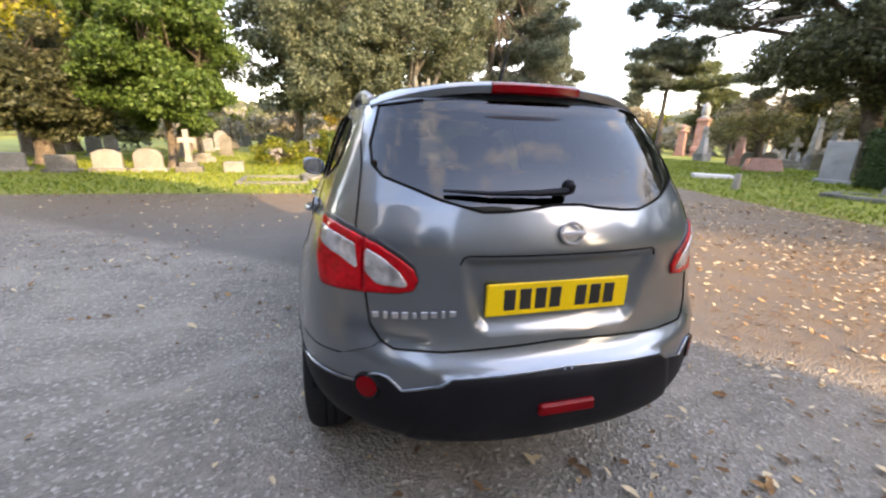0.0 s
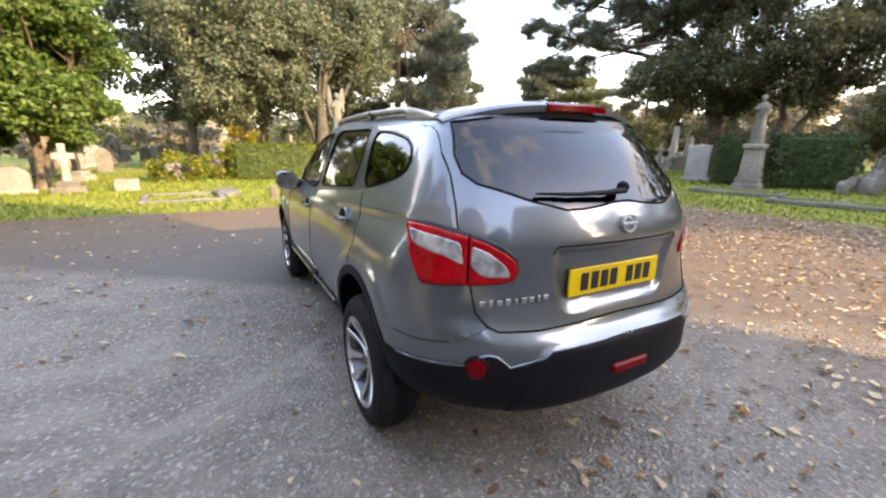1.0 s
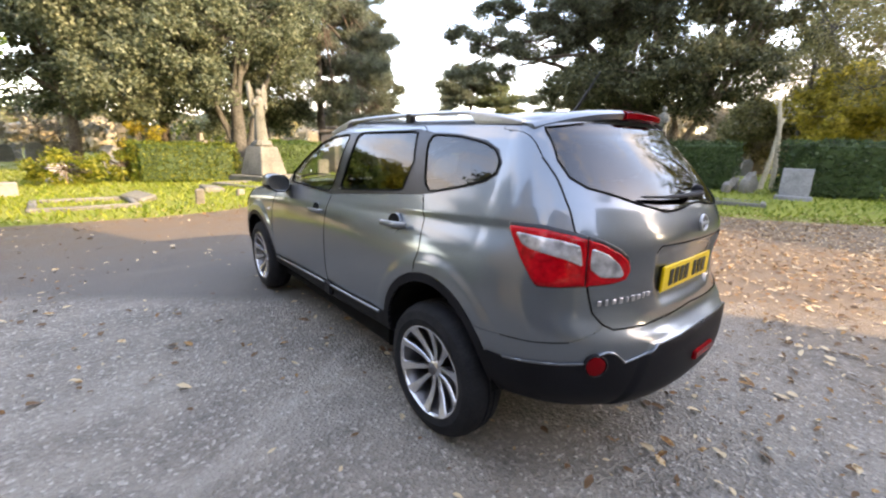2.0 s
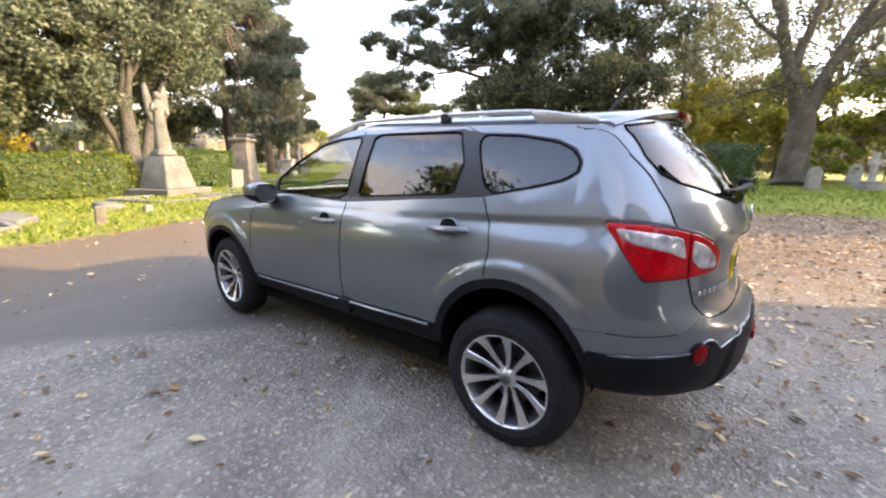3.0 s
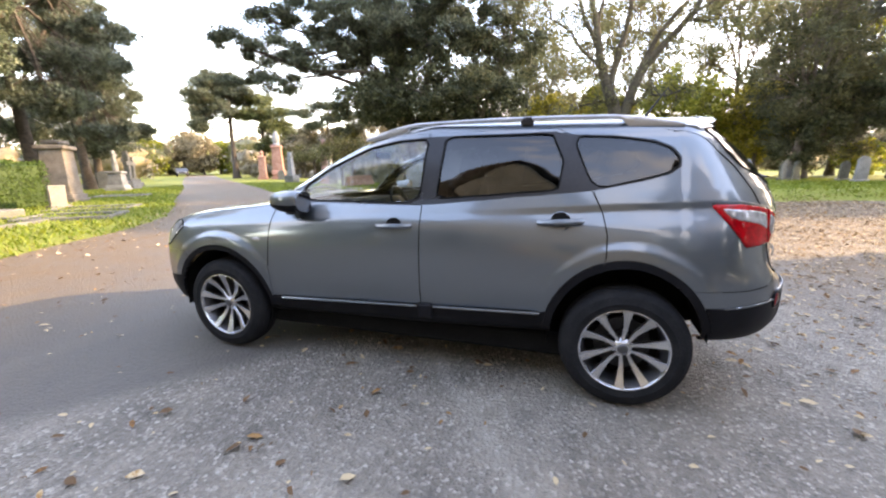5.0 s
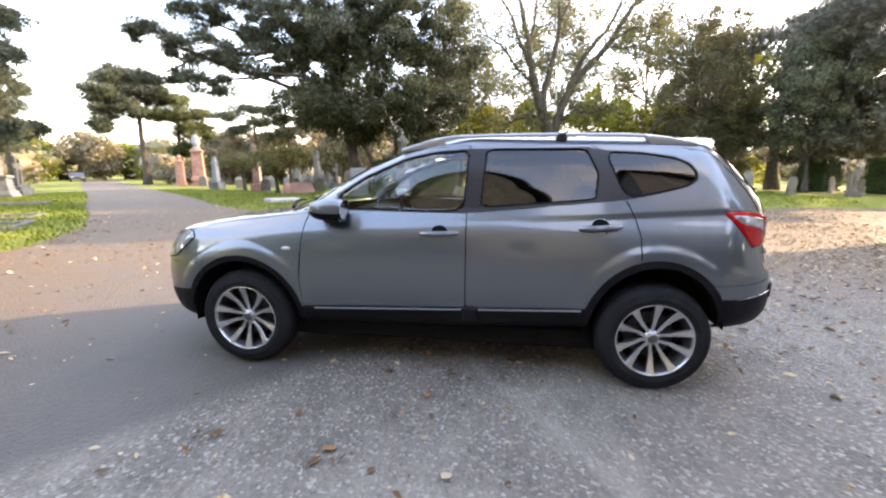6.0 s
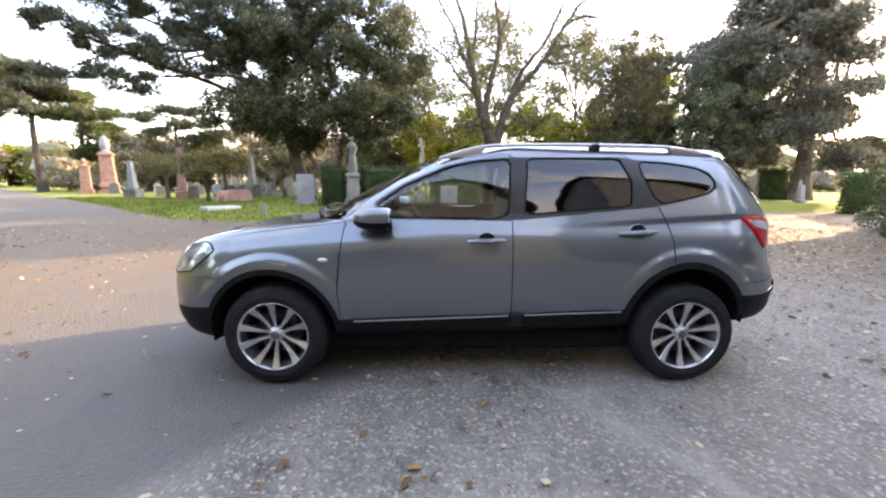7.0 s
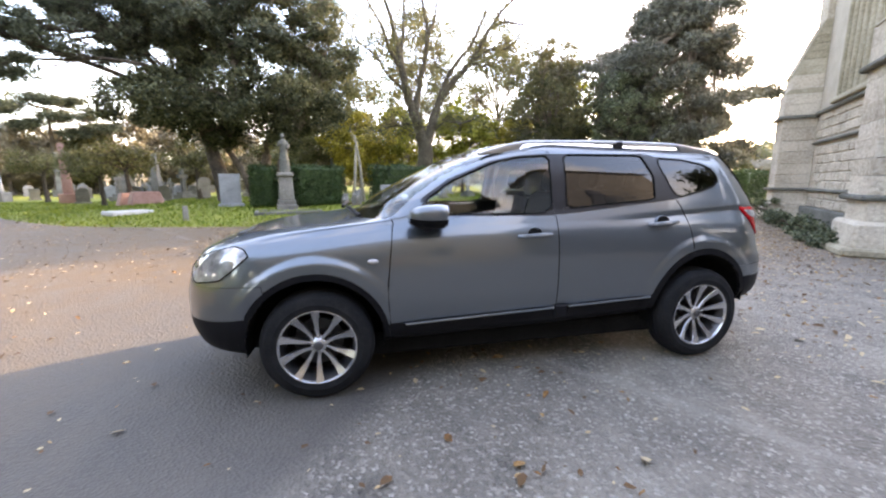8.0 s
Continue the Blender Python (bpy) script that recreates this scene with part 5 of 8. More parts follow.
def asphalt():
    mt, nd, lk, b = material("worn asphalt", 0.72, 0, 0.45)
    tc = nd.new("ShaderNodeTexCoord")

    def tex(scale, detail=6, kind="ShaderNodeTexNoise"):
        n = nd.new(kind)
        n.inputs["Scale"].default_value = scale
        if kind == "ShaderNodeTexNoise":
            n.inputs["Detail"].default_value = detail
            n.inputs["Roughness"].default_value = 0.62
        lk.new(tc.outputs["Object"], n.inputs["Vector"])
        return n
    big, midn, fine = tex(0.35, 4), tex(2.2, 7), tex(30, 5)
    stones = tex(58, kind="ShaderNodeTexVoronoi")
    ramp = nd.new("ShaderNodeValToRGB")
    el = ramp.color_ramp.elements
    el[0].position, el[0].color = 0.40, (0.070, 0.063, 0.055, 1)
    el[1].position, el[1].color = 0.64, (0.255, 0.228, 0.190, 1)
    s1 = nd.new("ShaderNodeMath")
    s1.operation = "MULTIPLY_ADD"
    s1.inputs[1].default_value = 0.46
    lk.new(midn.outputs["Fac"], s1.inputs[0])
    s2 = nd.new("ShaderNodeMath")
    s2.operation = "MULTIPLY_ADD"
    s2.inputs[1].default_value = 0.36
    lk.new(fine.outputs["Fac"], s2.inputs[0])
    s3 = nd.new("ShaderNodeMath")
    s3.operation = "MULTIPLY"
    s3.inputs[1].default_value = 0.25
    lk.new(big.outputs["Fac"], s3.inputs[0])
    lk.new(s3.outputs[0], s2.inputs[2])
    lk.new(s2.outputs[0], s1.inputs[2])
    lk.new(s1.outputs[0], ramp.inputs[0])
    # pale chippings
    sp = nd.new("ShaderNodeValToRGB")
    sp.color_ramp.elements[0].position, sp.color_ramp.elements[0].color = 0.68, (0, 0, 0, 1)
    sp.color_ramp.elements[1].position, sp.color_ramp.elements[1].color = 0.95, (1, 1, 1, 1)
    lk.new(stones.outputs["Color"], sp.inputs[0])
    def calc(op, a, b2, c=None):
        n = nd.new("ShaderNodeMath")
        n.operation = op
        for k, q in enumerate((a, b2, c)):
            if q is None:
                continue
            if isinstance(q, (int, float)):
                n.inputs[k].default_value = q
            else:
                lk.new(q, n.inputs[k])
        return n.outputs[0]

    def across(ax, ay, c):
        """Distance from a straight joint in the surfacing, made a little crooked."""
        d = nd.new("ShaderNodeVectorMath")
        d.operation = "DOT_PRODUCT"
        d.inputs[1].default_value = (ax, ay, 0)
        lk.new(tc.outputs["Object"], d.inputs[0])
        return calc("ADD", calc("ADD", d.outputs["Value"], c), calc("MULTIPLY_ADD", midn.outputs["Fac"], 0.24, -0.12))

    def step(v, a, b2):
        m = nd.new("ShaderNodeMapRange")
        m.interpolation_type = "SMOOTHSTEP"
        m.inputs["From Min"].default_value, m.inputs["From Max"].default_value = a, b2
        lk.new(v, m.inputs["Value"])
        return m.outputs[0]
    newer = step(across(0.60, 0.80, -1.26), -0.10, 0.22)
    joint = calc("MULTIPLY", step(calc("ABSOLUTE", across(-0.56, 0.83, -1.31), 0), 0.075, 0.02), 0.38)
    mx = nd.new("ShaderNodeMix")
    mx.data_type = "RGBA"
    lk.new(calc("MULTIPLY", sp.outputs[0], calc("MULTIPLY_ADD", newer, -0.8, 1.0)), mx.inputs["Factor"])
    lk.new(ramp.outputs[0], mx.inputs["A"])
    mx.inputs["B"].default_value = (0.42, 0.385, 0.335, 1)
    # dusty leaf mould off the verges, with sunlit tan put into the colour
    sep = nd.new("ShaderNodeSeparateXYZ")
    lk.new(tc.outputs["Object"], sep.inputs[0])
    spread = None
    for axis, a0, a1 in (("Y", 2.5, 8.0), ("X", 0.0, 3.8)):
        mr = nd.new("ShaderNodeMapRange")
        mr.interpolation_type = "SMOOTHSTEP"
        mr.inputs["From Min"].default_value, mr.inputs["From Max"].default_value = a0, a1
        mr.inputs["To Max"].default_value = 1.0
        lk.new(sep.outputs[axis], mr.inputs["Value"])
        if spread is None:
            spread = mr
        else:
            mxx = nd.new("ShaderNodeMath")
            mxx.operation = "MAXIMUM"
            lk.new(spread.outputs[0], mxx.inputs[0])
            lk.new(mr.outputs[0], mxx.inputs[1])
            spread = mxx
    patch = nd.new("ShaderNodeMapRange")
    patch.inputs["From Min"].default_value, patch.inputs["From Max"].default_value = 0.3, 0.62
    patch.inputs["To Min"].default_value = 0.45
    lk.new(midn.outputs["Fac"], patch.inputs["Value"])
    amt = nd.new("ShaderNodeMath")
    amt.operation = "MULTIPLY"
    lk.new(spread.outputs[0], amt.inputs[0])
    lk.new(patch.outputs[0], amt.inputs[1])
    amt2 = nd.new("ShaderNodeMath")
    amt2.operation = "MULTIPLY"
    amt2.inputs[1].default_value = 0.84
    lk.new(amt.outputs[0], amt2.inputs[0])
    dust_and_sun = nd.new("ShaderNodeMix")
    dust_and_sun.data_type = "RGBA"
    lk.new(amt2.outputs[0], dust_and_sun.inputs["Factor"])
    # pale scuffed streaks
    mp, sn, sr, sm = nd.new("ShaderNodeMapping"), nd.new("ShaderNodeTexNoise"), nd.new("ShaderNodeValToRGB"), nd.new("ShaderNodeMix")
    mp.inputs["Rotation"].default_value, mp.inputs["Scale"].default_value = (0, 0, radians(35)), (0.35, 1.9, 1.0)
    lk.new(tc.outputs["Object"], mp.inputs["Vector"])
    lk.new(mp.outputs[0], sn.inputs["Vector"])
    sn.inputs["Scale"].default_value, sn.inputs["Detail"].default_value, sn.inputs["Roughness"].default_value = 1.1, 8, 0.7
    sr.color_ramp.elements[0].position, sr.color_ramp.elements[0].color = 0.50, (0, 0, 0, 1)
    sr.color_ramp.elements[1].position, sr.color_ramp.elements[1].color = 0.78, (0.8, 0.8, 0.8, 1)
    lk.new(sn.outputs["Fac"], sr.inputs[0])
    sm.data_type = "RGBA"
    lk.new(sr.outputs[0], sm.inputs["Factor"])
    lk.new(mx.outputs["Result"], sm.inputs["A"])
    sm.inputs["B"].default_value = (0.33, 0.30, 0.255, 1)
    last = sm.outputs["Result"]
    for fac, col in ((calc("MULTIPLY", newer, 0.78), (0.070, 0.064, 0.058, 1)), (joint, (0.32, 0.295, 0.255, 1))):
        q = nd.new("ShaderNodeMix")
        q.data_type = "RGBA"
        lk.new(fac, q.inputs["Factor"])
        lk.new(last, q.inputs["A"])
        q.inputs["B"].default_value = col
        last = q.outputs["Result"]
    lk.new(last, dust_and_sun.inputs["A"])
    dust_and_sun.inputs["B"].default_value = (0.145, 0.092, 0.046, 1)
    lk.new(dust_and_sun.outputs["Result"], b.inputs["Base Color"])
    rr = nd.new("ShaderNodeMapRange")
    rr.inputs["To Min"].default_value, rr.inputs["To Max"].default_value = 0.5, 0.85
    lk.new(midn.outputs["Fac"], rr.inputs["Value"])
    lk.new(rr.outputs[0], b.inputs["Roughness"])
    bp = nd.new("ShaderNodeBump")
    bp.inputs["Distance"].default_value = 0.016
    lk.new(calc("MULTIPLY_ADD", newer, -0.45, 0.95), bp.inputs["Strength"])
    mh = nd.new("ShaderNodeMath")
    mh.operation = "ADD"
    lk.new(fine.outputs["Fac"], mh.inputs[0])
    lk.new(stones.outputs["Distance"], mh.inputs[1])
    lk.new(mh.outputs[0], bp.inputs["Height"])
    lk.new(bp.outputs[0], b.inputs["Normal"])
    return mt


TURF = grain("mossy turf", ((0.10, 0.125, 0.018), (0.165, 0.185, 0.026), (0.23, 0.235, 0.045)), 0.6, 14, 0.95, 0.6, 0.03)


def build_ground():
    near = np.arange(-30, 50.01, 0.8)
    far = np.geomspace(0.7, 1500, 26)
    xs = np.concatenate([-30 - far[::-1], near, 50 + far])
    ys = xs
    gx, gy = np.meshgrid(xs, ys)
    z = land(gx.ravel(), gy.ravel())
    v = np.stack([gx.ravel(), gy.ravel(), z], 1)
    n = len(xs)
    ids = np.arange(n * n).reshape(n, n)
    f = np.stack([ids[:-1, :-1], ids[:-1, 1:], ids[1:, 1:], ids[1:, :-1]], -1).reshape(-1, 4)
    me = fast_mesh("ground", v, f, TURF)
    me.shade_smooth()
    tagged(new("ground", me), "mossy green cemetery lawn with low humps", "ground", kind="structure")
    bm = bmesh.new()
    face = bm.faces.new([bm.verts.new((x, y, 0.0)) for x, y in ROAD_EDGE])
    bmesh.ops.triangulate(bm, faces=[face])
    bmesh.ops.recalc_face_normals(bm, faces=bm.faces)
    for q in bm.faces:
        if q.normal.z < 0:
            q.normal_flip()
    me = bpy.data.meshes.new("road")
    bm.to_mesh(me)
    bm.free()
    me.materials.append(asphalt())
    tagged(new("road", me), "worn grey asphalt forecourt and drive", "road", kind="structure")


build_ground()


def scatter_quads(name, pos, size, rng, mat, tilt=0.5, aspect=0.6, upright=0.0, curl=0.25):
    """Small bent leaves at pos, as one mesh."""
    n = len(pos)
    yaw = rng.uniform(0, 2 * np.pi, n)
    a = np.stack([np.cos(yaw), np.sin(yaw), rng.normal(0, tilt, n)], 1)
    a /= np.linalg.norm(a, axis=1, keepdims=True)
    up = np.stack([rng.normal(0, tilt, n), rng.normal(0, tilt, n), np.ones(n)], 1)
    b = np.cross(up, a)
    b /= np.linalg.norm(b, axis=1, keepdims=True)
    c = np.cross(a, b)
    s = size[:, None]
    w = s * aspect
    # ragged outlines: stalk, two uneven shoulders on each side, tip
    j = rng.uniform(0.55, 1.25, (n, 4, 1))
    k = rng.uniform(0.5, 1.7, (n, 2, 1)) * curl
    v = np.stack([pos - a * s, pos - a * s * 0.35 - b * w * j[:, 0] + c * s * k[:, 0], pos + a * s * 0.40 - b * w * j[:, 1] * 0.9 + c * s * k[:, 0] * 1.4, pos + a * s + c * s * k[:, 1] * 0.6,
                  pos + a * s * 0.35 + b * w * j[:, 2] * 0.9 + c * s * k[:, 1] * 1.4, pos - a * s * 0.40 + b * w * j[:, 3] + c * s * k[:, 1]], 1)
    base = (np.arange(n) * 6)[:, None]
    f = np.concatenate([base + np.array([q]) for q in ([0, 1, 2], [0, 2, 3], [0, 3, 4], [0, 4, 5])])
    return fast_mesh(name, v.reshape(-1, 3), f, mat)


def build_litter():
    rng = np.random.default_rng(3)
    pts = []
    # thin over the forecourt, thick along the eastern strip and the verges
    n = 90000
    x, y = rng.uniform(-9, 15, n), rng.uniform(-9, 14, n)
    d = poly_sd(ROAD_EDGE, x, y)
    clump = np.sin(x * 0.8 + 1.7 * np.sin(y * 0.6)) * np.sin(y * 1.1 - 0.9 * np.sin(x * 0.7)) + 0.5 * np.sin(x * 2.9 + y) * np.sin(y * 3.3 - x)
    dens = 0.20 * np.clip(0.55 + 0.9 * clump, 0.12, 1.6) + 0.8 * np.clip((x - 1.2 + 0.5 * (y - 1) * 0.6) / 4, 0, 1) * np.clip((4.0 - y) / 3, 0, 1) + 0.5 * np.exp(-((d + 0.15) / 0.45) ** 2)
    dens += 0.10 * (np.sin(x * 1.7 + y) * np.sin(y * 2.1 - x * 0.6) > 0.35) * (y < 1.5)
    dens += 0.45 * np.clip((x + 0.3) / 1.2, 0, 1) * np.clip((0.4 - y) / 1.2, 0, 1) * np.clip((5 - x) / 2, 0, 1)
    dens += 0.10 * np.clip((x + 2.2) / 1.5, 0, 1) * np.clip((-0.6 - y) / 1.0, 0, 1)
    keep = (rng.random(n) < dens) & (d < 0.5)
    x, y, d = x[keep], y[keep], d[keep]
    # drifts on the sunny strip
    m = 34000
    xe, ye = rng.uniform(3, 15.5, m), rng.uniform(-12, 6, m)
    de = poly_sd(ROAD_EDGE, xe, ye)
    ok = (de < 2.4 * rng.random(m) ** 1.5 + 0.1) & (rng.random(m) < 0.25 + 0.75 * (np.sin(xe * 1.3 + ye * 0.4) * np.sin(ye * 1.1 - xe * 0.3) > -0.2)) & (rng.random(m) < np.clip((xe - 3 - 0.35 * np.clip(ye, 0, 9)) / 2.5, 0, 1))
    x, y, d = np.concatenate([x, xe[ok]]), np.concatenate([y, ye[ok]]), np.concatenate([d, de[ok]])
    pos = np.stack([x, y, np.where(d < 0, 0.008, land(x, y) + 0.03) + rng.uniform(0, 0.012, len(x))], 1)
    size = rng.uniform(0.009, 0.021, len(x)) + 0.030 * rng.random(len(x)) ** 4
    # larger curled leaves, gathered east of the car and scattered singly elsewhere
    k = 16000
    xb, yb = rng.uniform(-6, 13, k), rng.uniform(-7, 9, k)
    db = poly_sd(ROAD_EDGE, xb, yb)
    east = np.clip((xb - 0.6 - 0.25 * yb) / 2.0, 0, 1) * np.clip((7 - yb) / 4, 0, 1)
    got = (db < 0.2) & (rng.random(k) < 0.030 + 0.72 * east * (0.45 + 0.55 * (np.sin(xb * 1.9 + yb) * np.sin(yb * 1.6 - xb * 0.7) > -0.1)))
    posb = np.stack([xb[got], yb[got], 0.014 + rng.uniform(0, 0.012, got.sum())], 1)
    pos = np.concatenate([pos, posb])
    size = np.concatenate([size, rng.uniform(0.017, 0.040, len(posb))])
    me = scatter_quads("fallen_leaves", pos, size, rng, LITTER, 0.22, 0.5, curl=0.15)
    tagged(new("fallen_leaves", me), "dry brown and pale leaves strewn over asphalt", "leaves", kind="stuff")


build_litter()


def build_grass():
    rng = np.random.default_rng(8)
    n = 160000
    # even over the lawns nearest to the road
    x, y = rng.uniform(-14, 26, n), rng.uniform(-14, 30, n)
    d = poly_sd(ROAD_EDGE, x, y)
    keep = (d > -0.04 + 0.06 * np.sin(x * 5 + y * 3)) & (rng.random(n) < np.clip(1.25 - d / 16, 0.12, 1))
    x, y = x[keep], y[keep]
    n = len(x)
    z = land(x, y)
    yaw = rng.uniform(0, 2 * np.pi, n)
    h = rng.uniform(0.035, 0.10, n)
    w = rng.uniform(0.012, 0.03, n)
    lean = rng.normal(0, 0.05, (n, 2))
    p = np.stack([x, y, z - 0.005], 1)
    a = np.stack([np.cos(yaw), np.sin(yaw), np.zeros(n)], 1) * w[:, None]
    t = p + np.stack([lean[:, 0], lean[:, 1], h], 1)
    v = np.stack([p - a, p + a, t + a * 0.4, t - a * 0.4], 1).reshape(-1, 3)
    f = np.arange(4 * n).reshape(n, 4)
    me = fast_mesh("grass", v, f, GRASS)
    tagged(new("grass", me), "short rough green grass on the lawn", "grass", kind="stuff")


build_grass()


# ---- trees ----
def leaf_cloud(centres, radii, counts, size, rng, kind):
    """Quads gathered in clumps. kind: broad or needle."""
    rep = np.repeat(np.arange(len(centres)), counts)
    n = len(rep)
    d = rng.normal(0, 1, (n, 3))
    d /= np.linalg.norm(d, axis=1, keepdims=True)
    r = rng.random(n) ** 0.45
    r3 = np.asarray(radii)[rep]
    pos = np.asarray(centres)[rep] + d * r[:, None] * r3
    s = size * rng.uniform(0.6, 1.5, n)
    nr = d + rng.normal(0, 0.7, (n, 3)) + np.array([0, 0, 0.35])
    nr /= np.linalg.norm(nr, axis=1, keepdims=True)
    t = np.cross(nr, rng.normal(0, 1, (n, 3)))
    t /= np.linalg.norm(t, axis=1, keepdims=True) + 1e-9
    if kind == "needle":
        t = d + rng.normal(0, 0.5, (n, 3)) + np.array([0, 0, 0.3])
        t /= np.linalg.norm(t, axis=1, keepdims=True)
        b = np.cross(t, rng.normal(0, 1, (n, 3)))
        b /= np.linalg.norm(b, axis=1, keepdims=True)
        l, w = s[:, None] * 1.7, s[:, None] * 0.42
        v = np.stack([pos - t * l * 0.6 - b * w, pos - t * l * 0.6 + b * w, pos + t * l], 1).reshape(-1, 3)
        return v, np.arange(3 * n).reshape(n, 3)
    elif kind == "tuft":
        b = np.cross(nr, t)
        l, w = s[:, None], s[:, None] * 0.8
        v = np.stack([pos - t * l * 0.6 - b * w, pos - t * l * 0.6 + b * w, pos + t * l], 1).reshape(-1, 3)
        return v, np.arange(3 * n).reshape(n, 3)
    else:
        b = np.cross(nr, t)
        l, w = s[:, None], s[:, None] * 0.62
    v = np.stack([pos - t * l, pos - b * w, pos + t * l, pos + b * w], 1).reshape(-1, 3)
    return v, np.arange(4 * n).reshape(n, 4)


def limb(g, a, b, r0, r1, rng, bend=0.12, n=6, sides=6, sag=0.0):
    a, b = Vector(a), Vector(b)
    L = (b - a).length
    o1 = Vector((rng.uniform(-1, 1), rng.uniform(-1, 1), rng.uniform(-0.5, 0.8))) * L * bend
    pts, rad = [], []
    for k in range(n + 1):
        t = k / n
        p = a.lerp(b, t) + o1 * math.sin(math.pi * t) + Vector((0, 0, sag * L * math.sin(math.pi * t)))
        p += Vector((rng.uniform(-1, 1), rng.uniform(-1, 1), rng.uniform(-1, 1))) * L * 0.012 * (0 < k < n)
        pts.append(p)
        rad.append(r0 + (r1 - r0) * t ** 0.8)
    g.tube(pts, rad, sides, cap=False)
    return pts


def tree(name, label, base, trunk_to, r, lobes, leaf, bark, seed, size=0.09, kind="broad", per=90, stems=(), category="tree", clump=0.55, twig=0.016):
    """base on the ground; trunk_to: where the trunk ends, from the base; lobes: (dx, dy, z, rx, ry, rz, clumps) of the crown."""
    rng, nrng = random.Random(seed), np.random.default_rng(seed)
    bx, by = base
    bz = land_at(bx, by) - 0.08
    root = thing(name, label, category, m=pose(bx, by, bz))
    g = Geo()
    tip = Vector(trunk_to)
    # flared foot
    pts, rad = [], []
    for k in range(9):
        t = k / 8
        p = tip * t + Vector((math.sin(t * 3 + seed) * 0.08 * tip.z * t * (1 - t), math.cos(t * 2.5 + seed) * 0.08 * tip.z * t * (1 - t), 0))
        pts.append(p)
        rad.append(r * (1 + 0.55 * max(0, 1 - t * 6)) * (1 - 0.42 * t))
    g.tube(pts, rad, 12, cap=False)
    forks = [tip]
    for sx, sy, sz, sr in stems:
        q = limb(g, (0.1 * sx, 0.1 * sy, 0.15), (sx, sy, sz), sr, sr * 0.55, rng, 0.08, 8, 9)
        forks.append(q[-1])
    centres, radii = [], []
    for dx, dy, z, rx, ry, rz, nc in lobes:
        c = Vector((dx, dy, z))
        f = min(forks, key=lambda p: (p - c).length)
        start = f if rng.random() < 0.6 else Vector(pts[rng.randrange(5, 9)]) if f is tip else f
        lr = r * 0.42 * (0.6 + 0.4 * rng.random())
        path = limb(g, start, c, lr, lr * 0.35, rng, 0.10, 7, 7)
        for _ in range(nc):
            d = Vector((rng.gauss(0, 1), rng.gauss(0, 1), rng.gauss(0, 1))).normalized()
            k = rng.uniform(0.55, 1.0) ** 0.6
            p = c + Vector((d.x * rx, d.y * ry, d.z * rz)) * k
            centres.append(p)
            q = clump * rng.uniform(0.6, 1.35)
            radii.append((q, q, q * (0.55 if kind == "needle" else 0.75)))
            if rng.random() < 0.75:
                limb(g, path[rng.randrange(3, 8)], p, twig * 1.6, twig * 0.4, rng, 0.10, 4, 4)
    part("trunk", g, bark, root, "", 60)
    counts = [max(8, int(per * rng.uniform(0.6, 1.4))) for _ in centres]
    if centres and per > 0:
        v, f = leaf_cloud([tuple(c) for c in centres], radii, counts, size, nrng, kind)
        me = fast_mesh("crown", v, f, leaf)
        part("crown", me, None, root)
    return root


def bush(name, label, base, rx, ry, h, leaf, seed, n=26, per=90, size=0.05, clump=0.3, category="bush"):
    lob = [(0, 0, h * 0.55, rx * 0.8, ry * 0.8, h * 0.42, n)]
    return tree(name, label, base, (0, 0, h * 0.4), 0.05, lob, leaf, BARK, seed, size, "broad", per, category=category, clump=clump)


def hedge(name, label, c, sx, sy, h, rz, seed, leaf=None, taper=1.0, per=470):
    """A clipped block: leaves thick on its faces over a dark woody core."""
    rng = np.random.default_rng(seed)
    z0 = land_at(*c)
    root = thing(name, label, "hedge", m=pose(c[0], c[1], z0 - 0.03, 0, 0, rz))
    part("core", Geo().box((0, 0, h / 2), (sx * 0.9, sy * 0.9, h * 0.95), ch=0.08, taper=taper), LEAF_HEDGE, root, "dense dark inner twigs")
    area = 2 * (sx * h + sy * h) + sx * sy
    n = int(area * per)
    q = rng.random(n) * area
    u, w = rng.uniform(-0.5, 0.5, n), rng.random(n)
    p = np.zeros((n, 3))
    e = np.cumsum([sx * h, sx * h, sy * h, sy * h, sx * sy])
    k = np.searchsorted(e, q)
    for j, fn in enumerate((lambda a, b: (a * sx, -sy / 2 + 0 * a, b * h), lambda a, b: (a * sx, sy / 2 + 0 * a, b * h), lambda a, b: (-sx / 2 + 0 * a, a * sy, b * h), lambda a, b: (sx / 2 + 0 * a, a * sy, b * h), lambda a, b: (a * sx, (b - 0.5) * sy, h + 0 * a))):
        m = k == j
        p[m] = np.stack(fn(u[m], w[m]), 1)
    lump = 0.05 * np.sin(p[:, 0] * 5 + seed) * np.sin(p[:, 1] * 4 + p[:, 2] * 4.5)
    p *= (1 + lump[:, None])
    shrink = 1 - (1 - taper) * p[:, 2:3] / h
    p[:, :2] *= shrink
    p += rng.normal(0, 0.035, p.shape)
    d = rng.normal(0, 1, (n, 3))
    d /= np.linalg.norm(d, axis=1, keepdims=True)
    b = np.cross(d, rng.normal(0, 1, (n, 3)))
    b /= np.linalg.norm(b, axis=1, keepdims=True)
    s = rng.uniform(0.028, 0.056, (n, 1))
    v = np.stack([p - d * s, p - b * s * 0.6, p + d * s, p + b * s * 0.6], 1).reshape(-1, 3)
    part("foliage", fast_mesh("foliage", v, np.arange(4 * n).reshape(n, 4), leaf or LEAF_HEDGE), None, root)
    return root


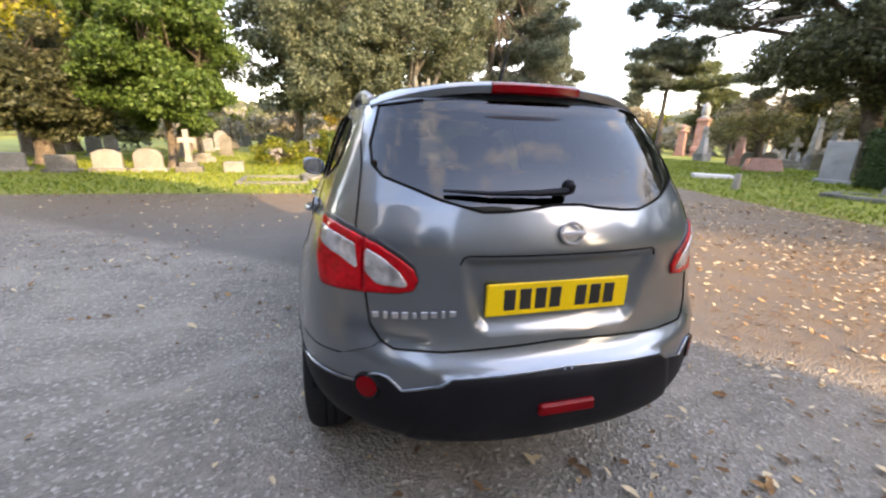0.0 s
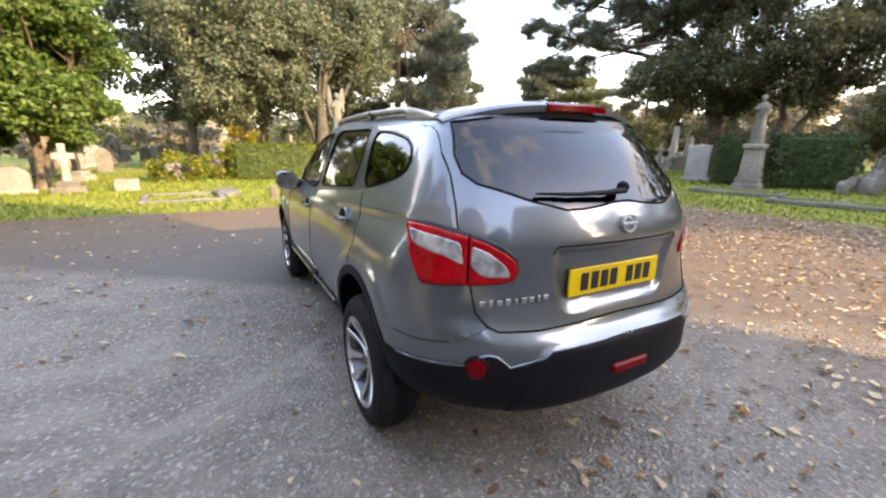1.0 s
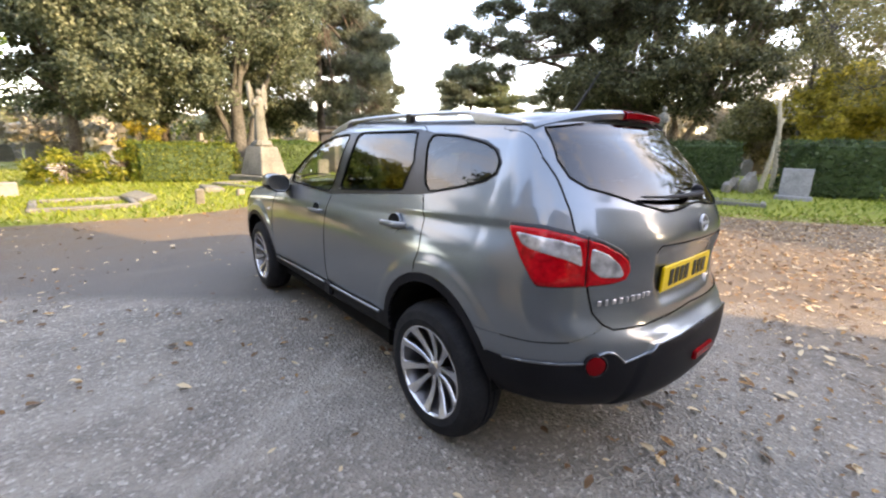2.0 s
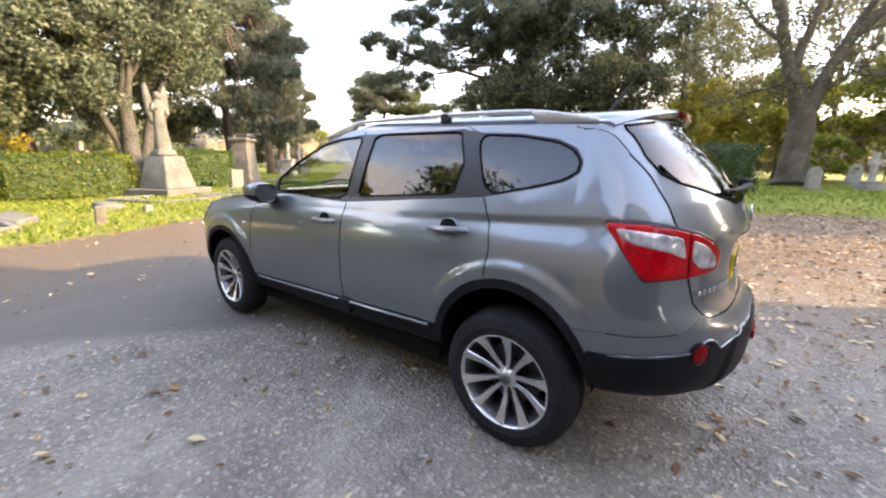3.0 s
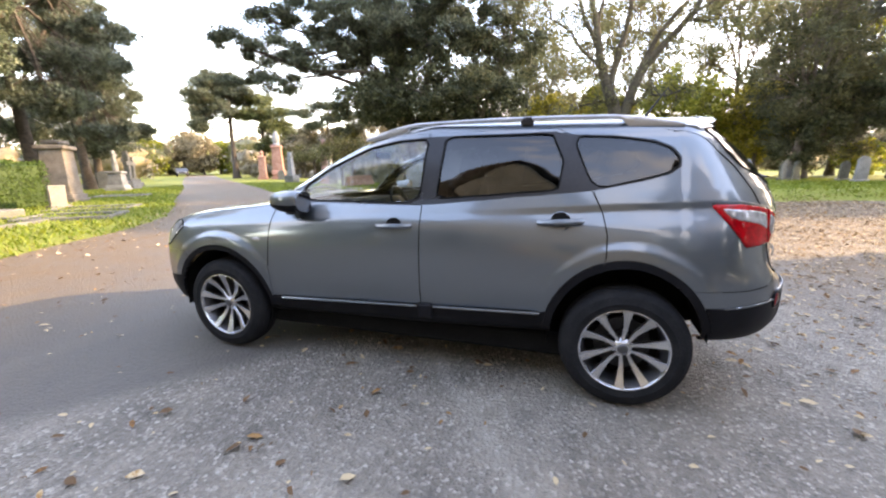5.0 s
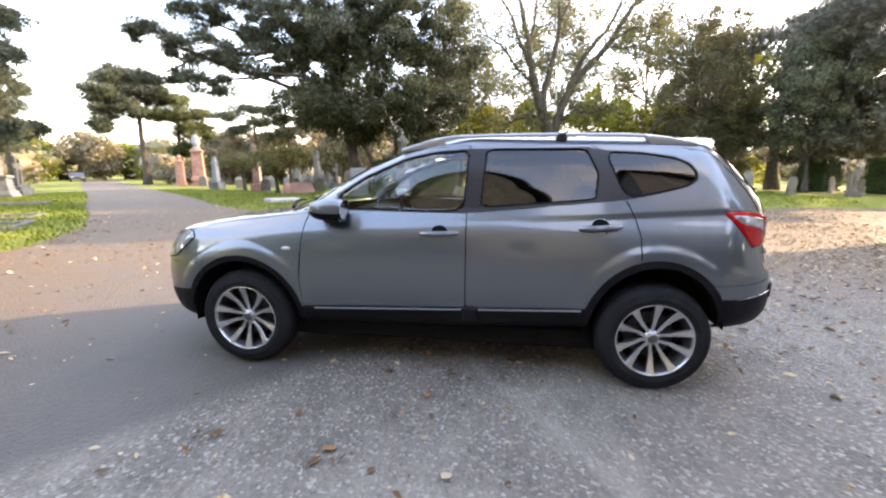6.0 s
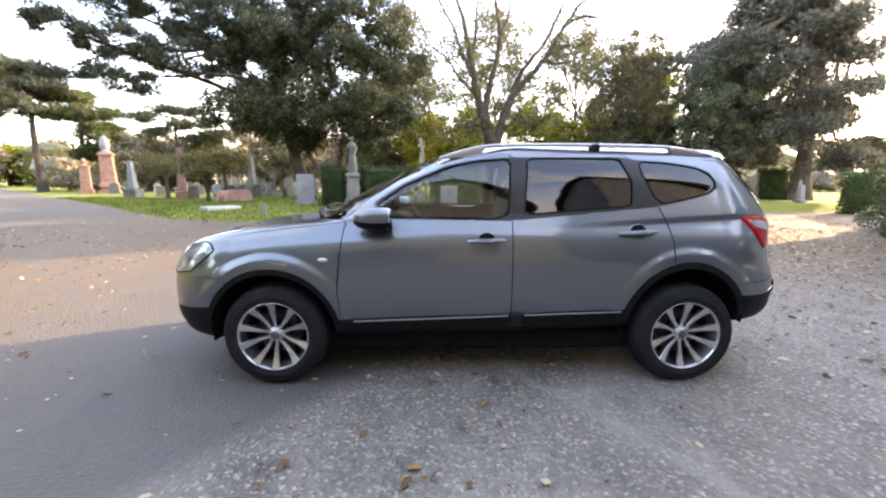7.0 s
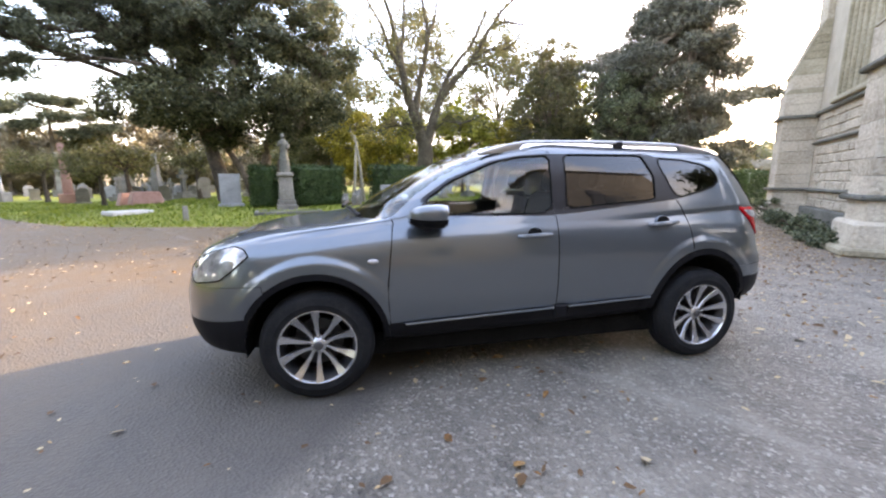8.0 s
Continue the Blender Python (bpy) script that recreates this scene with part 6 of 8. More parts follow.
def ring_lobes(r, z0, z1, n, size, nc, rng, squash=0.75):
    """Lobes set round and up a domed crown."""
    out = []
    for k in range(n):
        t = (k + 0.5) / n
        z = z0 + (z1 - z0) * t
        rr = r * math.sin(math.pi * (0.18 + 0.75 * t)) ** 0.7
        a = k * 2.4 + rng.uniform(-0.4, 0.4)
        q = rr * rng.uniform(0.45, 0.75)
        s = size * rng.uniform(0.75, 1.2)
        out.append((q * math.cos(a), q * math.sin(a), z, s, s, s * squash, nc))
    return out


R = random.Random(21)
# round glossy tree over the row of pale stones
tree("evergreen_tree", "round dense bright green evergreen tree above pale gravestones", (-6.3, 14.6), (0.1, 0, 1.9), 0.16,
     ring_lobes(2.5, 2.1, 6.2, 20, 1.10, 24, R), LEAF_LAUREL, BARK, 1, 0.062, "tuft", 215, clump=0.46, stems=((0.7, 0.2, 2.2, 0.10),))
tree("evergreen_tree", "broad dark evergreen tree with low skirts beside gravestones", (-10.3, 15.2), (0, 0, 2.2), 0.28,
     ring_lobes(2.6, 1.8, 3.9, 12, 1.1, 20, R), LEAF_DARK, BARK, 2, 0.065, "tuft", 230, clump=0.5)
tree("autumn_tree", "tall yellow-green autumn tree behind darker evergreens", (-13.2, 19.4), (0, 0, 3.5), 0.22,
     ring_lobes(3.4, 3.2, 9.4, 16, 1.4, 16, R), LEAF_GOLD, BARK, 3, 0.10, "tuft", 100, clump=0.7)
tree("autumn_tree", "tall pale yellow tree in the distance of the lawn", (-9.5, 27.0), (0, 0, 4), 0.22,
     ring_lobes(3.0, 4.0, 10, 12, 1.4, 14, R), LEAF_SPARSE, BARK, 4, 0.11, "tuft", 80, clump=0.8)
# grey-green oak with pale divided trunk
tree("holm_oak", "large grey-green evergreen oak with a pale forked trunk", (3.4, 20.6), (-0.15, 0, 4.0), 0.40,
     [(-4.2, -0.8, 4.6, 1.8, 1.6, 1.2, 34), (-5.4, 0.2, 6.4, 1.6, 1.6, 1.5, 34), (-2.6, -1.4, 5.2, 1.9, 1.6, 1.2, 38), (-3.2, -1.2, 7.2, 1.9, 1.7, 1.6, 40), (-0.9, -1.4, 6.4, 1.7, 1.5, 1.3, 34), (0.8, -1.2, 7.4, 1.8, 1.7, 1.6, 36),
      (-2.2, 0.0, 9.0, 2.1, 1.9, 1.7, 40), (0.6, 0.2, 9.4, 2.1, 1.9, 1.7, 40), (2.6, -0.2, 8.0, 1.7, 1.6, 1.5, 32), (-4.4, 0.4, 8.8, 1.8, 1.7, 1.5, 34), (-0.6, 0.5, 11.0, 2.2, 2.0, 1.5, 30), (2.4, 0.2, 5.6, 1.4, 1.4, 1.0, 24), (-5.2, 0.0, 10.6, 1.8, 1.6, 1.3, 24), (2.8, 0.4, 10.2, 1.7, 1.7, 1.4, 24),
      (-4.6, -1.2, 3.2, 1.4, 1.2, 0.9, 22), (-1.8, -1.6, 3.9, 1.3, 1.1, 0.7, 18), (-2.6, 0.2, 12.4, 2.4, 2.0, 1.5, 34), (0.8, 0.2, 13.0, 2.4, 2.0, 1.5, 34), (3.0, 0.2, 12.2, 1.9, 1.8, 1.4, 26), (-6.0, 0.2, 7.6, 1.5, 1.4, 1.5, 24)],
     LEAF_HOLM, BARK_PALE, 5, 0.063, "tuft", 205, clump=0.70, stems=((0.9, -0.2, 3.6, 0.28), (-1.5, 0.1, 4.4, 0.2)))
tree("holm_oak", "grey-green evergreen oak among graves", (-3.0, 27.0), (0.1, 0, 3.6), 0.3,
     ring_lobes(3.8, 3.6, 10.5, 16, 1.7, 24, R), LEAF_HOLM, BARK, 6, 0.09, "tuft", 140, clump=0.8)
for k, (x, y, h) in enumerate(((6.2, 26.4, 12.5), (1.0, 27.4, 11.5))):
    tree("holm_oak", "grey-green evergreen oak behind the angel monument", (x, y), (0.1, 0, h * 0.35), 0.3, ring_lobes(3.4, h * 0.25, h, 18, 1.7, 20, R), LEAF_HOLM, BARK, 7 + k, 0.075, "tuft", 150, clump=0.85)
# dark pines along the drive
for k, (x, y, h, wd) in enumerate(((9.4, 24.6, 14.5, 4.6), (15.2, 30.6, 13.0, 4.2), (19.4, 36.2, 11.5, 3.6))):
    lob = []
    for j in range(19):
        a, z = j * 2.3 + k, h * (0.22 + 0.042 * j)
        q = wd * (1.05 - 0.042 * j) * R.uniform(0.5, 1.0)
        lob.append((q * math.cos(a), q * math.sin(a), z, 1.5, 1.5, 0.6, 20))
    tree("pine_tree", "dark pine with level whorled boughs beside the drive", (x, y), (0.2, 0.1, h * 0.86), 0.26, lob, LEAF_PINE, BARK_RED, 10 + k, 0.078, "needle", 185, clump=0.66)
# black pine and dark oak behind the statue
tree("pine_tree", "spreading old pine with long level boughs over the drive", (18.4, 8.5), (-0.6, 1.2, 7.5), 0.34,
     [(-2.0, 4.5, 6.6, 1.6, 1.9, 0.6, 22), (-2.6, 7.0, 7.0, 1.3, 1.9, 0.55, 22), (-3.0, 9.2, 7.6, 1.1, 1.4, 0.5, 14), (-3.0, 9.0, 5.9, 0.8, 1.2, 0.4, 10), (-2.6, 6.8, 5.4, 1.0, 1.4, 0.4, 13), (-1.6, 3.2, 8.4, 1.8, 1.9, 0.7, 24),
      (-1.2, 5.4, 9.0, 1.7, 2.0, 0.7, 24), (-0.4, 1.4, 9.6, 2.0, 2.0, 0.8, 24), (-0.6, -1.2, 9.0, 1.8, 1.8, 0.7, 20), (-1.8, 2.6, 10.8, 1.9, 2.0, 0.8, 22), (-0.8, -2.4, 7.4, 1.5, 1.6, 0.6, 16), (-2.4, 7.4, 8.6, 1.2, 1.5, 0.5, 14), (-2.0, 0.8, 7.6, 1.6, 1.6, 0.6, 18),
      (-0.2, -0.4, 11.4, 2.0, 2.2, 0.9, 26), (-0.4, 3.0, 11.8, 1.9, 2.2, 0.9, 26), (-0.3, 0.6, 8.4, 1.8, 2.0, 0.8, 24), (-0.6, 2.6, 7.4, 1.6, 2.0, 0.7, 22), (-0.8, 4.4, 8.0, 1.5, 1.8, 0.6, 20), (0.0, -2.6, 10.4, 1.6, 1.8, 0.8, 20), (-1.6, 6.4, 10.2, 1.4, 1.8, 0.6, 18)],
     LEAF_PINE, BARK_RED, 30, 0.068, "needle", 215, clump=0.52)
tree("holm_oak", "dense dark evergreen oak behind clipped hedges", (18.6, 7.2), (0.2, -0.5, 2.4), 0.36,
     [(-1.0, 1.6, 3.9, 1.5, 1.6, 1.1, 28), (-0.8, -0.6, 4.2, 1.6, 1.7, 1.2, 30), (-0.6, -2.6, 4.4, 1.5, 1.6, 1.2, 26), (-0.6, 0.8, 5.8, 1.7, 1.8, 1.3, 30), (-0.4, -1.6, 6.2, 1.7, 1.8, 1.3, 30), (-0.3, 0.2, 7.6, 1.6, 1.7, 1.2, 24), (0.6, -3.2, 5.8, 1.3, 1.4, 1.1, 18), (-0.8, 3.0, 5.0, 1.2, 1.3, 0.9, 16), (-0.4, -0.6, 3.2, 1.4, 2.2, 0.6, 16), (-0.8, 3.6, 6.4, 1.4, 1.5, 1.1, 22), (-0.8, 2.2, 7.4, 1.5, 1.6, 1.1, 22), (-0.4, -2.2, 7.6, 1.4, 1.4, 1.1, 18), (-0.2, -1.2, 8.8, 1.5, 1.6, 1.1, 22), (-0.4, 1.4, 9.0, 1.5, 1.6, 1.1, 20), (-0.4, -3.6, 7.0, 1.4, 1.5, 1.1, 20), (-0.2, -2.8, 9.2, 1.5, 1.6, 1.1, 20), (-0.3, 0.2, 10.6, 1.7, 1.8, 1.1, 22), (-0.5, 3.4, 8.4, 1.5, 1.6, 1.1, 20), (-1.6, 4.2, 4.5, 1.6, 1.6, 1.0, 24), (-2.2, 2.4, 4.3, 1.5, 1.6, 1.0, 24), (-2.4, 0.4, 4.6, 1.5, 1.6, 1.0, 22), (-1.8, -2.2, 4.6, 1.4, 1.5, 1.0, 20)],
     LEAF_DARK, BARK, 31, 0.061, "tuft", 220, clump=0.64, stems=((-0.4, 1.3, 2.8, 0.22), (-0.3, -1.6, 2.8, 0.2)))
# half-bare spreading tree: a short stout bole and long forking limbs, given as runs of (y, z) from its foot
def half_bare_tree(x, y, seed):
    rng, nrng = random.Random(seed), np.random.default_rng(seed)
    root = thing("deciduous_tree", "tall half-bare tree with forked limbs and thin hanging leaves", "tree", m=pose(x, y, land_at(x, y) - 0.08))
    runs = [(0.66, 0.44, ((0, 0), (0.02, 0.5), (0.05, 1.4), (0.0, 2.6), (0.05, 3.6))),
            (0.40, 0.07, ((0.12, 3.3), (0.55, 4.7), (1.05, 5.9), (1.30, 7.3), (1.60, 8.8), (2.1, 10.6), (2.7, 12.9))),
            (0.32, 0.06, ((-0.12, 3.5), (-0.50, 4.9), (-1.0, 6.2), (-2.0, 7.3), (-3.1, 8.5), (-4.0, 10.2), (-5.1, 11.7), (-6.8, 12.9))),
            (0.24, 0.05, ((0.7, 5.0), (0.35, 6.6), (0.0, 8.2), (-0.2, 9.8), (0.1, 11.4), (0.3, 13.2))),
            (0.15, 0.04, ((-0.2, 9.7), (-0.8, 10.9), (-1.1, 12.8))),
            (0.17, 0.04, ((-0.9, 6.0), (-1.5, 7.6), (-2.7, 9.0), (-3.7, 10.9), (-4.0, 13.0))),
            (0.15, 0.04, ((1.25, 7.1), (1.9, 8.4), (2.5, 10.0), (3.4, 11.6), (3.9, 13.0))),
            (0.12, 0.03, ((1.1, 6.2), (2.1, 7.2), (2.8, 8.3), (3.9, 9.2), (4.6, 10.6))),
            (0.13, 0.03, ((1.5, 8.4), (1.2, 10.0), (1.1, 11.6), (0.8, 13.2))),
            (0.09, 0.02, ((-3.1, 8.5), (-3.9, 8.9), (-5.0, 9.0), (-5.6, 9.5))),
            (0.08, 0.02, ((-2.7, 8.2), (-3.8, 8.1), (-4.7, 8.4))),
            (0.09, 0.02, ((0.1, 4.2), (1.1, 4.5), (2.1, 4.3), (3.0, 4.0))),
            (0.10, 0.02, ((-0.3, 4.0), (-1.2, 4.7), (-2.1, 4.5), (-2.9, 4.8))),
            (0.11, 0.02, ((-4.0, 10.2), (-5.2, 10.9), (-6.6, 10.9), (-7.6, 11.4)))]
    g, tips = Geo(), []
    for k, (r0, r1, run) in enumerate(runs):
        lean = rng.uniform(-0.9, 0.9) if k > 1 else 0.0
        pts = []
        for i in range(len(run) - 1):
            (ya, za), (yb, zb) = run[i], run[i + 1]
            for q in range(3):
                f = q / 3
                t = (i + f) / (len(run) - 1)
                pts.append((lean * t * 1.6 + rng.uniform(-0.04, 0.04), ya + (yb - ya) * f + rng.uniform(-0.05, 0.05) * (k > 0), za + (zb - za) * f + rng.uniform(-0.03, 0.03) * (k > 0)))
        pts.append((lean * 1.6, *run[-1]))
        n = len(pts) - 1
        rad = [(r0 + (r1 - r0) * (i / n) ** 0.75) * (1 + (0.5 * max(0, 1 - i / 3) if k == 0 else 0)) for i in range(n + 1)]
        g.tube(pts, rad, 12 if k < 3 else 8, cap=False)
        if k == 0:
            continue
        for i in range(2, n + 1):
            for _ in range(3 if k > 2 else 2):
                a = Vector(pts[i])
                d = Vector((rng.gauss(0, 0.8), rng.gauss(0, 1), rng.uniform(-0.3, 1.0)))
                b = a + d.normalized() * rng.uniform(0.6, 1.9)
                path = limb(g, a, b, 0.028, 0.008, rng, 0.15, 5, 4)
                tips.append(b)
                for _ in range(2):
                    c = path[rng.randrange(2, 5)] + Vector((rng.gauss(0, 0.5), rng.gauss(0, 0.5), rng.uniform(-0.7, 0.4)))
                    limb(g, path[2], c, 0.012, 0.004, rng, 0.2, 4, 3)
                    tips.append(c)
    part("trunk", g, BARK_OLIVE, root, "", 60)
    keep = [c for c in tips if rng.random() < (0.75 if c.y > 1.2 else 0.42)]
    cen = [tuple(c - Vector((0, 0, 0.15))) for c in keep]
    v, f = leaf_cloud(cen, [(0.32, 0.32, 0.45)] * len(cen), [rng.randrange(14, 46) for _ in cen], 0.05, nrng, "tuft")
    part("crown", fast_mesh("crown", v, f, LEAF_SPARSE), None, root, "thin olive leaves")


half_bare_tree(22.0, -1.95, 32)
# autumn scrub behind it
for k, (x, y, h, rr, mt) in enumerate(((28, 2.0, 5.6, 2.8, LEAF_YELLOW), (30, -6.5, 7.4, 3.4, LEAF_GOLD), (33, -1.5, 7.0, 3.4, LEAF_GOLD), (29, -11.0, 6.2, 2.9, LEAF_YELLOW), (32, 6.5, 5.0, 2.8, LEAF_SPARSE))):
    tree("autumn_tree", "bushy yellow-green tree behind the graves", (x, y), (0, 0, h * 0.35), 0.14, ring_lobes(rr, h * 0.3, h * 0.9, 10, 1.2, 15, R), mt, BARK, 40 + k, 0.10, "tuft", 85, clump=0.6)
for k, (x, y, h, rr, mt) in enumerate(((36, -4, 16, 5.0, LEAF_SPARSE), (34, -11, 14, 4.6, LEAF_SPARSE), (38, 3.5, 13, 4.6, LEAF_SPARSE), (33, -17, 12, 3.8, LEAF_LIME))):
    tree("autumn_tree", "tall thin-leaved olive tree behind the graves", (x, y), (0, 0, h * 0.5), 0.22, ring_lobes(rr, h * 0.3, h * 0.98, 15, 1.7, 15, R), mt, BARK, 140 + k, 0.09, "tuft", 100, clump=1.05, twig=0.03)
tree("birch_tree", "slender thin-leaved tree behind the dark oak", (29.5, 4.2), (0.2, 0, 9.0), 0.13, ring_lobes(2.6, 4.0, 14.0, 12, 1.5, 12, R), LEAF_SPARSE, BARK_PALE, 146, 0.065, "tuft", 120, clump=1.0, twig=0.02)
# trees that close the end of the drive
RD = random.Random(12)
for k in range(10):
    a, d = radians(42.5 + 1.75 * k), RD.uniform(92, 106)
    x, y, h = -3.4 + d * math.cos(a), 1.0 + d * math.sin(a), RD.uniform(5.5, 8.5)
    mt, lab = ((LEAF_RUST, "tan autumn tree at the end of the drive"), (LEAF_SPARSE, "olive tree at the end of the drive"), (LEAF_LIME, "yellow-green tree at the end of the drive"), (LEAF_RUST, "tan autumn tree at the end of the drive"))[k % 4]
    tree("distant_tree", lab, (x, y), (0, 0, h * 0.35), 0.25, ring_lobes(h * 0.42, h * 0.18, h * 0.92, 9, h * 0.20, 13, RD), mt, BARK, 160 + k, 0.20, "tuft", 75, clump=1.1)
for k in range(7):
    a, d = radians(44.0 + 2.2 * k), RD.uniform(84, 90)
    x, y, h = -3.4 + d * math.cos(a), 1.0 + d * math.sin(a), RD.uniform(2.4, 4.0)
    if float(poly_sd(ROAD_EDGE, np.array([x]), np.array([y]))[0]) > 1.5:
        bush("shrub", "low tan shrub beside the end of the drive", (x, y), h * 0.8, h * 0.8, h, LEAF_RUST if k % 2 else LEAF_LIME, 180 + k, 24, 50, 0.13, 0.7, "shrub")
# dark trees to the south-east
tree("deciduous_tree", "tall thin-leaved brownish tree beside the lawn", (24.6, -11.4), (0, -0.2, 4.6), 0.22, ring_lobes(3.1, 3.4, 10.2, 20, 1.1, 13, random.Random(3)), LEAF_OLIVE, BARK, 50, 0.055, "tuft", 125, clump=0.55, twig=0.02)
tree("holm_oak", "low dark evergreen thicket beside the lawn", (25.4, -12.2), (0, 0, 1.4), 0.16, ring_lobes(3.0, 1.2, 5.4, 12, 1.2, 16, random.Random(4)), LEAF_DARK, BARK, 54, 0.06, "tuft", 150, clump=0.6)
tree("deciduous_tree", "young grey-green tree with a slim pale trunk on the lawn", (23.0, -16.6), (0.1, 0, 3.2), 0.15, [(dx, dy, z, sx, sy, sz, nc // 2) for dx, dy, z, sx, sy, sz, nc in ring_lobes(4.2, 2.9, 8.4, 26, 1.25, 26, random.Random(6))], LEAF_HOLM, BARK_PALE, 55, 0.05, "tuft", 130, clump=0.5)
tree("cedar_tree", "tall grey-green cedar with drooping boughs", (27.5, -17.6), (0.2, 0.2, 10.5), 0.34,
     [(3.9 * math.cos(j * 2.2) * (1.1 - j * 0.035), 3.9 * math.sin(j * 2.2) * (1.1 - j * 0.035), 2.4 + j * 0.62, 1.8, 1.8, 0.6, 15) for j in range(15)], LEAF_CEDAR, BARK, 51, 0.075, "needle", 210, clump=0.9)
RC = random.Random(17)
CEDAR = []
for j in range(40):
    z = 2.6 + 0.265 * j
    q = (4.7 if z < 9.0 else 4.7 - (z - 9.0) * 0.7) * RC.uniform(0.3, 0.98)
    CEDAR.append((1.7 + q * math.cos(j * 2.4 + 1), 0.9 + q * math.sin(j * 2.4 + 1), z - 0.08 * q, 1.6, 1.6, 0.5, 14))
tree("cedar_tree", "broad grey-green cedar with sweeping boughs near the chapel", (20.9, -20.7), (0.4, 0.2, 12.4), 0.42, CEDAR, LEAF_CEDAR, BARK, 52, 0.092, "needle", 185, clump=0.85)
tree("deciduous_tree", "lime green young tree beside the chapel path", (17.0, -26.5), (0, 0, 2), 0.12, ring_lobes(2.2, 1.6, 5.4, 10, 1.1, 16, R), LEAF_LIME, BARK, 53, 0.09, per=70, clump=0.5)
# pines in the middle distance up the drive: lobes given as (across, z) from the trunk
def view_lobes(spots, size, flat, n, rng):
    """Lobes spread across a line that runs north-west to south-east, with depth to either side."""
    return [(0.697 * a + 0.717 * q, -0.717 * a + 0.697 * q, z, size * w, size * w, flat, n) for a, z, w in spots for q in (rng.uniform(-2.2, -0.4), rng.uniform(0.2, 2.0))]


RP = random.Random(5)
tree("pine_tree", "broad dark pine with an olive flank beside the far drive", (38.2, 41.2), (0.2, 0, 9.2), 0.34,
     view_lobes(((-2.6, 11.2, 0.9), (-1.2, 12.0, 1.1), (0.2, 11.6, 1.1), (-3.3, 9.6, 0.9), (-1.8, 9.4, 1.1), (0.0, 10.0, 1.2), (1.4, 10.4, 1.1), (-2.8, 8.0, 0.8), (-0.6, 8.2, 0.9), (-3.4, 6.4, 0.6)), 1.4, 0.7, 12, RP), LEAF_PINE, BARK_RED, 60, 0.11, "needle", 150, clump=0.8)
tree("pine_tree", "olive-crowned pine beside the far drive", (41.6, 39.6), (0.2, 0, 7.2), 0.3,
     view_lobes(((-1.6, 9.6, 1.0), (0.2, 9.8, 1.1), (-1.8, 8.0, 1.0), (0.0, 8.2, 1.2), (1.8, 8.4, 1.1), (2.6, 6.8, 1.0), (1.0, 6.4, 1.2), (3.6, 5.6, 1.0), (2.0, 4.6, 1.1), (4.4, 4.4, 0.9), (0.4, 4.2, 0.8)), 1.35, 0.65, 10, RP), LEAF_PINE_LIT, BARK_RED, 61, 0.11, "needle", 150, clump=0.85)
tree("cedar_tree", "flat-topped cedar with layered plates of foliage", (40.0, 28.6), (0.0, 0, 7.6), 0.22,
     view_lobes(((-1.0, 8.3, 1.1), (0.8, 8.2, 1.0), (-2.6, 7.4, 1.0), (2.6, 7.4, 1.0), (0.4, 7.0, 1.0), (-1.4, 6.2, 0.8), (3.4, 6.2, 0.8), (1.8, 5.6, 0.8)), 1.3, 0.16, 8, RP), LEAF_PINE, BARK, 63, 0.10, "needle", 120, clump=0.7)
# clipped hedges by the statue
hedge("hedge", "dark green clipped box hedge block beside a statue", (14.72, 4.01), 1.0, 2.1, 1.62, 25, 70)
hedge("hedge", "narrow dark green clipped hedge block", (14.45, 6.1), 0.9, 0.95, 1.62, 12, 71)
hedge("hedge", "dark green clipped hedge cube on the lawn", (15.0, 0.55), 1.0, 2.4, 1.62, 25, 72)
hedge("hedge", "dark clipped hedge cube behind a young tree", (24.6, -18.4), 1.4, 2.1, 1.85, 35, 73)
hedge("hedge", "green clipped hedge cube by the southern lawn", (22.4, -20.4), 1.4, 2.3, 1.95, 35, 76)
hedge("hedge", "green clipped hedge behind the angel monument", (5.4, 19.4), 3.0, 0.9, 1.65, 10, 74, LEAF_LAUREL)
hedge("hedge", "low green clipped hedge along graves", (0.5, 16.7), 3.4, 0.9, 1.40, 0, 75, LEAF_PRIVET)
bush("bush", "bright yellow-green low bush on the lawn", (-2.9, 15.6), 1.2, 0.9, 1.15, LEAF_LIME, 80)
bush("bush", "low bright green bush on the lawn", (-1.5, 16.8), 0.9, 0.8, 1.2, LEAF_LIME, 81)
hedge("hedge", "dark hedge at the far end of the chapel path", (14.8, -18.5), 1.0, 5.0, 1.8, 30, 77)
bush("bush", "bright yellow-green bush by the corner of the chapel", (9.6, -14.6), 0.7, 0.7, 1.9, LEAF_GOLD, 83)
bush("bush", "tall yellow autumn bush behind the hedge", (-0.6, 19.6), 1.0, 0.9, 2.4, LEAF_YELLOW, 82)


for k, (x, y, h, tx) in enumerate(((15.9, 2.05, 3.1, 0.35), (16.6, 2.6, 2.6, -0.25))):
    tree("dead_tree", "slender pale leaning dead trunk between hedges", (x, y), (0.1, tx, h), 0.085, [(0.1, tx * 1.6, h * 1.12, 0.2, 0.2, 0.2, 3)], LEAF_SPARSE, STONE_BUFF, 240 + k, 0.04, "tuft", 6, clump=0.15, category="dead tree")


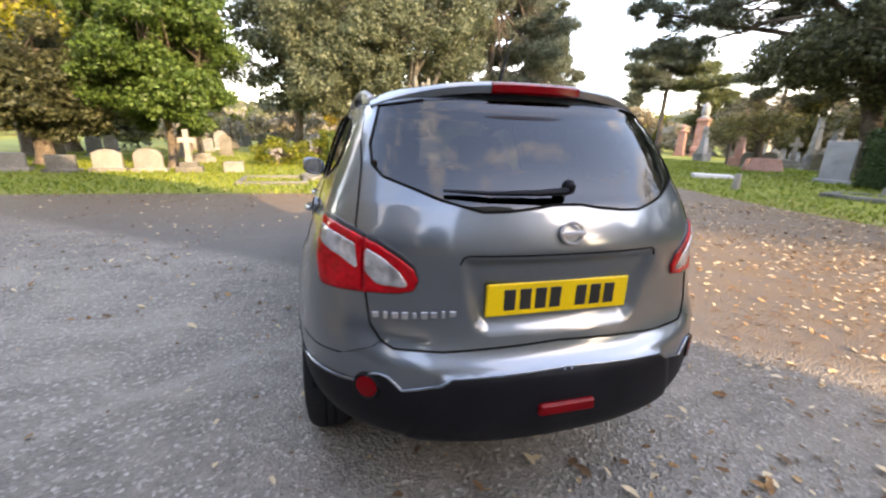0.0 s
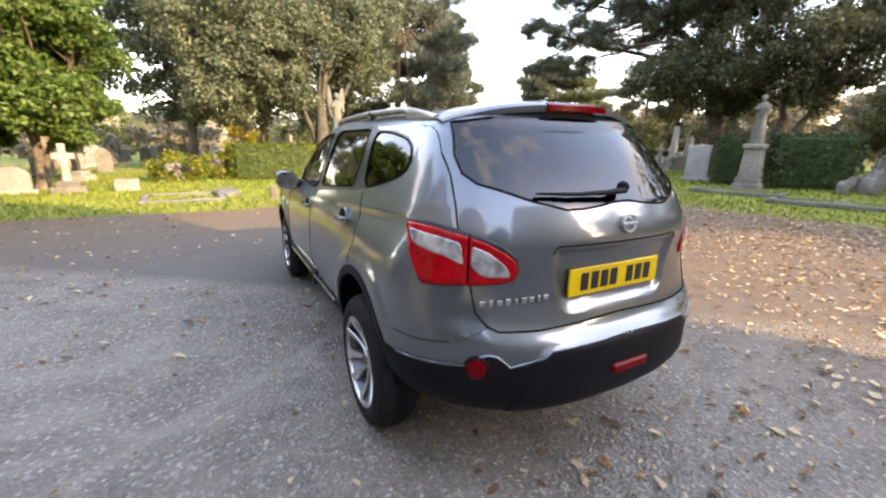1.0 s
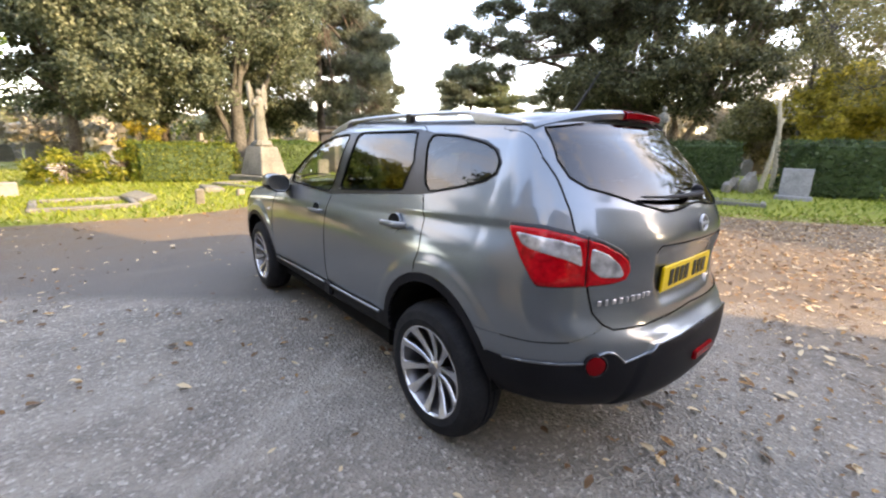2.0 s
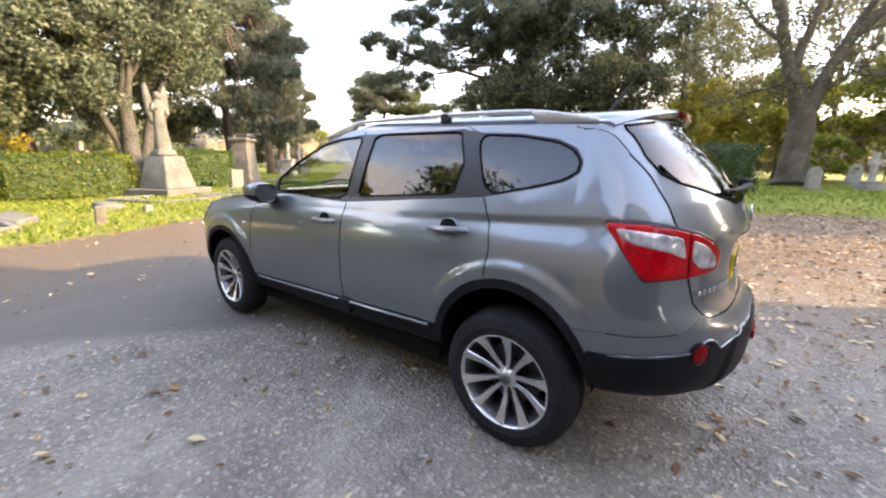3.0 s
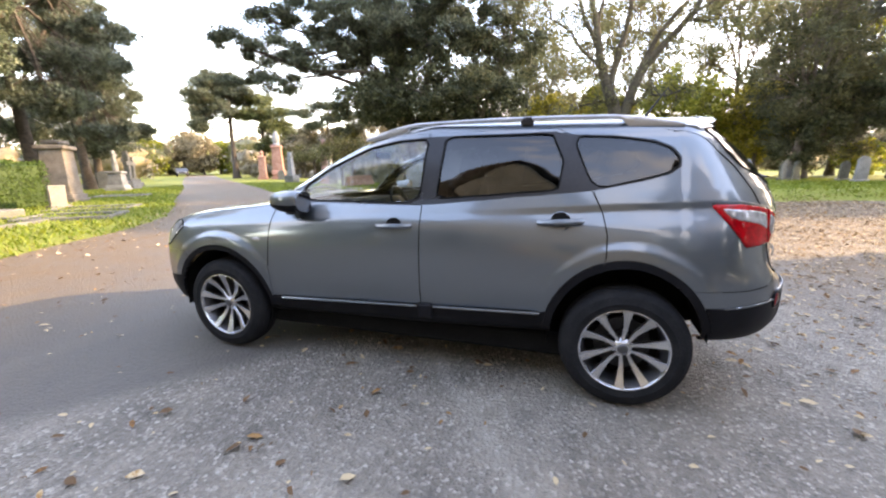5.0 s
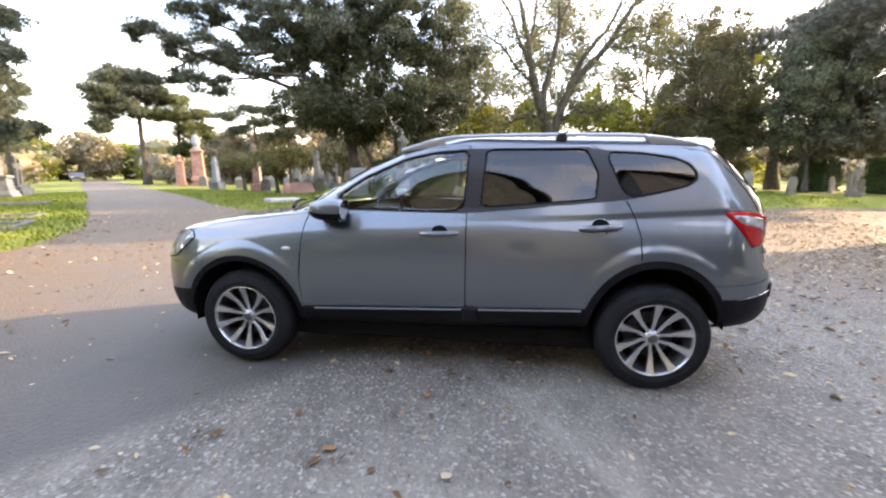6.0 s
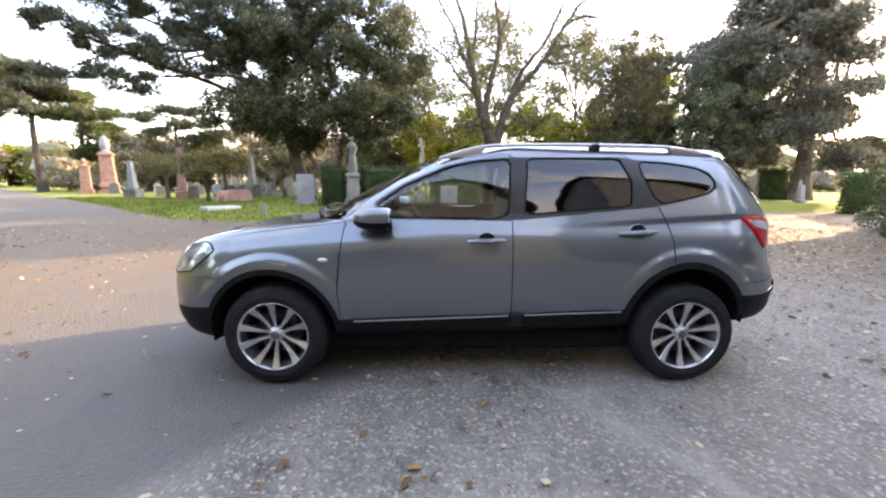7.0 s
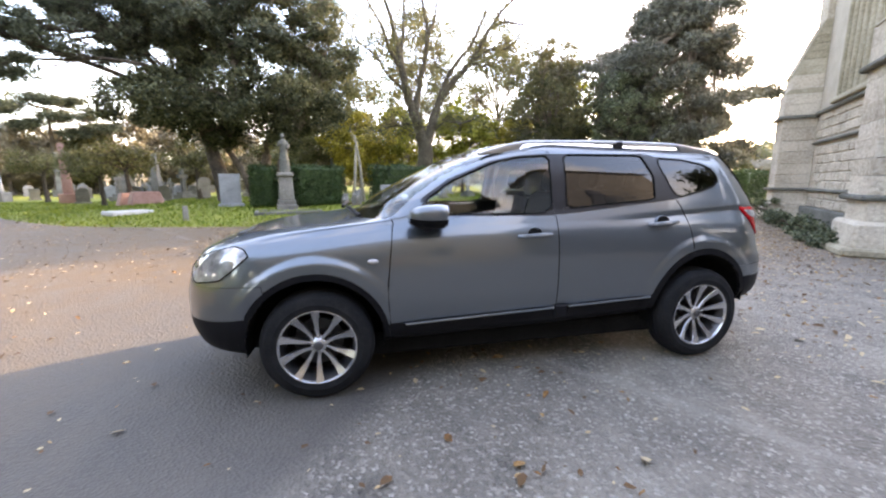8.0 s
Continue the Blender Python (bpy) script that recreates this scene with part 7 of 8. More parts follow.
# tan trees closing the view over the eastern graves
RT = random.Random(29)
for k in range(9):
    a, d = radians(10.0 + 3.1 * k), RT.uniform(50, 60)
    x, y, h = -3.4 + d * math.cos(a), 2.0 + d * math.sin(a), RT.uniform(6.0, 8.5)
    tree("autumn_tree", "tan autumn tree beyond the graves", (x, y), (0, 0, h * 0.4), 0.16, ring_lobes(h * 0.42, h * 0.2, h * 0.9, 9, h * 0.17, 13, RT), LEAF_RUST if k % 3 else LEAF_SPARSE, BARK, 190 + k, 0.13, "tuft", 80, clump=0.8)
# shrubs closing the middle distance
RB = random.Random(63)
for k in range(40):
    if k < 15:
        x, y = RB.uniform(-16, 9), RB.uniform(31, 44)
    elif k < 28:
        x, y = RB.uniform(24, 46), RB.uniform(12, 40)
        far = RB.uniform(50, 60) / math.hypot(x, y)
        x, y = x * max(1, far), y * max(1, far)
    else:
        x, y = RB.uniform(27, 42), RB.uniform(-26, 12)
    if float(poly_sd(ROAD_EDGE, np.array([x]), np.array([y]))[0]) < 2.5:
        continue
    h = RB.uniform(2.2, 4.6)
    mt, lab = RB.choice(((LEAF_RUST, "rusty brown autumn shrub beyond the graves"), (LEAF_SPARSE, "olive brown shrub beyond the graves"), (LEAF_LIME, "yellow-green shrub beyond the graves"), (LEAF_RUST, "tan autumn shrub beyond the graves")))
    bush("shrub", lab, (x, y), h * 0.75, h * 0.75, h, mt, 400 + k, 30, 34, 0.125, 0.62, "shrub")


def far_woods():
    """Scrub and treetops closing the view, too far to tell apart."""
    rng = np.random.default_rng(77)
    for nm, lab, mt, n, r0, r1, h0, h1, s in (("scrub", "rusty brown autumn scrub far beyond the graves", LEAF_RUST, 270, 52, 80, 2.0, 5.5, 0.20),
                                              ("woods", "hazy olive woods closing the horizon", LEAF_SPARSE, 250, 80, 125, 5, 11, 0.36),
                                              ("woods", "dark distant evergreens on the horizon", LEAF_HOLM, 90, 80, 125, 6, 13, 0.36)):
        a = rng.uniform(-math.pi, math.pi, n)
        rr = rng.uniform(r0, r1, n)
        c = np.stack([rr * np.cos(a), rr * np.sin(a), np.zeros(n)], 1)
        hh = rng.uniform(h0, h1, n)
        keep = np.array([poly_sd(ROAD_EDGE, np.array([p[0]]), np.array([p[1]]))[0] > 3 for p in c])
        c, hh = c[keep], hh[keep]
        c[:, 2] = hh * 0.45
        rad = np.stack([hh * 0.8, hh * 0.8, hh * 0.55], 1)
        v, f = leaf_cloud(c, rad, np.full(len(c), 190), s, rng, "tuft")
        # woody hearts that close the gaps
        g = Geo()
        for i, (p, q) in enumerate(zip(c, rad)):
            g.blob(tuple(p), tuple(q * 0.52), 9, 6, 0.9, i)
        hv, hf = np.array(g.v), np.array(g.f)
        tri = np.concatenate([hf[:, [0, 1, 2]], hf[:, [0, 2, 3]]]) + len(v)
        v, f = np.concatenate([v, hv]), np.concatenate([f, tri])
        me = fast_mesh(nm, v, f, mt)
        tagged(new(nm, me), lab, "woods", kind="stuff")


far_woods()


# ---- graves and monuments ----
def headstone(w, h, t, top, mat, name="headstone"):
    """The outline of an upright stone on its plinth, as two meshes."""
    if top == "round":
        poly = [(-w / 2, 0), (w / 2, 0)] + [(w / 2 * math.cos(math.pi * k / 12), h - w / 2 * 0.7 + w / 2 * 0.7 * math.sin(math.pi * k / 12)) for k in range(13)]
    elif top == "point":
        poly = [(-w / 2, 0), (w / 2, 0), (w / 2, h * 0.72), (w * 0.3, h * 0.88), (0, h), (-w * 0.3, h * 0.88), (-w / 2, h * 0.72)]
    elif top == "shoulder":
        poly = [(-w / 2, 0), (w / 2, 0), (w / 2, h * 0.82), (w * 0.36, h * 0.86), (w * 0.26, h * 0.95), (0, h), (-w * 0.26, h * 0.95), (-w * 0.36, h * 0.86), (-w / 2, h * 0.82)]
    else:
        poly = [(-w / 2, 0), (w / 2, 0), (w / 2, h), (-w / 2, h)]
    return mesh_of("slab", Geo().prism(poly, t, None, 0.02), mat, 30), mesh_of("plinth", Geo().box((0, 0, 0.05), (w * 1.25, t * 2.4, 0.16), ch=0.02), mat, 30)


KINDS = {}


def place_stone(x, y, w, h, top="round", mat=None, rz=0.0, t=0.11, lean=0.0, label="weathered pale rounded headstone on the lawn", group="gravestones"):
    mat = mat or STONE_PALE
    key = (round(w, 2), round(h, 2), top, mat.name)
    if key not in KINDS:
        KINDS[key] = headstone(w, h, t, top, mat)
    slab, plinth = KINDS[key]
    ob = thing("gravestone", label, "gravestone", group, m=pose(x, y, land_at(x, y) - 0.02, lean, 0, rz))
    part("slab", slab, None, ob, m=pose(0, 0, 0.12))
    part("plinth", plinth, None, ob)
    return ob


def cross(x, y, h, mat, rz=0, label="pale stone cross on a stepped base", lean=0.0):
    ob = thing("cross_monument", label, "gravestone", m=pose(x, y, land_at(x, y) - 0.02, lean, 0, rz))
    k = h / 1.3
    part("base", Geo().box((0, 0, 0.10 * k), (0.72 * k, 0.5 * k, 0.22 * k), ch=0.02).box((0, 0, 0.27 * k), (0.5 * k, 0.36 * k, 0.14 * k), ch=0.02), mat, ob)
    g = Geo().prism([(-0.09 * k, 0.32 * k), (0.09 * k, 0.32 * k), (0.075 * k, 0.92 * k), (0.23 * k, 0.92 * k), (0.23 * k, 1.07 * k), (0.075 * k, 1.07 * k), (0.075 * k, 1.31 * k), (-0.075 * k, 1.31 * k), (-0.075 * k, 1.07 * k), (-0.23 * k, 1.07 * k), (-0.23 * k, 0.92 * k), (-0.075 * k, 0.92 * k)], 0.13 * k, None, 0.012)
    part("shaft", g, mat, ob)
    return ob


def kerb_grave(x, y, w, d, mat, rz=0, label="low stone kerb round a grass grave"):
    ob = thing("kerb_grave", label, "grave", m=pose(x, y, land_at(x, y) - 0.03, 0, 0, rz))
    for cx, cy, sx, sy in ((0, -d / 2, w, 0.14), (0, d / 2, w, 0.14), (-w / 2 + 0.07, 0, 0.14, d - 0.16), (w / 2 - 0.07, 0, 0.14, d - 0.16)):
        part("kerb", Geo().box((cx, cy, 0.045), (sx, sy, 0.13), ch=0.025), mat, ob)
    return ob


def pedestal_parts(ob, w, h, mat, steps=2):
    z = 0.0
    for k in range(steps):
        ww = w * (1.35 - 0.16 * k)
        part("step", Geo().box((0, 0, z + 0.09), (ww, ww, 0.2), ch=0.025), mat, ob)
        z += 0.18
    part("die", Geo().box((0, 0, (z + h - 0.12) / 2), (w, w, h - 0.12 - z), ch=0.03, taper=0.84), mat, ob)
    part("cap", Geo().box((0, 0, h - 0.08), (w * 1.06, w * 1.06, 0.17), ch=0.04), mat, ob)


def robed_figure(h, wings, seed):
    """A robed figure as one plain mesh."""
    g = Geo()
    prof = [(0.30, 0.0), (0.31, 0.10), (0.27, 0.28), (0.23, 0.45), (0.20, 0.58), (0.21, 0.68), (0.23, 0.76), (0.20, 0.83), (0.08, 0.87), (0.065, 0.885)]
    n = 20
    vs, fs = [], []
    for r, z in prof:
        for k in range(n):
            w = 2 * math.pi * k / n
            fold = 1 + 0.07 * math.sin(w * 7 + z * 5) * (z < 0.6)
            vs.append((r * h * 0.5 * fold * math.cos(w) * 0.84, r * h * 0.5 * fold * math.sin(w) * 0.68, z * h))
    fs = [(i * n + k, i * n + (k + 1) % n, (i + 1) * n + (k + 1) % n, (i + 1) * n + k) for i in range(len(prof) - 1) for k in range(n)]
    g.add(vs, fs)
    g.blob((0, -0.01, 0.945 * h), (0.052 * h, 0.06 * h, 0.068 * h), 12, 8)
    g.tube([(0.08 * h, 0, 0.80 * h), (0.12 * h, -0.04 * h, 0.68 * h), (0.08 * h, -0.10 * h, 0.62 * h)], [0.04 * h, 0.035 * h, 0.025 * h], 8)
    g.tube([(-0.08 * h, 0, 0.80 * h), (-0.12 * h, -0.03 * h, 0.70 * h), (-0.07 * h, -0.10 * h, 0.74 * h)], [0.04 * h, 0.035 * h, 0.025 * h], 8)
    if wings:
        for s in (-1, 1):
            poly = [(s * 0.02 * h, 0.60 * h), (s * 0.06 * h, 0.80 * h), (s * 0.11 * h, 1.02 * h), (s * 0.16 * h, 1.14 * h), (s * 0.20 * h, 1.08 * h), (s * 0.21 * h, 0.86 * h), (s * 0.18 * h, 0.64 * h), (s * 0.10 * h, 0.46 * h)]
            g.prism(poly, 0.06 * h, pose(0, 0.09 * h, 0, 0, 0, -18 * s), 0.015 * h)
    return g


# the row of pale stones before the round tree
for x, y, w, h, top in ((-9.96, 13.0, 0.70, 0.44, "flat"), (-8.6, 12.75, 0.72, 0.42, "flat"), (-7.59, 13.15, 0.78, 0.58, "shoulder"), (-6.5, 13.2, 0.80, 0.64, "round")):
    place_stone(x, y, w, h, top, STONE_PALE, 6, 0.16, label="low sunlit pale headstone before evergreens")
cross(-5.25, 12.9, 1.35, STONE_PALE, 8)
blk = thing("grave_block", "low pale rough stone block on the lawn", "gravestone", m=pose(-4.0, 13.1, 0.0, 0, 0, 5))
part("block", Geo().box((0, 0, 0.18), (0.60, 0.4, 0.38), ch=0.03), STONE_PALE, blk)
kerb_grave(-2.4, 10.4, 1.8, 1.6, STONE_MOSSY, 4)
for x, y, h, w in ((-0.32, 9.6, 0.40, 0.2), (0.9, 11.0, 0.2, 0.22)):
    st = thing("marker_stone", "small pale upright marker stone in grass", "gravestone", "marker stones", m=pose(x, y, land_at(x, y) - 0.03, 3, 2, 20 * x))
    part("stone", Geo().box((0, 0, h / 2), (w, w * 0.7, h), ch=0.03, taper=0.9), STONE_PALE, st)
for x, y, s in ((-1.4, 11.0, 0.45), (0.4, 12.2, 0.4)):
    st = thing("broken_stone", "broken mossy slab lying in the grass", "stone", "broken stones", m=pose(x, y, land_at(x, y), 12, 8, 40 * x))
    part("slab", Geo().box((0, 0, 0.07), (s * 1.5, s, 0.2), ch=0.04), STONE_MOSSY, st)

# angel on its stepped pedestal
ang = thing("angel_monument", "tall weathered angel statue on a tapered stone pedestal", "statue", m=pose(3.0, 15.9, land_at(3.0, 15.9) - 0.02, 0, 0, 25))
part("base_step", Geo().box((0, 0, 0.12), (1.9, 1.9, 0.24), ch=0.03), STONE_MOSSY, ang)
part("die", Geo().box((0, 0, 0.78), (1.25, 1.25, 1.12), ch=0.04, taper=0.66), STONE_MOSSY, ang)
part("rock", Geo().blob((0, 0, 1.40), (0.42, 0.40, 0.22), 14, 8, 0.5, 3), STONE_MOSSY, ang)
fig = part("figure", robed_figure(2.0, True, 1), STONE_MOSSY, None, "", 50, m=pose(3.0, 15.9, land_at(3.0, 15.9) + 1.46, 0, 0, 15))
fig.name = "angel_statue"
tagged(fig, "pale stone angel with raised wings on its pedestal", "statue")
kerb_grave(2.5, 14.1, 2.6, 2.2, STONE_MOSSY, 20, "mossy stone kerb before the angel monument")

# statue between the clipped hedges
ped = thing("monument_pedestal", "square pale stone pedestal between clipped hedges", "pedestal", m=pose(13.65, 5.12, land_at(13.65, 5.12) - 0.02, 0, 0, 12))
pedestal_parts(ped, 0.56, 1.42, STONE_PALE)
fig = part("figure", robed_figure(1.5, False, 2), STONE_MOSSY, None, "", 50, m=pose(13.65, 5.12, land_at(13.65, 5.12) + 1.37, 0, 0, -80))
fig.name = "statue"
tagged(fig, "weathered grey robed stone figure on a pedestal", "statue")
kerb_grave(12.6, 4.9, 1.2, 2.2, STONE_MOSSY, 10, "stone kerb grave before the statue")
kerb_grave(12.2, 2.6, 1.0, 2.2, STONE_MOSSY, 12, "stone kerb grave beside the verge")
place_stone(14.6, 7.4, 0.76, 1.20, "flat", STONE_GREY, -75, 0.14, label="tall smooth grey granite headstone on the lawn")
place_stone(13.6, 1.1, 0.70, 0.80, "flat", STONE_GREY, -80, label="square grey headstone near the verge")
for x, y, s in ((14.2, 2.4, 0.34), (14.5, 2.9, 0.26), (13.9, 2.9, 0.22)):
    st = thing("rough_stone", "rough rock-faced grave stone by the hedge", "gravestone", "rough stones", m=pose(x, y, land_at(x, y) - 0.03, 4, 6, x * 50))
    part("stone", Geo().blob((0, 0, s * 0.7), (s * 0.7, s * 0.6, s * 1.2), 12, 8, 0.7, x), STONE_PALE, st)
st = thing("marker_stone", "short white upright post on the verge", "gravestone", "marker stones", m=pose(11.3, 7.9, land_at(11.3, 7.9) - 0.03, 0, 3, 20))
part("stone", Geo().box((0, 0, 0.25), (0.24, 0.18, 0.52), ch=0.03, taper=0.85), STONE_PALE, st)
st = thing("flat_slab", "flat white grave slab set in grass", "gravestone", m=pose(13.1, 10.4, land_at(13.1, 10.4), 0, 0, -40))
part("slab", Geo().box((0, 0, 0.05), (1.3, 0.8, 0.16), ch=0.03), STONE_WHITE, st)
for x, y in ((17.2, 11.6), (17.9, 12.4)):
    st = thing("low_tomb", "low reddish stone tomb on the lawn", "tomb", m=pose(x, y, land_at(x, y) - 0.02, 0, 0, -50))
    part("slab", Geo().box((0, 0, 0.30), (1.3, 0.6, 0.6), ch=0.05, taper=0.8), STONE_RED, st)

# tombs along the drive
for x, y, w, h, mt, lab in ((8.0, 20.4, 0.95, 2.3, STONE_BROWN, "brown sandstone pedestal tomb beside the drive"), (8.9, 22.0, 0.7, 2.6, STONE_BROWN, "tapered dark stone monument beside the drive"),
                            (9.7, 23.6, 0.6, 2.5, STONE_MOSSY, "mossy tapered monument beside the drive"), (14.8, 27.4, 0.8, 1.2, STONE_GREY, "dark granite pedestal beside the drive")):
    tb = thing("tomb", lab, "tomb", "tombs along the drive", m=pose(x, y, land_at(x, y) - 0.02, 0, 2, 35))
    pedestal_parts(tb, w, h, mt)
fig = part("figure", robed_figure(1.5, False, 4), STONE_GREY, None, "", 50, m=pose(14.8, 27.4, land_at(14.8, 27.4) + 1.14, 0, 0, 35))
fig.name = "statue"
tagged(fig, "dark weathered stone figure on a granite pedestal", "statue")
for k, (x, y, h) in enumerate(((16.6, 29.0, 2.3), (17.6, 30.6, 2.6), (19.0, 32.0, 2.2), (10.6, 25.2, 2.2))):
    cross(x, y, h, STONE_PALE, 35, "tall pale stone cross beside the drive", 2)
kerb_grave(4.4, 13.6, 1.6, 2.0, STONE_MOSSY, 40, "mossy kerb grave by the drive verge")
kerb_grave(6.4, 16.0, 1.6, 2.2, STONE_MOSSY, 40, "mossy kerb grave by the drive verge")
kerb_grave(11.0, 21.4, 1.2, 2.0, STONE_PALE, 40, "pale kerb grave by the drive verge")

# pink granite monuments
rm = thing("granite_monument", "tall pink granite monument with an urn", "monument", m=pose(34.9, 31.9, land_at(34.9, 31.9) - 0.02, 0, 0, 30))
pedestal_parts(rm, 1.12, 3.6, STONE_RED, 3)
part("plinth", Geo().box((0, 0, 0.78), (1.36, 1.36, 0.5), ch=0.06, taper=0.9), STONE_RED, rm)
part("cornice", Geo().box((0, 0, 3.66), (0.98, 0.98, 0.14), ch=0.04), STONE_RED, rm)
part("urn", Geo().lathe([(0.0, 3.7), (0.42, 3.7), (0.40, 3.85), (0.28, 3.95), (0.37, 4.25), (0.40, 4.5), (0.32, 4.85), (0.16, 5.15), (0.0, 5.25)], 18), STONE_GREY, rm)
rm = thing("granite_monument", "smaller pink granite pedestal monument", "monument", m=pose(33.7, 33.0, land_at(33.7, 33.0) - 0.02, 0, 0, 30))
pedestal_parts(rm, 0.78, 2.5, STONE_RED, 2)
part("finial", Geo().lathe([(0.0, 2.5), (0.25, 2.5), (0.15, 2.66), (0.22, 2.88), (0.09, 3.1), (0.0, 3.15)], 14), STONE_RED, rm)
for x, y, h, mt in ((24.0, 18.5, 3.4, STONE_RED), (26.5, 15.0, 3.0, STONE_PALE), (31, 19, 3.2, STONE_PALE), (36, 26, 3.6, STONE_PALE), (27, 24, 2.6, STONE_GREY)):
    ob = thing("obelisk", "tall slender stone obelisk among graves", "monument", "obelisks", m=pose(x, y, land_at(x, y) - 0.02, 0, 1, 20 * x))
    part("base", Geo().box((0, 0, 0.3), (0.9, 0.9, 0.6), ch=0.03), mt, ob)
    part("shaft", Geo().box((0, 0, 0.6 + (h - 0.6) / 2), (0.5, 0.5, h - 0.6), ch=0.04, taper=0.55), mt, ob)

# small thin trees among the eastern graves
for k, (x, y, h) in enumerate(((18.0, 12.6, 2.7), (21.5, 15.5, 2.7), (25.5, 20.5, 3.0), (22.0, 11.0, 2.8))):
    tree("small_tree", "small drooping olive tree among graves", (x, y), (0.15, 0.1, h * 0.62), 0.13, [(0.7 * math.cos(j * 2.1), 0.7 * math.sin(j * 2.1), h * (0.72 + 0.05 * j), 0.8, 0.8, 0.35, 12) for j in range(5)], LEAF_SPARSE, BARK_RED, 90 + k, 0.05, "tuft", 60, clump=0.5)

# rows of stones further off
RS = random.Random(41)
KITS = [(0.62, 0.82, "round"), (0.70, 0.95, "shoulder"), (0.55, 0.70, "flat"), (0.60, 1.05, "point"), (0.75, 1.15, "round")]
MATS = [STONE_PALE, STONE_GREY, STONE_PALE, STONE_MOSSY]


def on_lawn(x, y, gap=1.0):
    return float(poly_sd(ROAD_EDGE, np.array([x]), np.array([y]))[0]) > gap


for (x0, x1, y0, y1, n) in ((17, 46, 9, 44, 75), (-12, 7, 17, 40, 46), (16, 30, -24, 1, 26), (10, 34, 30, 52, 14), (23, 46, 5, 25, 70)):
    for _ in range(n):
        x, y = round(RS.uniform(x0, x1) / 1.6) * 1.6 + RS.uniform(-0.3, 0.3), round(RS.uniform(y0, y1) / 2.2) * 2.2 + RS.uniform(-0.3, 0.3)
        if not on_lawn(x, y, 4.5 if x > 12 and y > 12 else 1.0) or math.hypot(x - 14.5, y - 5) < 2.6 or math.hypot(x - 2.5, y - 16) < 2.5 or math.hypot(x - 3.4, y - 20.6) < 1.2:
            continue
        w, h, top = KITS[RS.randrange(5)]
        if RS.random() < (0.40 if x > 23 and y > 4 else 0.14):
            cross(x, y, RS.choice((1.2, 1.5, 1.9)), STONE_PALE, RS.uniform(-60, -20), "weathered pale stone cross among graves", RS.uniform(-3, 3))
        else:
            mt = MATS[RS.randrange(4)]
            place_stone(x, y, w, h, top, mt, RS.uniform(-65, -35) if x > 12 else RS.uniform(-12, 12), lean=RS.uniform(-5, 5),
                        label={"weathered pale stone": "weathered pale headstone among rows of graves", "grey granite": "grey granite headstone among rows of graves"}.get(mt.name, "mossy leaning headstone among rows of graves"))


# a dark car far up the drive
def far_car(x, y, rz):
    c = thing("car", "small dark car standing far up the drive", "car", m=pose(x, y, 0.0, 0, 0, rz))
    body = Geo()
    prof = [(-2.1, 0.35), (-2.15, 0.75), (-1.6, 0.92), (-0.9, 1.38), (0.6, 1.42), (1.35, 0.98), (2.05, 0.82), (2.15, 0.40)]
    body.prism(prof, 1.72, pose(0, 0, 0), 0.10)
    part("body", body, GLOSSBLACK, c)
    part("windscreen", Geo().prism([(0.70, 1.33), (1.26, 1.0), (1.22, 0.99), (0.66, 1.32)], 1.3), GLASS_DARK, c)
    for sx in (-1.3, 1.35):
        for sy in (-0.78, 0.78):
            m = pose(sx, sy, 0.32, 90, 0, 0)
            part("wheel", Geo().lathe([(0.0, -0.1), (0.28, -0.1), (0.32, -0.06), (0.32, 0.06), (0.28, 0.1), (0.0, 0.1)], 18, m), RUBBER, c)
    for sy in (-0.55, 0.55):
        part("headlight", Geo().blob((2.08, sy, 0.68), (0.06, 0.18, 0.08), 8, 6), CLEAR, c)


far_car(50.0, 64.6, 230)


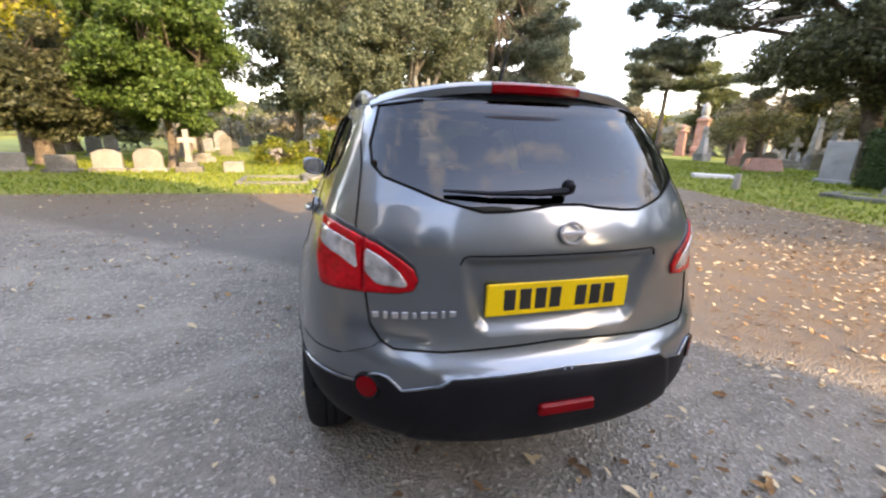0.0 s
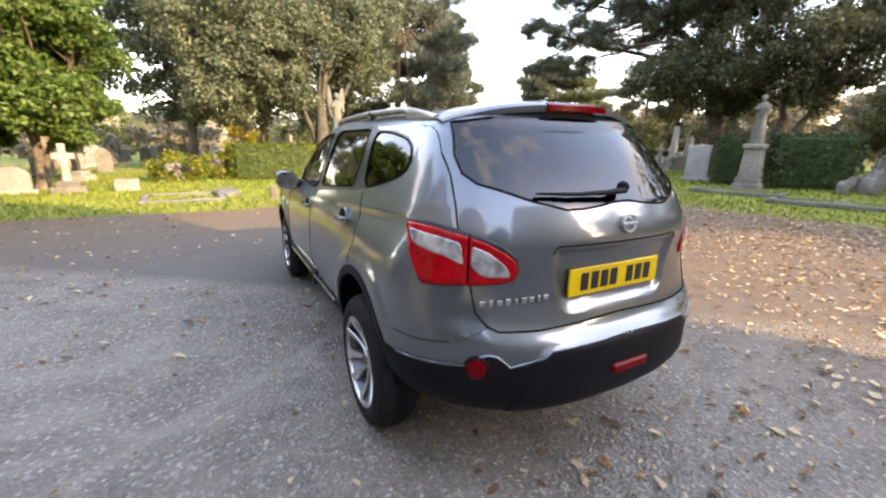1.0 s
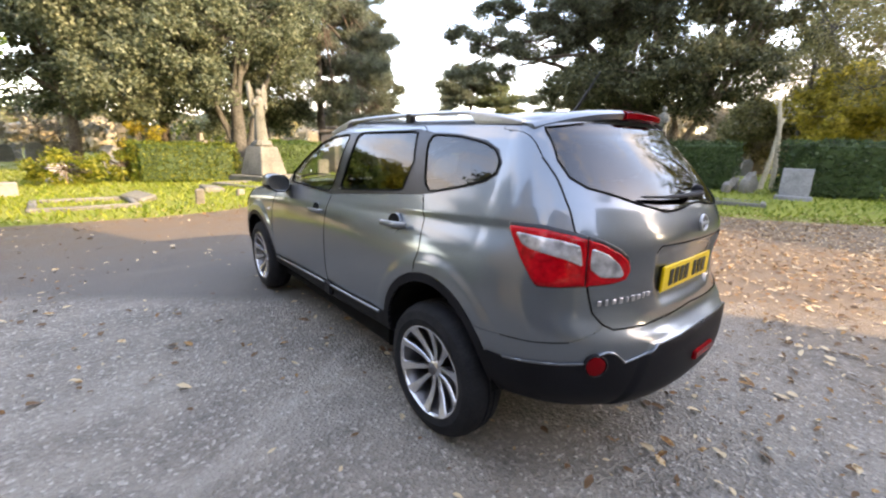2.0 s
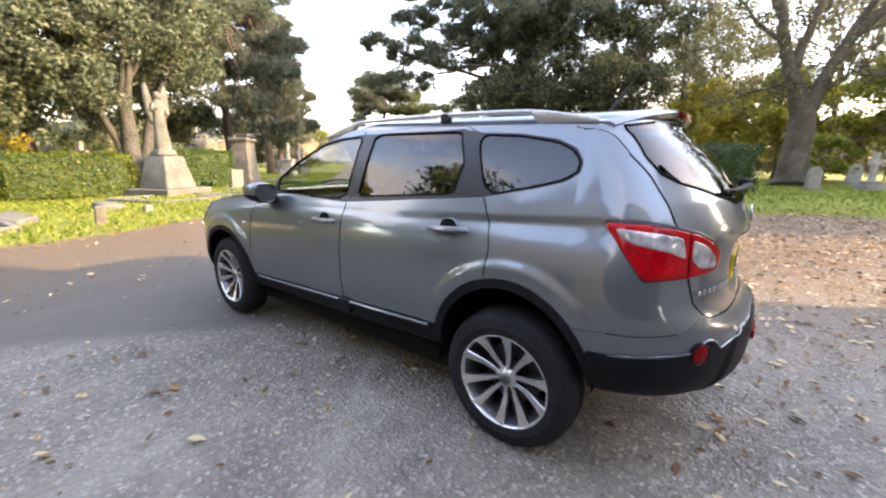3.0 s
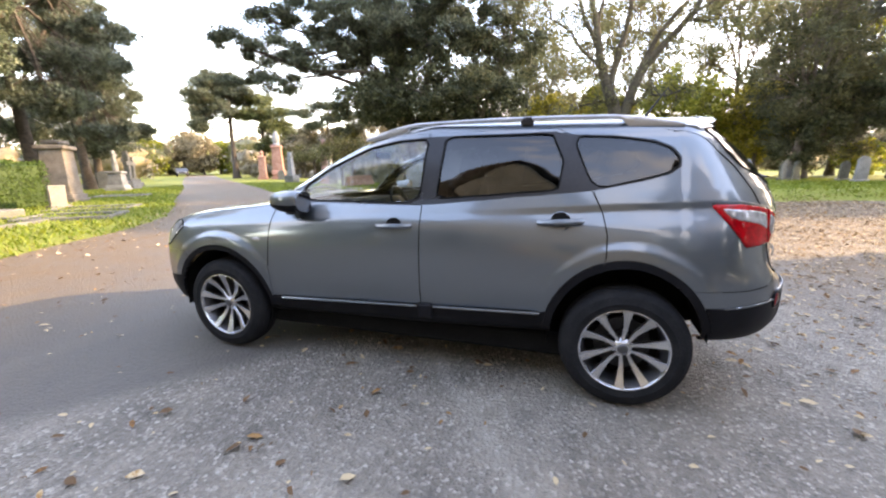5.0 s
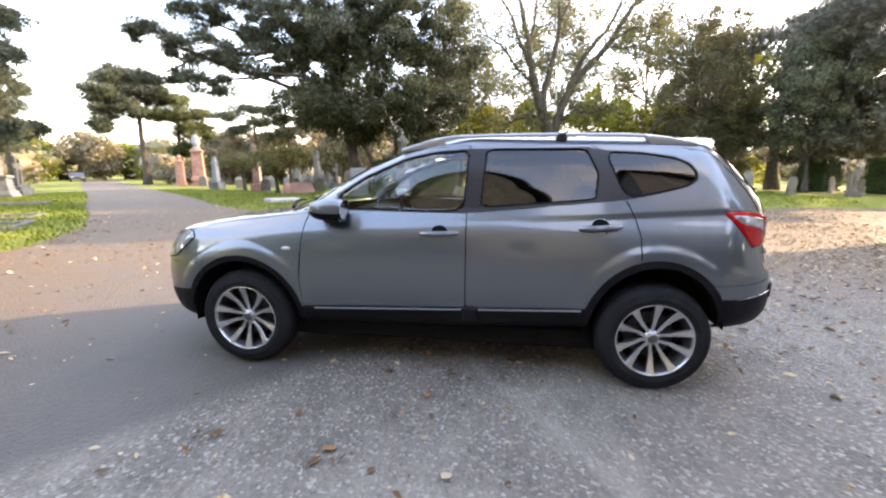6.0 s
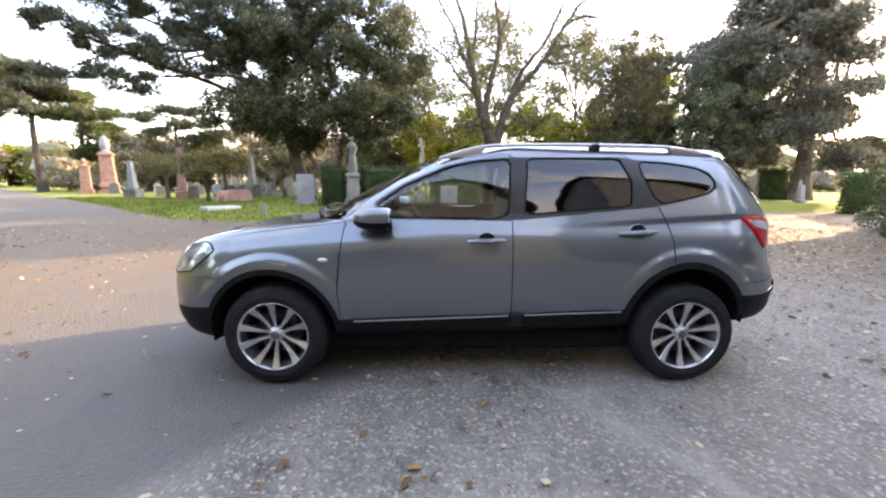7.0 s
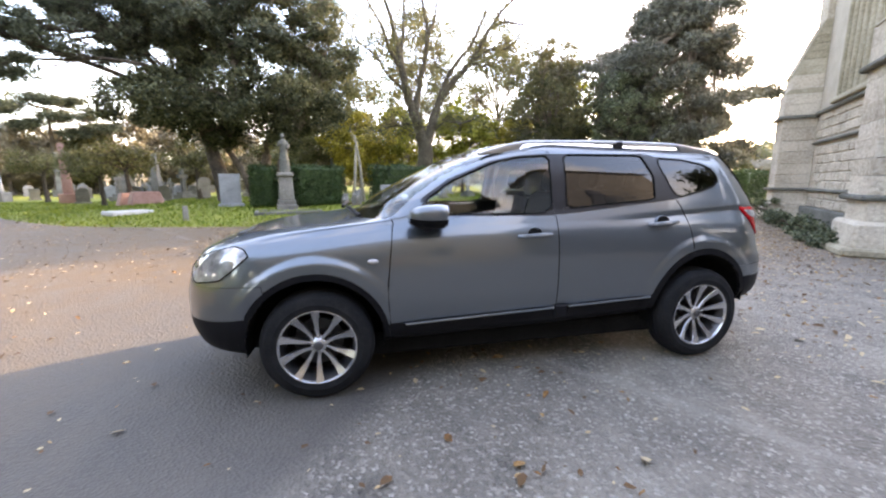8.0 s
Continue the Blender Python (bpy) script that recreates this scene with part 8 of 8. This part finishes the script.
# ---- chapel ----
def buttress(ch, x, w, d, h):
    """A buttress in two lifts with a long sloped weathering, belted by the string courses."""
    b = thing_part("buttress", ch)
    at = Matrix.Translation((x, 0, 0)) @ Matrix.Rotation(radians(90), 4, "Z")
    z1, z2, z3, top = 4.05, 4.62, 6.2, 0.16
    # ashlar blocks in courses up the lower lift
    rng = random.Random(int(x * 10))
    z = 0.60
    while z < z1 - 0.05:
        hh = min(rng.choice((0.30, 0.34, 0.40)), z1 - z)
        part("ashlar", Geo().prism([(0, z + 0.006), (d + rng.uniform(-0.012, 0.008), z + 0.006), (d + rng.uniform(-0.012, 0.008), z + hh), (0, z + hh)], w + rng.uniform(-0.016, 0.008), at, 0.016), WALLSTONE, b, "worn ashlar")
        z += hh
    part("offset", Geo().prism([(0, z1), (d + 0.02, z1), (d - 0.10, z1 + 0.14), (0, z1 + 0.14)], w, at, 0.012), STONE_BUFF, b)
    part("ashlar", Geo().prism([(0, z1 + 0.144), (d - 0.11, z1 + 0.144), (d - 0.13, z2), (0, z2)], w * 0.97, at, 0.02), WALLSTONE, b, "worn ashlar")
    n = 7
    for k in range(n):
        f0, f1 = k / n, (k + 1) / n
        d0, d1 = (d - 0.10) + (top - d + 0.10) * f0, (d - 0.10) + (top - d + 0.10) * f1
        za, zb = z2 + (z3 - z2) * f0, z2 + (z3 - z2) * f1
        part("weathering", Geo().prism([(0, za + 0.004), (d0 + 0.025, za + 0.004), (d1 + 0.012, zb), (0, zb)], w * 0.97 - 0.02 * (k % 2), at, 0.015), STONE_BUFF, b)
    part("ashlar", Geo().prism([(0, z3 + 0.004), (top, z3 + 0.004), (top, h), (0, h)], w * 0.9, at, 0.02), WALLSTONE, b, "worn ashlar")
    for z, hh in ((1.02, 0.10), (3.32, 0.11)):
        part("string_course", Geo().box((x, d / 2 + 0.05, z), (w + 0.16, d + 0.12, hh), ch=0.03), STONE_MOSSY, b, "mossy moulded course")
    part("foot", Geo().box((x, d / 2 + 0.06, 0.30), (w + 0.2, d + 0.16, 0.62), ch=0.06), WALLSTONE, b)
    part("footing", Geo().box((x, d / 2 + 0.14, 0.07), (w + 0.42, d + 0.34, 0.16), ch=0.04), STONE_BUFF, b)


def build_chapel(m, label, L, D, E, A, detail):
    face = WALLSTONE if detail else STONE_MOSSY
    ch = thing("chapel", label, "chapel", m=m)
    wall = part("wall", Geo().box((L / 2, -0.3, E / 2), (L, 0.6, E), ch=0.02), MORTAR if detail else face, ch, "rough stone wall")
    part("wall", Geo().box((L / 2, -D + 0.3, E / 2), (L, 0.6, E), ch=0.02), face, ch, "rough stone wall")
    for x in (0.3, L - 0.3):
        g = Geo().prism([(-D + 0.62, 0), (-0.62, 0), (-0.62, E), (-D / 2, A - 0.3), (-D + 0.62, E)], 0.6, Matrix.Translation((x, 0, 0)) @ Matrix.Rotation(radians(90), 4, "Z"))
        part("gable_wall", g, face, ch, "rough stone gable")
    for s in (0, 1):
        a, b = ((-D / 2, A), (0.35, E - 0.2)) if s == 0 else ((-D / 2, A), (-D - 0.35, E - 0.2))
        g = Geo()
        t = 0.16
        vs = [(x, yy, zz + k) for x in (-0.25, L + 0.25) for yy, zz in (a, b) for k in (0, t)]
        g.add(vs, [(0, 1, 3, 2), (4, 6, 7, 5), (0, 4, 5, 1), (2, 3, 7, 6), (1, 5, 7, 3), (0, 2, 6, 4)])
        part("roof", g, SLATE, ch, "grey slate roof slope")
    if not detail:
        for y in (-D * 0.3, -D * 0.7):
            part("window", Geo().box((L + 0.0, y, 2.2), (0.12, 0.8, 1.8), ch=0.03), DARKGLASS, ch, "dark leaded window")
        part("door", Geo().box((L + 0.0, -D / 2, 1.1), (0.14, 1.2, 2.2), ch=0.03), BARK, ch, "old plank door")
        return ch
    for x in (0.52, L - 0.50):
        buttress(ch, x, 1.0, 0.90, 8.3)
    # plinth and string courses between the buttresses
    for z, h, d in ((0.25, 0.5, 0.20), (1.02, 0.10, 0.14), (2.46, 0.09, 0.12), (3.36, 0.12, 0.15), (8.3, 0.22, 0.2)):
        for x0, x1 in ((1.12, L - 1.10),):
            part("string_course", Geo().box(((x0 + x1) / 2, d / 2, z), (x1 - x0, d, h), ch=0.035), STONE_MOSSY, ch, "moulded stone course")
    # tall blocked window between the buttresses, with moulded jambs and ribs on a sloped sill
    xc = L / 2
    arch = [(xc - 1.5, 3.45), (xc + 1.5, 3.45), (xc + 1.5, 6.0), (xc + 1.2, 6.7), (xc + 0.65, 7.4), (xc, 7.9), (xc - 0.65, 7.4), (xc - 1.2, 6.7), (xc - 1.5, 6.0)]
    win = part("window", Geo().prism(arch, 0.10, Matrix.Translation((0, 0.05, 0))), STONE_BUFF, ch, "pointed stone window frame")
    inner = [(xc + (x - xc) * 0.88, 3.55 + (z - 3.55) * 0.95) for x, z in arch]
    part("panel", Geo().prism(inner, 0.03, Matrix.Translation((0, 0.105, 0))), STONE_BUFF, win, "pale blocked stone panel")
    for k in range(7):
        dx = -1.2 + 0.4 * k
        part("rib", Geo().box((xc + dx, 0.14, 5.2 - 0.12 * abs(k - 3)), (0.10, 0.10, 3.4 - 0.24 * abs(k - 3)), ch=0.03), STONE_BUFF, win)
    part("sill", Geo().box((xc, 0.12, 3.50), (3.3, 0.2, 0.14), ch=0.03), STONE_BUFF, win)
    # facing stones in courses
    rng = random.Random(9)
    sizes = [(0.27, 0.235), (0.38, 0.235), (0.56, 0.235)]
    blocks = []
    for w, h in sizes:
        for v in range(2):
            g = Geo().box((0, 0, 0), (w - 0.004, 0.10, h + 0.020), ch=0.03)
            g.v = [(x + 0.03 * noise.noise(Vector((x * 7, z * 7, v * 5 + w * 9))), y + 0.035 * noise.noise(Vector((x * 5 + v, z * 5, 3 + w * 7))), z + 0.02 * noise.noise(Vector((x * 4, z * 6 + v * 3, w * 11)))) for x, y, z in g.v]
            blocks.append((w, mesh_of("stone_block", g, WALLSTONE, 25)))
    made = 0
    for c in range(14):
        z = 0.63 + c * 0.26
        x = 1.08 + rng.uniform(0, 0.06)
        while x < L - 1.05 and made < 298:
            w, me = blocks[rng.randrange(6)]
            if x + w > L - 1.02:
                break
            if abs(z - 1.02) > 0.1 and abs(z - 2.46) > 0.1 and z < 3.3:
                part("stone_block", me, None, wall, m=pose(x + w / 2, -0.008 + rng.uniform(-0.012, 0.012), z + rng.uniform(-0.012, 0.012), rng.uniform(-2, 2), rng.choice((0, 180)) + rng.uniform(-1.5, 1.5), rng.uniform(-1.5, 1.5)))
                made += 1
            x += w
    return ch


ax = Vector((0.742, -0.67, 0))
build_chapel(pose(1.33, -6.80, 0, 0, 0, math.degrees(math.atan2(ax.y, ax.x))), "old grey stone gothic chapel with stepped buttresses and slate roof", 8.75, 7.4, 8.4, 12.0, True)
build_chapel(pose(-20.0, 6.6, 0, 0, 0, 0), "second dark stone chapel with a broad slate gable across the forecourt", 9.0, 9.4, 6.6, 11.3, False)
# square tower beside the second chapel
tower = thing("tower", "square dark slate-hung tower with deep wooden eaves", "tower", m=pose(-14.6, -9.6, 0))
part("wall", Geo().box((0, 0, 6.5), (6.4, 7.6, 13.0), ch=0.03), SLATE, tower, "dark slate-hung wall")
part("eaves", Geo().box((0, 0, 13.1), (7.2, 8.4, 0.22), ch=0.03), BARK, tower, "dark wooden eaves")
part("roof", Geo().box((0, 0, 14.1), (7.2, 8.4, 1.8), ch=0.02, taper=0.2), SLATE, tower, "low slate roof")
for y in (-1.8, 1.8):
    part("window", Geo().box((3.2, y, 8.4), (0.12, 0.9, 2.0), ch=0.03), DARKGLASS, tower, "dark leaded window")
# weeds at the foot of the wall
for k, (x, y, s) in enumerate(((2.7, -6.6, 0.28), (3.4, -7.3, 0.34), (4.3, -8.1, 0.30), (5.4, -9.1, 0.36), (6.4, -10.0, 0.3), (7.6, -11.0, 0.5))):
    bush("weed_clump", "straggling green weeds at the foot of the stone wall", (x, y), s * 1.5, s * 1.5, s * 1.7, LEAF_HOLM, 200 + k, 16, 70, 0.035, 0.18, "weeds")
# trees on the far side of the forecourt
for k, (x, y, h, rr, mt) in enumerate(((-15.5, 10.4, 13.0, 3.4, LEAF_HOLM), (-8.2, -16.0, 11, 4.2, LEAF_DARK), (-15.5, -13, 11, 4.2, LEAF_DARK), (-23, -9, 11, 4.2, LEAF_DARK), (-14, 24, 11, 4, LEAF_HOLM))):
    tree("evergreen_tree", "tall dark evergreen tree across the forecourt", (x, y), (0, 0, h * 0.4), 0.3, ring_lobes(rr, h * 0.14, h * 0.95, 12, 1.7, 16, R), mt, BARK, 300 + k, 0.16, "tuft", 120, clump=1.2)
